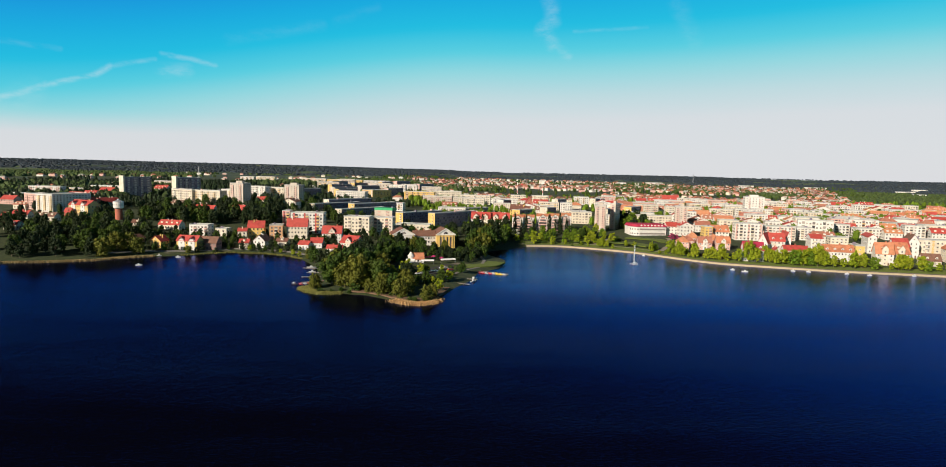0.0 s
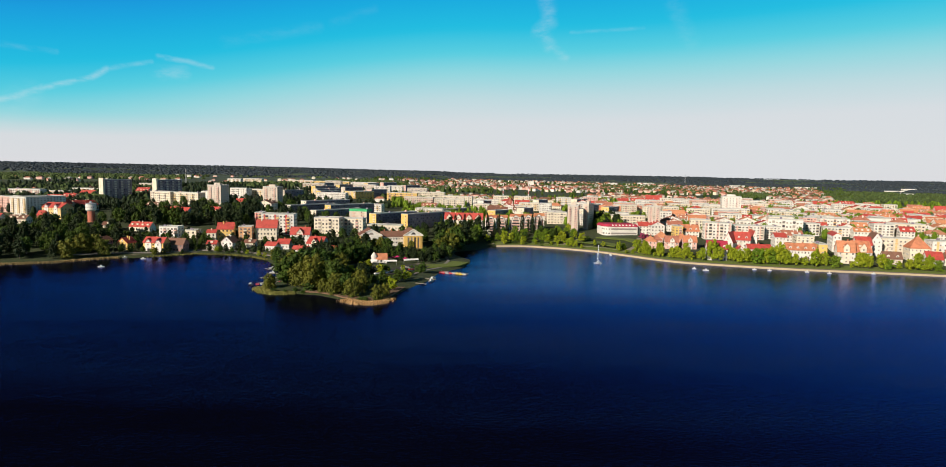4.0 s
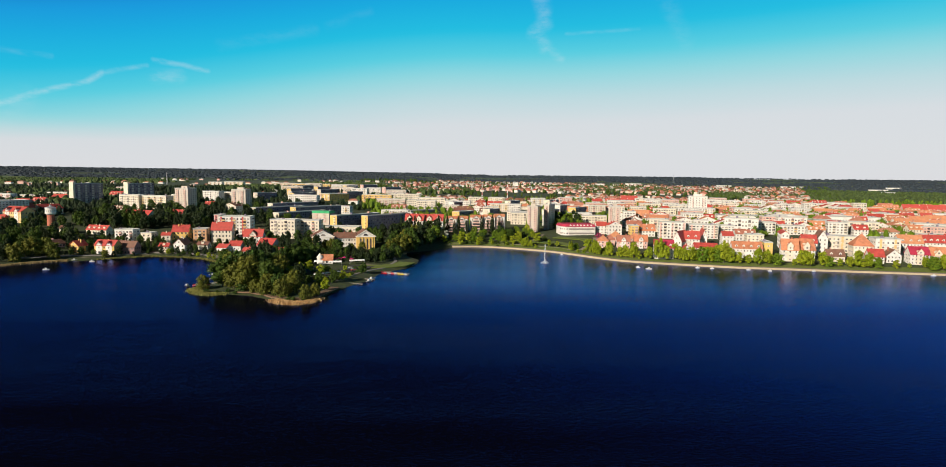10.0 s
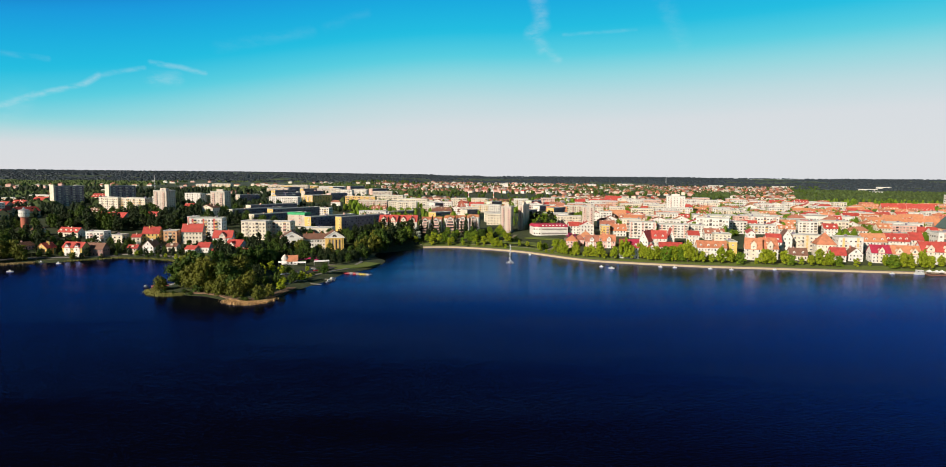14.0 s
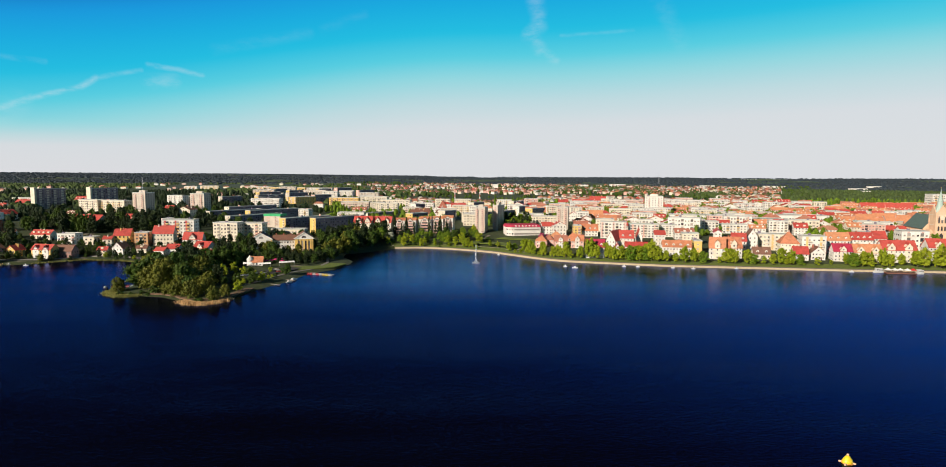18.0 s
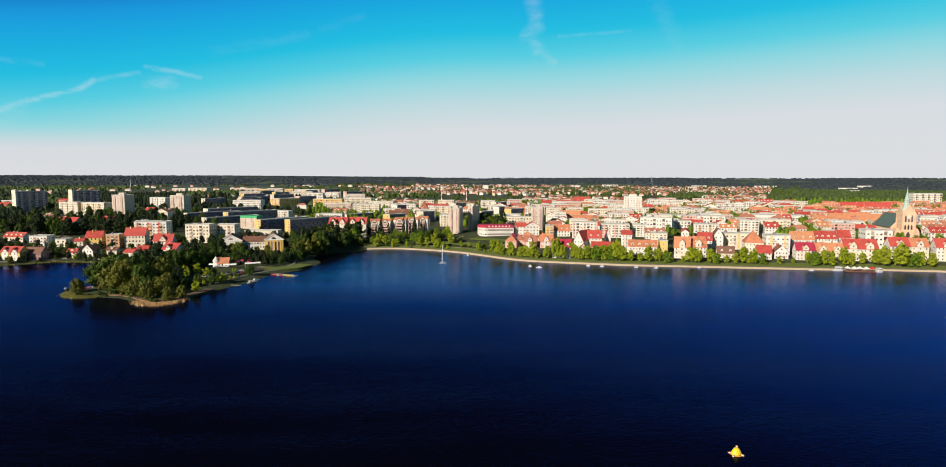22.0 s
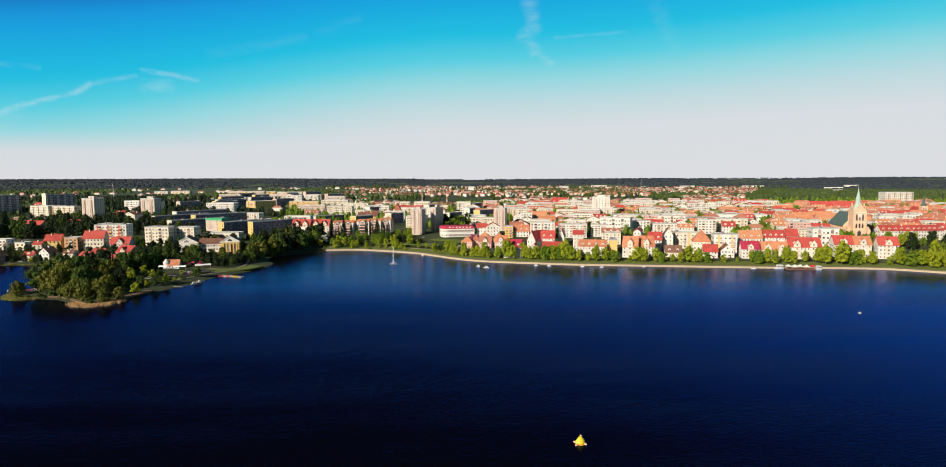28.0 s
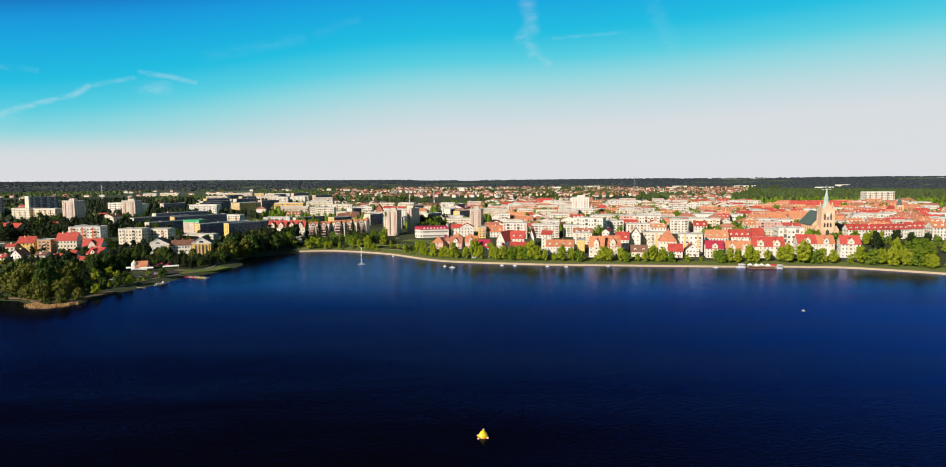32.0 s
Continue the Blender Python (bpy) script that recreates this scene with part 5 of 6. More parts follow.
def awning(x, y, yaw, w, d):
    ob = thing("awning", x, y, yaw, "white canvas awning over a terrace", "awning", "terrace awnings")
    g = Geo()
    g.prism([(-d / 2, 2.5), (d / 2, 2.5), (0, 3.5)], -w / 2, w / 2)
    g.v = [(yy, xx, z) for xx, yy, z in g.v]
    part("canvas", g, [plain("canvas", (0.78, 0.76, 0.72), 0.8)], ob)
    for sx in (-1, 1):
        for sy in (-1, 1):
            g = Geo()
            g.ring([(0.06, -0.5), (0.06, 2.5)], 6, sx * (w / 2 - 0.2), sy * (d / 2 - 0.2))
            part("post", g, [plain("post steel", (0.4, 0.4, 0.4), 0.4, 0.6)], ob)


def parasol(x, y):
    ob = thing("parasol", x, y, 0, "magenta café parasol on a terrace", "parasol", "café parasols")
    g = Geo()
    g.ring([(1.9, 2.4), (1.85, 2.5), (0.9, 3.0), (0.05, 3.3)], 8)
    part("canopy", g, [plain("magenta cloth", (0.55, 0.03, 0.16), 0.8)], ob)
    g = Geo()
    g.ring([(0.05, -0.3), (0.05, 2.6)], 6)
    part("pole", g, [plain("post steel", (0.4, 0.4, 0.4))], ob)


def car(x, y, yaw, paint):
    ob = thing("parked_car", x, y, yaw, "small %s car parked on the gravel by the café" % paint, "car", "parked cars")
    ob.matrix_basis = pose(x, y, lies(x, y) + 0.24, 0, 0, yaw)
    g = Geo()
    g.prism([(-2.1, 0.3), (2.1, 0.3), (2.12, 0.75), (1.1, 0.92), (-2.0, 0.95), (-2.15, 0.7)], -0.85, 0.85)
    part("body", g, [plain("car " + paint, {"white": (0.7, 0.7, 0.7), "silver": (0.45, 0.46, 0.48), "dark": (0.03, 0.03, 0.04), "red": (0.5, 0.03, 0.03)}[paint], 0.3, 0, 0.1)], ob)
    g = Geo()
    g.prism([(-1.8, 0.94), (1.0, 0.92), (0.35, 1.42), (-1.3, 1.45)], -0.74, 0.74)
    part("cabin", g, [glass()], ob)
    for sx in (-1.3, 1.3):
        for sy in (-0.8, 0.8):
            g = Geo()
            g.ring([(0.31, -0.1), (0.31, 0.1)], 10)
            part("wheel", g, [plain("rubber", (0.02, 0.02, 0.02), 0.9)], ob, at=pose(sx, sy, 0.31, 90, 0, 0))


for i, (cx, cy) in enumerate(((-33, 399), (-30.5, 402), (-28, 405.5), (-24.5, 408), (-22, 412), (-19, 425), (-16.5, 428), (-13.5, 421))):
    car(cx, cy, 40 + 4 * (i % 3), ("white", "silver", "white", "dark", "white", "silver", "white", "red")[i])
cafe()
awning(-30, 441, 12, 9, 2.6), awning(-16, 449, 28, 11, 2.4), awning(-42, 441, 5, 6, 2.6)
for px, py in ((-32, 454), (-29.5, 456), (-27, 459), (-24, 462), (-21, 455)):
    parasol(px, py)


def jetty(ax, ay, bx, by, wide=1.8):
    ob = thing("jetty", ax, ay, math.degrees(math.atan2(by - ay, bx - ax)), "weathered grey timber jetty on posts", "jetty", "jetties", z=0.0)
    length = math.hypot(bx - ax, by - ay)
    wood = plain("grey timber", (0.34, 0.29, 0.23), 0.9, 0, 0.5, 2.0)
    n = int(length / 1.5)
    for i in range(n):
        g = Geo()
        g.box(i * length / n, (i + 1) * length / n - 0.08, -wide / 2, wide / 2, 0.5, 0.6)
        part("deck_board", g, [wood], ob)
    for i in range(int(length / 5) + 1):
        for s in (-1, 1):
            g = Geo()
            g.ring([(0.11, -2.5), (0.11, 0.9)], 6, i * 5, s * wide / 2)
            part("post", g, [wood], ob)


def hull_shape(length, wide, high):
    g = Geo()
    top, low = [], []
    for i in range(13):
        s = i / 12
        w = wide / 2 * (1 - max(0, (s - 0.45) / 0.55) ** 2.2) * (0.8 + 0.2 * min(1, s * 4))
        top.append((s, w))
        low.append((s * 0.93 + 0.02, w * 0.7))
    p = [((s - 0.5) * length, w * sg, high) for sg in (1, -1) for s, w in (top if sg > 0 else top[::-1])]
    q = [((s - 0.5) * length, w * sg, -0.25) for sg in (1, -1) for s, w in (low if sg > 0 else low[::-1])]
    n = len(p)
    g.solid(p + q, [tuple(range(n - 1, -1, -1))] + [(i, (i + 1) % n, n + (i + 1) % n, n + i) for i in range(n)] + [tuple(range(n, 2 * n))])
    return g


PAINT = {"white": (0.55, 0.55, 0.53), "red": (0.6, 0.03, 0.04), "yellow": (0.75, 0.55, 0.03), "blue": (0.03, 0.12, 0.4), "dark": (0.03, 0.03, 0.04)}


def pedal_boat(x, y, yaw, paint):
    ob = thing("pedal_boat", x, y, yaw, "%s plastic pedal boat moored on the lake" % paint, "pedal boat", "hire boats", z=0.0)
    mat = plain("gel " + paint, PAINT[paint], 0.35, 0, 0.1)
    for s in (-1, 1):
        g = hull_shape(3.4, 0.62, 0.45)
        g.v = [(a, b + s * 0.52, c) for a, b, c in g.v]
        part("float", g, [mat], ob)
    g = Geo()
    g.box(-1.1, 0.5, -0.8, 0.8, 0.45, 0.55)
    part("deck", g, [plain("gel white", PAINT["white"], 0.35)], ob)
    for s in (-0.4, 0.4):
        g = Geo()
        g.box(-0.6, -0.1, s - 0.25, s + 0.25, 0.55, 0.75)
        g.box(-0.75, -0.6, s - 0.25, s + 0.25, 0.55, 1.2)
        part("seat", g, [mat], ob)


def motor_boat(x, y, yaw, length=6.0, paint="white"):
    ob = thing("motor_boat", x, y, yaw, "small %s motor boat lying on the lake" % paint, "boat", "moored boats", z=0.0)
    part("hull", hull_shape(length, length * 0.34, 0.75), [plain("gel " + paint, PAINT[paint], 0.35, 0, 0.1)], ob)
    g = Geo()
    g.prism([(-length * 0.18, 0.75), (length * 0.16, 0.75), (length * 0.06, 1.55), (-length * 0.16, 1.6)], -length * 0.12, length * 0.12)
    cb = part("cabin", g, [plain("gel white", PAINT["white"], 0.35)], ob)
    g = Geo()
    g.face([(length * 0.165, -length * 0.10, 0.85), (length * 0.165, length * 0.10, 0.85), (length * 0.075, length * 0.10, 1.5), (length * 0.075, -length * 0.10, 1.5)])
    part("windscreen", g, [glass()], cb)
    g = Geo()
    g.box(-length * 0.52, -length * 0.47, -0.2, 0.2, -0.2, 1.0)
    part("outboard", g, [plain("gel dark", PAINT["dark"], 0.4)], ob)


def tour_boat(x, y, yaw, length):
    ob = thing("pleasure_boat", x, y, yaw, "white pleasure boat with a covered deck at the quay", "boat", "moored boats", z=0.0)
    part("hull", hull_shape(length, 4.2, 1.1), [plain("gel white", PAINT["white"], 0.35)], ob)
    g = Geo()
    g.box(-length * 0.38, length * 0.2, -1.6, 1.6, 1.1, 3.0)
    cb = part("cabin", g, [plain("gel white", PAINT["white"], 0.35)], ob)
    for s in (-1, 1):
        for i in range(5):
            part("window", window_mesh(1.2, 0.9), None, cb, at=pose((-0.33 + i * 0.11) * length, s * 1.6, 1.7, 0, 0, 0 if s < 0 else 180))
    g = Geo()
    g.box(-length * 0.4, length * 0.22, -1.8, 1.8, 3.0, 3.15)
    part("deck_roof", g, [plain("canvas", (0.78, 0.76, 0.72))], ob)


jetty(-88, 390, -104, 388), jetty(-92, 404, -105, 404), jetty(-84, 380, -99, 369), jetty(-99, 418, -112, 422)
jetty(6, 426, 25, 416, 2.2), jetty(-4, 398, 4, 392, 2.2), jetty(-8, 380, 0, 376)
for i in range(6):
    pedal_boat(-98.6 + i * 2.2, 366.6 + 1.5 * i, 126 + 5 * (i % 3), ("red", "white", "red", "red", "white", "red")[i])
for i in range(8):
    pedal_boat(6 + i * 2.3, 421.5 - 0.75 * i, -70 + 6 * (i % 4), ("red", "red", "white", "red", "white", "yellow", "yellow", "white")[i])
motor_boat(-102, 365, 150, 4.5, "dark"), motor_boat(-107, 426, 10, 6.5), motor_boat(-102, 408, 5, 4.5), motor_boat(2, 388, 50, 4.5)
motor_boat(2.5, 397, 55, 6.5)
for bx, by, yw, ln in ((191, 461, 150, 3.2), (197, 454, 165, 4.5), (236, 462.5, 160, 3.0), (246, 460, 165, 3.0), (271, 455, 172, 3.0), (285, 451, 170, 3.0), (144, 528, 130, 3.0), (396, 438, 170, 3.6), (318, 452.5, 175, 2.8)):
    motor_boat(bx, by, yw, ln)
motor_boat(-219, 418, 10, 4.2), motor_boat(-227, 462, 15, 3.6), motor_boat(-211, 457, 5, 3.6)
for bx, by, ln in ((415, 437.5, 7), (441, 431, 5)):
    tour_boat(bx, by, 172, ln)


def floating_bar():
    """A brown pontoon at the quay with small white tents."""
    ob = thing("floating_bar", 429, 433.5, -8, "brown floating pontoon bar with small white tents at the quay", "pontoon", z=0.0)
    deck = plain("pontoon boards", (0.20, 0.09, 0.06), 0.9, 0, 0.4, 1.0)
    g = Geo()
    g.box(-10, 10, -2.6, 2.6, -0.4, 0.55)
    part("deck", g, [deck], ob)
    for s in (-1, 1):
        g = Geo()
        for i in range(11):
            g.box(-10 + i * 1.98, -9.9 + i * 1.98, s * 2.5 - 0.05, s * 2.5 + 0.05, 0.55, 1.5)
        g.box(-10, 10, s * 2.5 - 0.04, s * 2.5 + 0.04, 1.5, 1.58)
        part("railing", g, [deck], ob)
    for i, x in enumerate((-8.2, -3.9, 0.2, 4.4, 8.6)):
        g = Geo()
        g.ring([(2.5, 2.4), (2.5, 2.6), (1.2, 3.2), (0.08, 3.9)], 4, x, 0.4 * (-1) ** i, 0, math.pi / 4)
        tent = part("tent_roof", g, [plain("canvas", (0.78, 0.76, 0.72)) if i != 4 else plain("gel red", PAINT["red"])], ob)
        for sx in (-1, 1):
            for sy in (-1, 1):
                g = Geo()
                g.ring([(0.05, 0.5), (0.05, 2.6)], 5, x + sx * 1.3, 0.4 * (-1) ** i + sy * 1.3)
                part("pole", g, [plain("post steel", (0.4, 0.4, 0.4))], tent)
    g = Geo()
    g.box(-1.5, 1.5, 2.6, 7.0, 0.4, 0.55)
    part("gangway", g, [deck], ob)


floating_bar()


def turtle_float():
    """The yellow craft on the open lake: a domed canopy on four floats."""
    ob = thing("yellow_float", 208.1, 131.9, 20, "bright yellow dome-shaped float boat with pale side floats on dark water", "float boat", z=0.0)
    ob.matrix_basis = ob.matrix_basis @ Matrix.Diagonal((0.70, 0.70, 0.78, 1))
    g = Geo()
    g.ring([(1.75, 0.15), (1.8, 0.5), (1.45, 1.2), (0.95, 1.9), (0.6, 2.25), (0.2, 2.4)], 14)
    g.v = [(a * 1.15, b * 0.95, c) for a, b, c in g.v]
    part("dome", g, [plain("yellow vinyl", (0.80, 0.56, 0.02), 0.45, 0, 0.15)], ob, smooth=True)
    for a, r in ((205, 2.4), (-55, 2.1), (60, 2.1), (130, 2.1)):
        g = Geo()
        g.ring([(0.1, -0.25), (0.45, -0.1), (0.5, 0.2), (0.3, 0.45), (0.05, 0.5)], 10)
        g.v = [(x * 1.5, y, z) for x, y, z in g.v]
        part("side_float", g, [plain("peach vinyl", (0.7, 0.42, 0.25), 0.5)], ob, at=pose(r * math.cos(radians(a)), r * math.sin(radians(a)), 0, 0, 0, a), smooth=True)
    g = Geo()
    g.ring([(0.1, 2.2), (0.42, 2.35), (0.45, 2.7), (0.1, 2.9)], 10, 0.35, 0.2)
    part("head", g, [plain("peach vinyl", (0.7, 0.42, 0.25))], ob, smooth=True)
    g = Geo()
    g.ring([(1.95, -0.2), (2.05, 0.0), (1.95, 0.25)], 16)
    part("base_ring", g, [plain("orange vinyl", (0.6, 0.25, 0.03))], ob)


def buoy(x, y):
    ob = thing("buoy", x, y, 0, "small weathered pale marker buoy on the lake", "buoy", "marker buoys", z=0.0)
    g = Geo()
    g.ring([(0.4, -0.3), (0.85, 0), (0.8, 0.3), (0.45, 0.6), (0.2, 0.75)], 10)
    part("body", g, [plain("buoy paint", (0.45, 0.38, 0.30), 0.6, 0, 0.6)], ob)


turtle_float(), buoy(379.6, 284.5)


def fountain():
    ob = thing("fountain", 123.5, 478.4, 0, "white jet fountain rising from the lake", "fountain", z=0.0)
    spray = shader("spray", lambda k, b: (k.put((0.85, 0.88, 0.9), b.inputs["Base Color"]), k.put(0.9, b.inputs["Roughness"]), k.put(k.math("MULTIPLY", k.step(k.noise(where(k), 1.3, 3), 0.30, 0.65), 0.55), b.inputs["Alpha"])))
    rr = random.Random(3)
    for i in range(5):
        g = Geo()
        h, a = (14.5, 11.5, 8.0, 4.5, 3.0)[i], i * 1.26
        pts = []
        for j in range(15):
            s = j / 14
            r = 0.16 * i * s
            up = h * (1 - (1 - s) ** 1.7)
            pts.append((0.18 + 0.42 * s * s, up, r))
        for (w0, z0, r0), (w1, z1, r1) in zip(pts, pts[1:]):
            for q in range(5):
                t0, t1 = math.tau * q / 5, math.tau * (q + 1) / 5
                g.face([(r0 * math.cos(a) + w0 * math.cos(t0), r0 * math.sin(a) + w0 * math.sin(t0), z0), (r0 * math.cos(a) + w0 * math.cos(t1), r0 * math.sin(a) + w0 * math.sin(t1), z0),
                        (r1 * math.cos(a) + w1 * math.cos(t1), r1 * math.sin(a) + w1 * math.sin(t1), z1), (r1 * math.cos(a) + w1 * math.cos(t0), r1 * math.sin(a) + w1 * math.sin(t0), z1)])
        part("jet", g, [spray], ob)
    g = Geo()
    for _ in range(900):
        r, a = 2.7 * rr.random() ** 0.9, rr.uniform(0, math.tau)
        z = 0.05 + 3.0 * rr.random() ** 1.8 * (1 - r / 3.2)
        s = rr.uniform(0.05, 0.16)
        x, y = r * math.cos(a) * 1.2, r * math.sin(a)
        g.solid([(x - s, y, z), (x + s, y, z), (x, y + s, z + s), (x, y - s, z + s)], [(0, 1, 3), (0, 2, 1), (0, 3, 2), (1, 2, 3)])
    tagged(part("splash", g, [plain("foam", (0.8, 0.82, 0.84), 0.9, 0, 0.05)], ob, "white splash round the jets"), kind="stuff")
    g = Geo()
    g.ring([(1.6, -0.3), (1.9, 0.0), (1.9, 0.25), (1.5, 0.3)], 16)
    part("pontoon", g, [plain("pontoon grey", (0.2, 0.2, 0.22))], ob)


fountain()


def reeds(name, line, width, tall, n, tint, label, seed):
    rr = random.Random(seed)
    g = Geo()
    for _ in range(n):
        s = rr.random() * (len(line) - 1)
        i = int(s)
        a, b = Vector(line[i]), Vector(line[i + 1])
        p = a.lerp(b, s - i) + Vector((rr.gauss(0, width / 2.4), rr.gauss(0, width / 2.4)))
        z = max(-0.4, lies(p.x, p.y) if tall < 0.8 else 0.0)
        h, w, t = tall * rr.uniform(0.6, 1.2), rr.uniform(0.10, 0.22), rr.uniform(0, 6.3)
        dx, dy = w * math.cos(t), w * math.sin(t)
        lx, ly = rr.gauss(0, 0.25), rr.gauss(0, 0.25)
        g.face([(p.x - dx, p.y - dy, z - 0.3), (p.x + dx, p.y + dy, z - 0.3), (p.x + dx * 0.7 + lx, p.y + dy * 0.7 + ly, z + h), (p.x - dx * 0.5 + lx, p.y - dy * 0.5 + ly, z + h * 0.95)])
    tagged(new(name, g.mesh(name, [foliage(name + " blades", tint, tuple(v * 1.2 for v in tint), 0.2)])), label, "reeds", kind="stuff")


reeds("reeds", [(-39, 325), (-32, 320), (-26, 318.5), (-20, 322), (-17, 332)], 3.4, 1.25, 7000, (0.60, 0.38, 0.17), "dry golden reeds at the tip of the peninsula", 1)
reeds("green_reeds", [(-93, 357), (-91, 350), (-86, 344), (-79, 341), (-72, 343)], 4.0, 0.9, 6500, (0.24, 0.23, 0.06), "yellow-green reeds along the peninsula's edge", 2)
reeds("shore_reeds", [(-310, 413), (-285, 420), (-258, 432), (-246, 448), (-230, 458)], 2.6, 1.3, 5500, (0.34, 0.25, 0.11), "thin band of pale reeds along the western shore", 3)
reeds("bank_reeds", [(-213, 467), (-186, 488), (-156, 485), (-138, 477), (-124, 464)], 1.6, 0.95, 2500, (0.20, 0.19, 0.05), "low rushes along the western bank", 4)


# ---- groves ----
FOOT = []
for o in scene.objects:
    if o.parent is None and o.type == "EMPTY" and o.get("category") not in ("tree", "shrub"):
        for c in o.children:
            if c.name.startswith(("wall", "middle_range", "wing", "nave", "tower")):
                bb = [o.matrix_basis @ Vector(q) for q in c.bound_box]
                cx, cy = sum(q.x for q in bb) / 8, sum(q.y for q in bb) / 8
                loc = [Vector(q) for q in c.bound_box]
                FOOT.append((cx, cy, o.matrix_basis.to_euler().z, (max(q.x for q in loc) - min(q.x for q in loc)) / 2, (max(q.y for q in loc) - min(q.y for q in loc)) / 2))


CELLS, COUNTED = {}, [0]


def clear(x, y, gap):
    """True where no building stands within gap metres."""
    for f in FOOT[COUNTED[0]:]:
        r = f[3] + f[4] + 16
        for i in range(int((f[0] - r) // 50), int((f[0] + r) // 50) + 1):
            for j in range(int((f[1] - r) // 50), int((f[1] + r) // 50) + 1):
                CELLS.setdefault((i, j), []).append(f)
    COUNTED[0] = len(FOOT)
    for cx, cy, a, hw, hd in CELLS.get((int(x // 50), int(y // 50)), ()):
        dx, dy = x - cx, y - cy
        if dx * dx + dy * dy < (hw + hd + gap) ** 2:
            u, v = dx * math.cos(a) + dy * math.sin(a), -dx * math.sin(a) + dy * math.cos(a)
            if abs(u) < hw + gap and abs(v) < hd + gap:
                return False
    return True


STOOD = []


def grove(kinds, corners, n, gap, seed, size=(0.8, 1.15), off=2.5, into=""):
    """Up to n trees of the given kinds inside a four-cornered patch."""
    rr = random.Random(seed)
    a, b, c, d = (Vector(p) for p in corners)
    for _ in range(n * 6):
        if n <= 0:
            break
        s, t = rr.random(), rr.random()
        p = a.lerp(b, s).lerp(d.lerp(c, s), t)
        if lies(p.x, p.y) < 0.55 or not clear(p.x, p.y, off) or any((p.x - x) ** 2 + (p.y - y) ** 2 < gap * gap for x, y in STOOD):
            continue
        STOOD.append((p.x, p.y))
        tree(rr.choice(kinds), p.x, p.y, rr.uniform(*size), rr, into)
        n -= 1


def row(kinds, line, off, step, seed, size=(0.8, 1.1), skip=0.0, jitter=1.0):
    """Trees along a line at a distance to its left."""
    rr = random.Random(seed)
    for (ax, ay), (bx, by) in zip(line, line[1:]):
        ln = math.hypot(bx - ax, by - ay)
        nx, ny = -(by - ay) / ln, (bx - ax) / ln
        s = rr.uniform(0, step / 2)
        while s < ln:
            if rr.random() >= skip:
                x, y = ax + (bx - ax) * s / ln + nx * off + rr.gauss(0, jitter), ay + (by - ay) * s / ln + ny * off + rr.gauss(0, jitter)
                if clear(x, y, 0.5):
                    STOOD.append((x, y))
                    tree(rr.choice(kinds), x, y, rr.uniform(*size), rr)
            s += step * rr.uniform(0.8, 1.25)


# peninsula
grove(["willow", "willow", "oak"], [(-80, 355), (-62, 350), (-66, 400), (-82, 408)], 13, 6.4, 11, (0.75, 1.15), 1)
grove(["oak", "maple", "willow", "alder"], [(-66, 354), (-48, 354), (-54, 406), (-80, 420)], 17, 6.8, 12, (0.7, 1.02), 1)
grove(["alder", "oak", "willow"], [(-52, 342), (-30, 340), (-34, 380), (-54, 392)], 8, 6.0, 13, (0.5, 0.75), 1)
grove(["willow"], [(-48, 340), (-30, 338), (-30, 350), (-48, 352)], 4, 5, 14, (0.55, 0.8), 1)
grove(["bush", "sapling"], [(-84, 347), (-20, 335), (-10, 400), (-40, 415)], 14, 3.5, 15, (0.7, 1.2), 1)
grove(["oak", "alder"], [(-112, 430), (-84, 425), (-70, 470), (-118, 465)], 12, 6, 16, (0.45, 0.7), 2)
grove(["alder", "oak"], [(-80, 440), (-48, 440), (-56, 500), (-84, 500)], 14, 6, 17, (0.5, 0.75), 2, "neck_trees")
grove(["oak", "alder"], [(-45, 462), (-8, 466), (-4, 484), (-42, 486)], 8, 6, 18, (0.25, 0.42), 3, "neck_trees")
grove(["bush"], [(-20, 395), (-10, 400), (-6, 430), (-22, 432)], 5, 4, 28, (0.6, 0.9), 2)
grove(["alder", "oak", "willow"], [(0, 500), (10, 505), (30, 575), (-2, 580)], 20, 6, 19, (0.75, 1.05), 2, "neck_trees")
grove(["alder", "oak", "maple"], [(-2, 555), (30, 575), (40, 640), (-10, 632)], 24, 6.5, 20, (0.65, 0.95), 3, "neck_trees")
row(["bush", "willow", "bush"], SHORE[17:25], 4.5, 5.5, 51, (0.4, 0.75), 0.2)
grove(["alder", "oak", "alder"], [(-74, 388), (-52, 386), (-56, 406), (-78, 424)], 12, 5.5, 61, (0.85, 1.05), 2)
grove(["alder", "oak"], [(-66, 436), (-53, 440), (-50, 458), (-66, 456)], 7, 5, 66, (0.75, 0.95), 2)
grove(["oak", "bush", "sapling"], [(-44, 366), (-18, 368), (-4, 412), (-32, 428)], 24, 4.2, 62, (0.32, 0.48), 2)
grove(["oak", "willow", "alder"], [(-64, 486), (-22, 492), (-16, 508), (-64, 506)], 10, 6, 63, (0.38, 0.6), 2, "neck_trees")
grove(["oak", "alder"], [(-118, 500), (-70, 498), (-60, 556), (-122, 550)], 26, 5.5, 64, (0.35, 0.62), 2, "neck_trees")
grove(["oak", "alder"], [(-62, 530), (-14, 540), (-8, 625), (-70, 620)], 22, 6.5, 65, (0.4, 0.65), 2.5, "neck_trees")
grove(["alder", "oak"], [(-34, 458), (-2, 452), (8, 478), (-30, 484)], 16, 4.6, 67, (0.32, 0.5), 2)
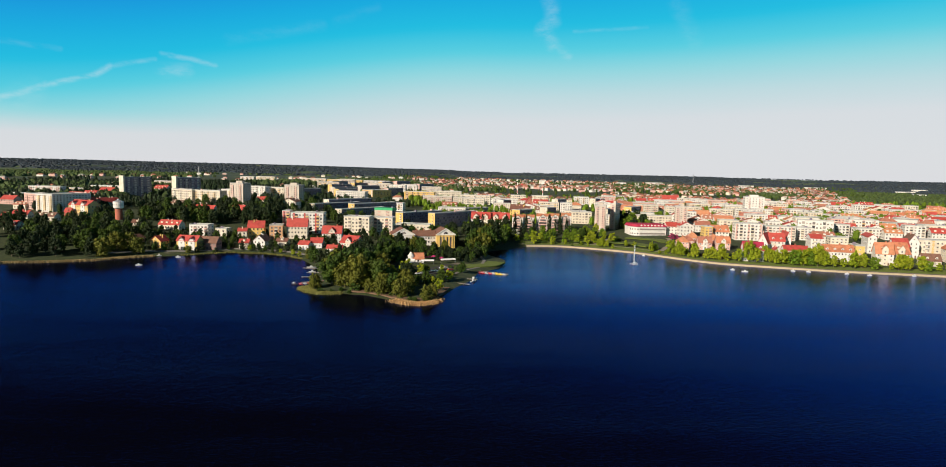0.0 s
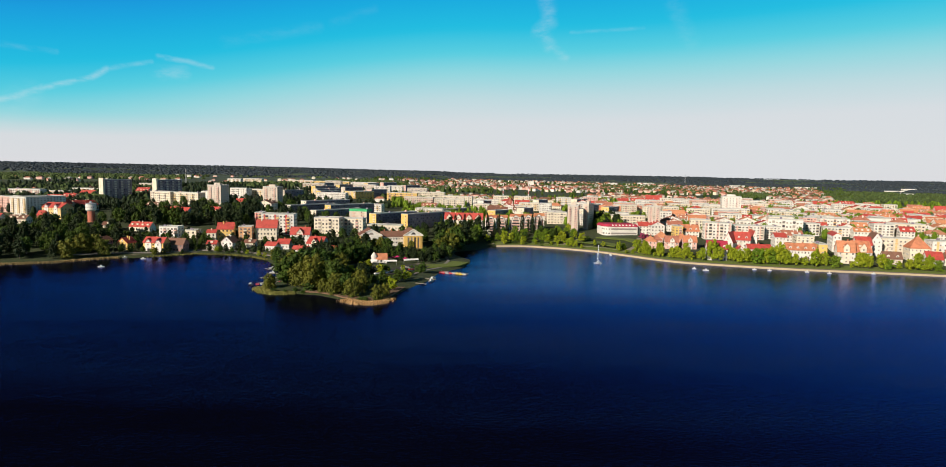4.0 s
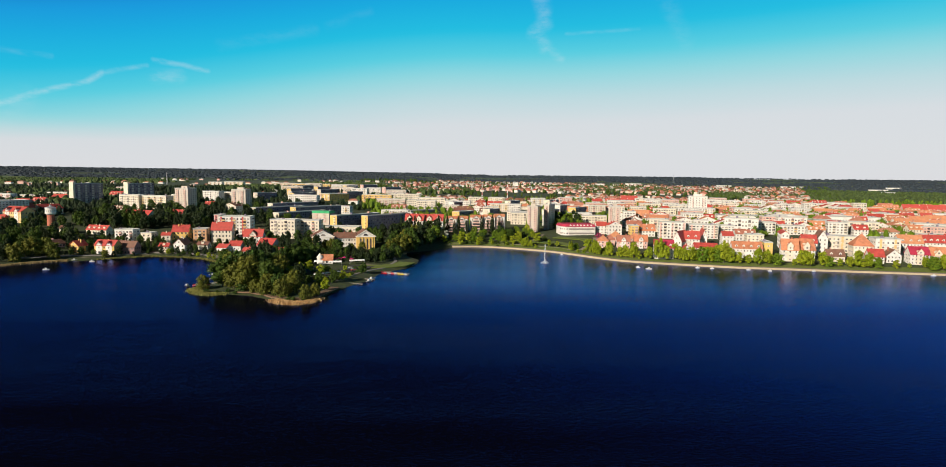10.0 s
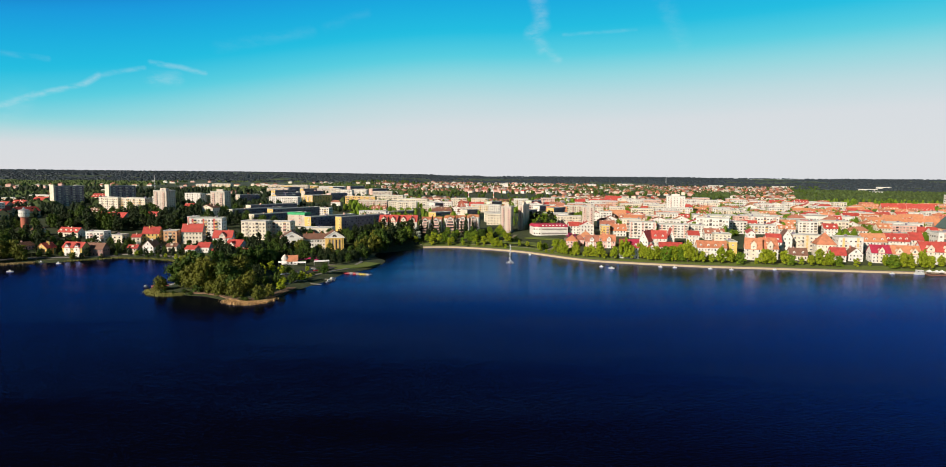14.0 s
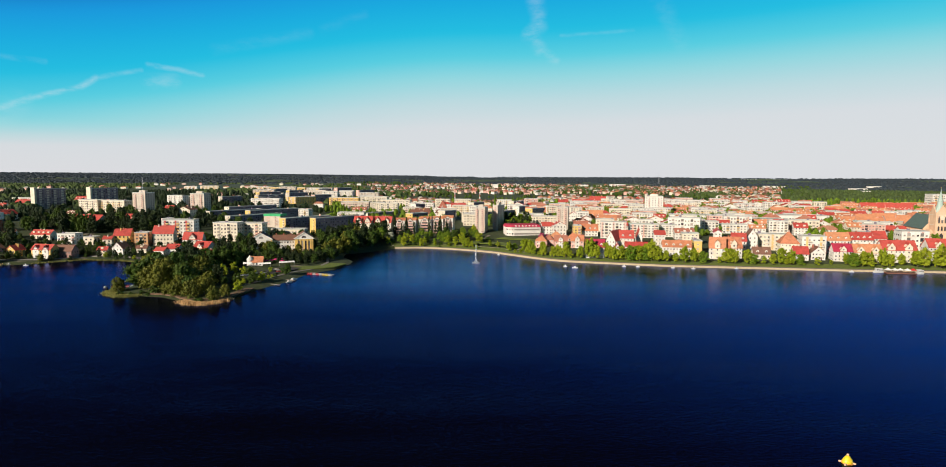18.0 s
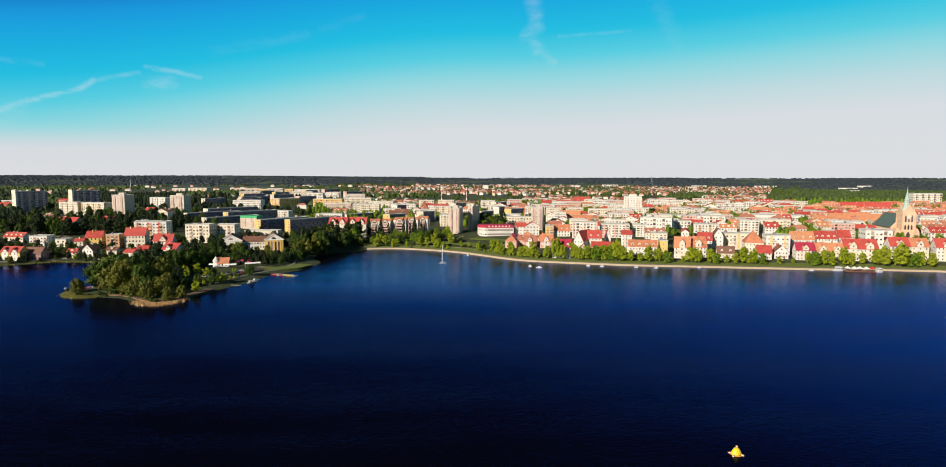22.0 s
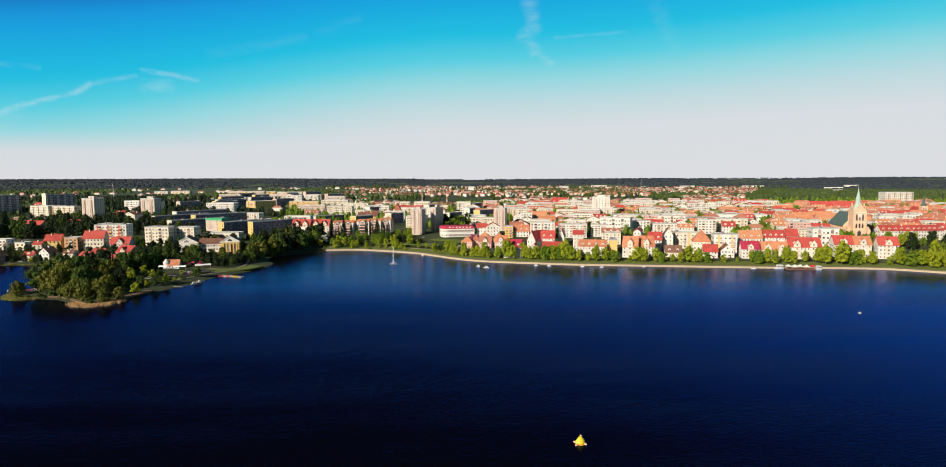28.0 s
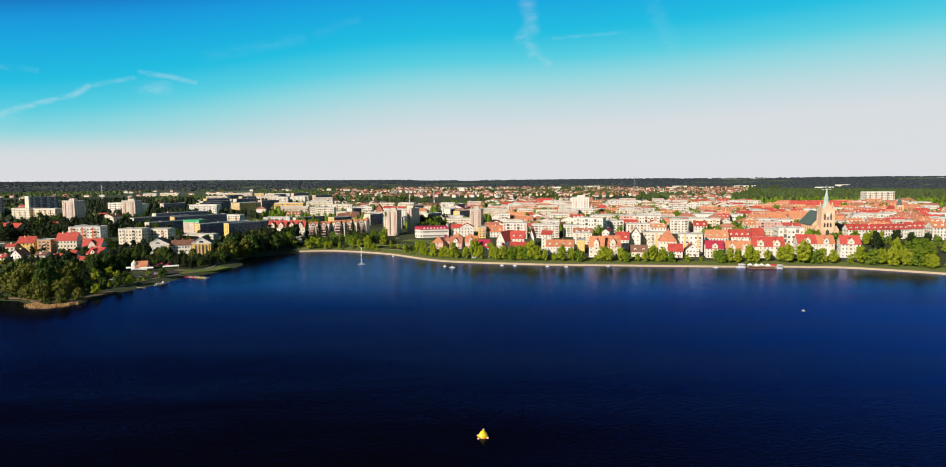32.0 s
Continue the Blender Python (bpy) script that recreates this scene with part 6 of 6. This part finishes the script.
# western shore and hill
grove(["alder", "alder", "alder", "oak"], [(-312, 420), (-262, 440), (-272, 500), (-330, 480)], 30, 6.2, 21, (0.55, 0.85), 2)
grove(["alder", "alder", "oak"], [(-330, 480), (-250, 500), (-285, 550), (-430, 545)], 60, 6.0, 29, (0.45, 0.8), 2, "hill_trees")
grove(["alder", "oak"], [(-480, 400), (-330, 420), (-340, 540), (-520, 540)], 60, 6, 30, (0.42, 0.75), 2, "hill_trees")
grove(["willow"], [(-262, 440), (-240, 460), (-250, 475), (-275, 450)], 4, 7, 22, (0.8, 1.0), 2)
grove(["oak", "alder"], [(-262, 470), (-120, 492), (-118, 560), (-290, 556)], 130, 4.4, 23, (0.20, 0.44), 2, "hill_trees")
row(["willow", "sapling", "bush"], SHORE[8:14], 4.0, 10, 24, (0.4, 0.65), 0.4)
grove(["alder", "alder", "oak"], [(-325, 590), (-190, 590), (-210, 720), (-330, 690)], 75, 7.5, 25, (0.6, 0.95), 3, "hill_trees")
grove(["alder", "oak"], [(-200, 600), (-90, 600), (-100, 690), (-210, 700)], 24, 9, 26, (0.5, 0.8), 3, "hill_trees")
grove(["oak"], [(-360, 700), (-160, 720), (-160, 860), (-360, 860)], 36, 10, 27, (0.5, 0.8), 4, "hill_trees")
grove(["alder", "oak"], [(-430, 560), (-330, 560), (-335, 615), (-430, 610)], 26, 7, 52, (0.35, 0.6), 3, "hill_trees")
grove(["alder", "oak"], [(-12, 462), (0, 458), (6, 490), (-10, 486)], 8, 5.5, 53, (0.4, 0.6), 2.5, "neck_trees")
grove(["oak", "alder"], [(-62, 452), (-44, 462), (-6, 478), (-50, 492)], 14, 5, 54, (0.28, 0.42), 3, "neck_trees")
grove(["alder", "oak"], [(2, 486), (16, 484), (10, 508), (-2, 508)], 6, 4.5, 55, (0.4, 0.6), 2, "neck_trees")
# bay park
row(["poplar"], [(-2, 636), (30, 640), (100, 650)], -4, 7, 31, (0.62, 0.9), 0.1)
grove(["maple", "oak", "maple", "alder"], [(20, 592), (120, 588), (118, 640), (24, 630)], 26, 6.5, 32, (0.4, 0.65), 3)
grove(["bush", "sapling"], [(40, 580), (130, 566), (150, 600), (40, 600)], 24, 4, 33, (0.7, 1.2), 2)
grove(["maple", "lime"], [(112, 610), (130, 605), (128, 638), (112, 640)], 6, 6, 34, (0.45, 0.6), 2)
grove(["alder", "maple"], [(160, 655), (178, 645), (200, 720), (160, 730)], 20, 6, 35, (0.7, 1.0), 2, "neck_trees")
tree("cherry", 190, 602, 1.0), tree("blossom", 42, 606, 1.1), tree("cherry", 195, 604, 0.8)
# promenade
row(["lime", "sapling", "lime"], SHORE[40:43], 9.0, 6.0, 41, (0.55, 0.8), 0.05)
row(["sapling", "lime"], SHORE[37:41], 8.0, 9.0, 49, (0.4, 0.6), 0.35)
row(["sapling", "lime", "maple"], SHORE[38:42], 18.0, 8.0, 42, (0.45, 0.7), 0.5)
row(["lime", "lime", "maple", "sapling", "lime", "lime"], SHORE[42:53], 10.5, 6.0, 43, (0.62, 1.0), 0.14)
row(["lime", "sapling"], SHORE[42:53], 16.0, 7.5, 44, (0.55, 0.85), 0.3)
# park beside the church
grove(["sapling", "bush", "lime"], [(522, 425), (556, 405), (560, 452), (530, 462)], 9, 6.0, 45, (0.6, 0.9), 2)
grove(["maple", "lime", "maple"], [(556, 405), (620, 350), (690, 430), (560, 470)], 26, 7.5, 46, (0.65, 1.0), 2)
grove(["maple", "alder"], [(545, 480), (640, 470), (650, 510), (560, 515)], 14, 8, 47, (0.5, 0.8), 3, "church_trees")
grove(["maple", "lime"], [(510, 500), (590, 500), (590, 545), (520, 545)], 12, 8, 48, (0.55, 0.8), 3, "church_trees")
tree("beech", 610, 478, 0.9), tree("beech", 587, 495, 0.5)
plant_thickets({"neck_trees": "dark trees on the neck of the peninsula and the bay", "hill_trees": "dense dark trees on the western hill", "church_trees": "green trees round the church"})


# ---- the town behind ----
def spread(corners, rowgap, step, yaw, seed, make, skip=0.2, reach=9.0):
    """Fills a patch of town in rows, where nothing stands yet."""
    rr = random.Random(seed)
    a, b, c, d = (Vector(p) for p in corners)
    n = max(1, int(((d - a).length + (c - b).length) / 2 / rowgap))
    for j in range(n):
        p, q = a.lerp(d, (j + 0.5) / n), b.lerp(c, (j + 0.5) / n)
        ln, s = (q - p).length, rr.uniform(0, step)
        while s < ln:
            o = p.lerp(q, s / ln) + Vector((rr.uniform(-4, 4), rr.uniform(-rowgap, rowgap) * 0.25))
            w = step * rr.uniform(0.55, 0.92)
            if rr.random() > skip and clear(o.x, o.y + 6, reach) and clear(o.x - w * 0.35, o.y + 6, reach * 0.6) and clear(o.x + w * 0.35, o.y + 6, reach * 0.6):
                made = make(o.x, o.y, w, yaw + rr.uniform(-6, 6), rr)
                if made:
                    FOOT.append((o.x, o.y + 6, radians(yaw), w / 2, 7))
            s += step


def centre_lot(x, y, w, yaw, rr):
    if rr.random() < 0.44:
        h = rr.choice((9, 10.5, 12, 13, 14))
        return block(x, y, w * rr.uniform(1.0, 1.35), rr.uniform(10, 13), h, yaw, rr.choice(("white", "white", "cream", "white", "rose")), round(h / 3), balconies=False)
    return house(x, y, w, rr.uniform(9, 12), rr.uniform(6, 9.5), yaw, rr.uniform(3, 4.6), rr.choice(("white", "white", "cream", "white")), rr.choice(("red", "orange", "brick", "brick", "red")), rr.choice(("side", "side", "hip", "front")))


def old_town_lot(x, y, w, yaw, rr):
    if rr.random() < 0.36:
        return block(x, y, w, 12, rr.choice((8, 10, 11)), yaw, rr.choice(("white", "white", "cream")), 3, balconies=False)
    return house(x, y, w * rr.uniform(0.9, 1.3), rr.uniform(8, 10.5), rr.uniform(6, 9), yaw + rr.choice((0, 0, 12, -14)), rr.uniform(3, 4.6), rr.choice(("rose", "white", "cream")), rr.choice(("orange", "orange", "brick", "red")), rr.choice(("side", "side", "side", "hip")))


def estate_lot(x, y, w, yaw, rr):
    if rr.random() < 0.5:
        return longblock(x, y, 10.5, w * 1.1, rr.choice((13, 14, 15)), -36, rr.choice(("yellow", "cream", "concrete", "concrete", "rose")), 5)
    return block(x, y, w, 12, rr.choice((11, 14, 14, 16)), yaw, rr.choice(("white", "concrete", "cream", "concrete")), 5, balconies=False)


def bay_lot(x, y, w, yaw, rr):
    k = rr.random()
    if k < 0.35:
        return house(x, y, w * 0.8, rr.uniform(10, 13), rr.uniform(7, 11), yaw, rr.uniform(3, 4.6), rr.choice(("white", "cream", "white")), rr.choice(("red", "brick", "orange", "brown")), rr.choice(("side", "side", "front", "hip")))
    if k < 0.8:
        return block(x, y, w, 12, rr.choice((11, 13, 14)), yaw, rr.choice(("white", "white", "cream", "cream")), 4, balconies=False)
    return longblock(x, y, 10.5, w, 13, -36, rr.choice(("cream", "yellow", "white")), 4)


for hx, hy, hw, hd, hh in ((452, 700, 60, 26, 9), (395, 762, 52, 24, 9), (520, 745, 64, 24, 10)):
    block(hx, hy, hw, hd, hh, -14, "white", 2, "market_hall", "long low white hall with a pale flat roof", False)
    FOOT.append((hx + 3, hy + hd / 2, radians(-14), hw / 2, hd / 2))
spread([(225, 640), (520, 585), (560, 780), (250, 800)], 28, 22, -11, 61, centre_lot, 0.10, 3.5)
spread([(520, 600), (800, 560), (900, 860), (560, 900)], 23, 22, -10, 66, old_town_lot, 0.10, 3.5)
spread([(240, 800), (600, 790), (760, 1150), (220, 1150)], 42, 28, -9, 62, centre_lot, 0.14, 5.0)
spread([(600, 880), (900, 860), (1000, 1050), (720, 1080)], 36, 28, -9, 67, old_town_lot, 0.2, 5.0)
spread([(-40, 700), (225, 690), (220, 1100), (-20, 1100)], 48, 36, -6, 63, bay_lot, 0.2, 8.0)
spread([(-250, 880), (-30, 860), (-40, 1450), (-330, 1450)], 70, 52, -7, 64, estate_lot, 0.3, 12.0)


def small_house(x, y, yaw, rr):
    """A far house: walls and a hipped or gabled roof."""
    w, d, h, rise = rr.uniform(8, 13), rr.uniform(7, 10), rr.uniform(3.5, 7), rr.uniform(3, 5)
    wall, cover = rr.choice(("white", "white", "cream", "rose")), rr.choice(("red", "orange", "brick", "brick", "brown"))
    ob = thing("suburban_house", x, y, yaw, "%s suburban house with a %s roof" % (SAY[wall], RSAY[cover]), "house", "suburban houses")
    wide_walls(ob, w, d, h, wall)
    roof_hip(ob, w, d, h, rise, cover)
    return ob


def suburb():
    rr = random.Random(71)
    walls, roofs = Geo(), Geo()
    n = 0
    for _ in range(2600):
        y = 1130 + 1650 * rr.random() ** 1.15
        x = rr.uniform(90 - 0.13 * y, 120 + 0.50 * y)
        if noise.noise(Vector((x / 260, y / 420, 3))) < -0.12 or not clear(x, y, 4):
            continue
        if n < 110:
            small_house(x, y, rr.choice((-8, 30, 82, -50)) + rr.uniform(-8, 8), rr)
        else:
            w, d, h, r = rr.uniform(4, 7.5), rr.uniform(3.8, 5.5), rr.uniform(3.5, 7.5), rr.uniform(2.2, 3.8)
            a, z = rr.uniform(0, 6.3), lies(x, y)
            c, s = math.cos(a), math.sin(a)
            q = [(x + c * u - s * t, y + s * u + c * t) for u, t in ((-w, -d), (w, -d), (w, d), (-w, d))]
            i = rr.randrange(3)
            walls.solid([(*p, z - 2) for p in q] + [(*p, z + h) for p in q], [(0, 1, 5, 4), (1, 2, 6, 5), (2, 3, 7, 6), (3, 0, 4, 7)], i)
            e = [(x + (px - x) * 1.08, y + (py - y) * 1.08, z + h) for px, py in q]
            top = [(x - c * w * 0.5, y - s * w * 0.5, z + h + r), (x + c * w * 0.5, y + s * w * 0.5, z + h + r)]
            roofs.solid(e + top, [(0, 1, 5, 4), (1, 2, 5), (2, 3, 4, 5), (3, 0, 4)], rr.randrange(3))
        n += 1
    for _ in range(420):
        x, y = rr.uniform(-1150, 60), rr.uniform(1000, 2300)
        if noise.noise(Vector((x / 200, y / 300, 5))) < 0.05 or not clear(x, y, 6):
            continue
        w, d, h, r, z = rr.uniform(4, 8), rr.uniform(3.8, 5.5), rr.uniform(3.2, 6), rr.uniform(2, 3.2), lies(x, y)
        i = rr.randrange(3)
        walls.box(x - w, x + w, y - d, y + d, z - 2, z + h, i)
        roofs.solid([(x - w - 0.4, y - d - 0.4, z + h), (x + w + 0.4, y - d - 0.4, z + h), (x + w + 0.4, y + d + 0.4, z + h), (x - w - 0.4, y + d + 0.4, z + h), (x - w * 0.5, y, z + h + r), (x + w * 0.5, y, z + h + r)],
                    [(0, 1, 5, 4), (1, 2, 5), (2, 3, 4, 5), (3, 0, 4)], rr.randrange(3))
    ob = tagged(new("far_houses", walls.mesh("far_houses", [plaster("white"), plaster("cream"), plaster("rose")])), "dense far suburb of pale houses with red roofs", "houses", kind="stuff")
    tagged(part("roofs", roofs, [tiles("brick"), tiles("brown"), tiles("tar")], ob), kind="stuff")


suburb()
for hx, hy, hw, hh in ((214, 1984, 17, 19), (1420, 2650, 90, 7), (1180, 2760, 60, 7), (1560, 2300, 60, 7), (820, 2900, 70, 7), (1050, 2500, 40, 8), (1750, 2500, 50, 8), (620, 2700, 50, 7), (1330, 1900, 36, 8)):
    ob = thing("far_hall", hx, hy, -6, "long white hall on the edge of town", "hall", "far halls")
    wide_walls(ob, hw, 18, hh, "white")
    g = Geo()
    g.box(-hw / 2 - 0.4, hw / 2 + 0.4, -0.4, 18.4, hh, hh + 0.6)
    part("roof", g, [plain("grey sheet", (0.4, 0.4, 0.42))], ob)


def tuft(g, rr, x, y, z, tall, wide, leaves):
    """A rough crown for trees too far to pick apart."""
    n = 6 if leaves > 8 else 5
    prof = ((0.25, 0.10), (0.95, 0.35), (0.85, 0.68), (0.3, 0.97)) if leaves > 8 else ((0.95, 0.12), (0.85, 0.62), (0.25, 1.0))
    lean = [rr.uniform(0.75, 1.25) for _ in range(n)]
    i = len(g.v)
    t0, core = rr.uniform(0, 1), 0.74 if leaves > 8 else 1.0
    for r, f in prof:
        g.v += [(x + wide * core * r * lean[a] * math.cos(math.tau * a / n + t0), y + wide * core * r * lean[a] * math.sin(math.tau * a / n + t0), z + tall * f * (0.92 + 0.16 * lean[(a + 2) % n] - 0.08)) for a in range(n)]
    for j in range(len(prof) - 1):
        for a in range(n):
            g.f.append((i + j * n + a, i + j * n + (a + 1) % n, i + (j + 1) * n + (a + 1) % n, i + (j + 1) * n + a))
            g.m.append(0)
    g.f.append(tuple(i + (len(prof) - 1) * n + a for a in range(n)))
    g.m.append(0)
    for _ in range(leaves):
        th, u, k = rr.uniform(0, 6.3), rr.uniform(0.12, 1.02), rr.uniform(0.6, 1.35)
        r = wide * (1.02 - 0.75 * abs(u - 0.42)) * rr.uniform(0.75, 1.2)
        c = (x + r * math.cos(th), y + r * math.sin(th), z + tall * u)
        g.face([(c[0] + rr.uniform(-k, k), c[1] + rr.uniform(-k, k), c[2] + rr.uniform(-k, k)) for _ in range(3)])


def town_trees():
    rr = random.Random(81)
    for name, area, n, mat, label in (("town_trees", ((-40, 690), (150, 700), (1000, 640), (1250, 1250), (-160, 1250)), 1500, "fresh", "fresh green trees between the town's roofs"),
                                      ("courtyard_trees", ((240, 640), (500, 560), (900, 560), (1000, 1100), (200, 1100)), 1200, "fresh", "green trees in the town's courtyards"),
                                      ("estate_trees", ((-700, 640), (-160, 620), (-60, 1000), (-160, 1500), (-900, 1400)), 2000, "dark", "dark green trees between the blocks of flats"),
                                      ("suburb_trees", ((-200, 1150), (750, 1150), (1600, 2700), (-350, 2700), (-300, 1700)), 1500, "green", "trees among the far suburb")):
        g = Geo()
        xs, ys = [p[0] for p in area], [p[1] for p in area]
        k = 0
        for _ in range(n * 5):
            if k >= n:
                break
            x, y = rr.uniform(min(xs), max(xs)), rr.uniform(min(ys), max(ys))
            ins = False
            for (ax, ay), (bx, by) in zip(area, area[1:] + area[:1]):
                if (ay > y) != (by > y) and x < ax + (y - ay) / (by - ay) * (bx - ax):
                    ins = not ins
            if not ins or noise.noise(Vector((x / 90, y / 90, 7))) < -0.05 or not clear(x, y, 1.0) or any((x - u) ** 2 + (y - w) ** 2 < 30 for u, w in STOOD):
                continue
            tuft(g, rr, x, y, lies(x, y) - 0.5, rr.uniform(6, 12), rr.uniform(2.8, 5.0), 52 if y < 820 else (26 if y < 1100 else 10))
            k += 1
        tagged(new(name, g.mesh(name, [LEAF[mat]])), label, "trees", kind="stuff")


town_trees()


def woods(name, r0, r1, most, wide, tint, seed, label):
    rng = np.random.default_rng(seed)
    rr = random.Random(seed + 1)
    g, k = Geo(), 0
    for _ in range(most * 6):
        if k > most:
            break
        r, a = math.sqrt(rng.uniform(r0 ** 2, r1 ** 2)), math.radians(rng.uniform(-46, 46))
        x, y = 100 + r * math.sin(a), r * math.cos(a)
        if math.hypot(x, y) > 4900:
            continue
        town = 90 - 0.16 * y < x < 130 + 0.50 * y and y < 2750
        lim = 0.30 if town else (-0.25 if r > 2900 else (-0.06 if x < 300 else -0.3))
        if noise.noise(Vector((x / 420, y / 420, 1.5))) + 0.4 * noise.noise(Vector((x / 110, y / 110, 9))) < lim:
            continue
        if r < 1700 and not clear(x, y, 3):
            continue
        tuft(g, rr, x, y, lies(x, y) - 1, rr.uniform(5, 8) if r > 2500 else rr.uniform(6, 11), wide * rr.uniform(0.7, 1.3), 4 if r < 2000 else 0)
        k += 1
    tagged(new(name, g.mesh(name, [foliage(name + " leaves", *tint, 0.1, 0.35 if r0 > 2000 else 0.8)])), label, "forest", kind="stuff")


# far_woods: distance haze is mixed into the leaf colour as blue
woods("far_woods", 2500.0, 4880.0, 13000, 10.0, ((0.037, 0.049, 0.062), (0.047, 0.058, 0.062)), 91, "dark forest tinted haze-blue, reaching to the horizon")
woods("near_woods", 1000.0, 2600.0, 7500, 6.5, ((0.056, 0.086, 0.024), (0.092, 0.114, 0.030)), 93, "mid-green woods at the edge of town")
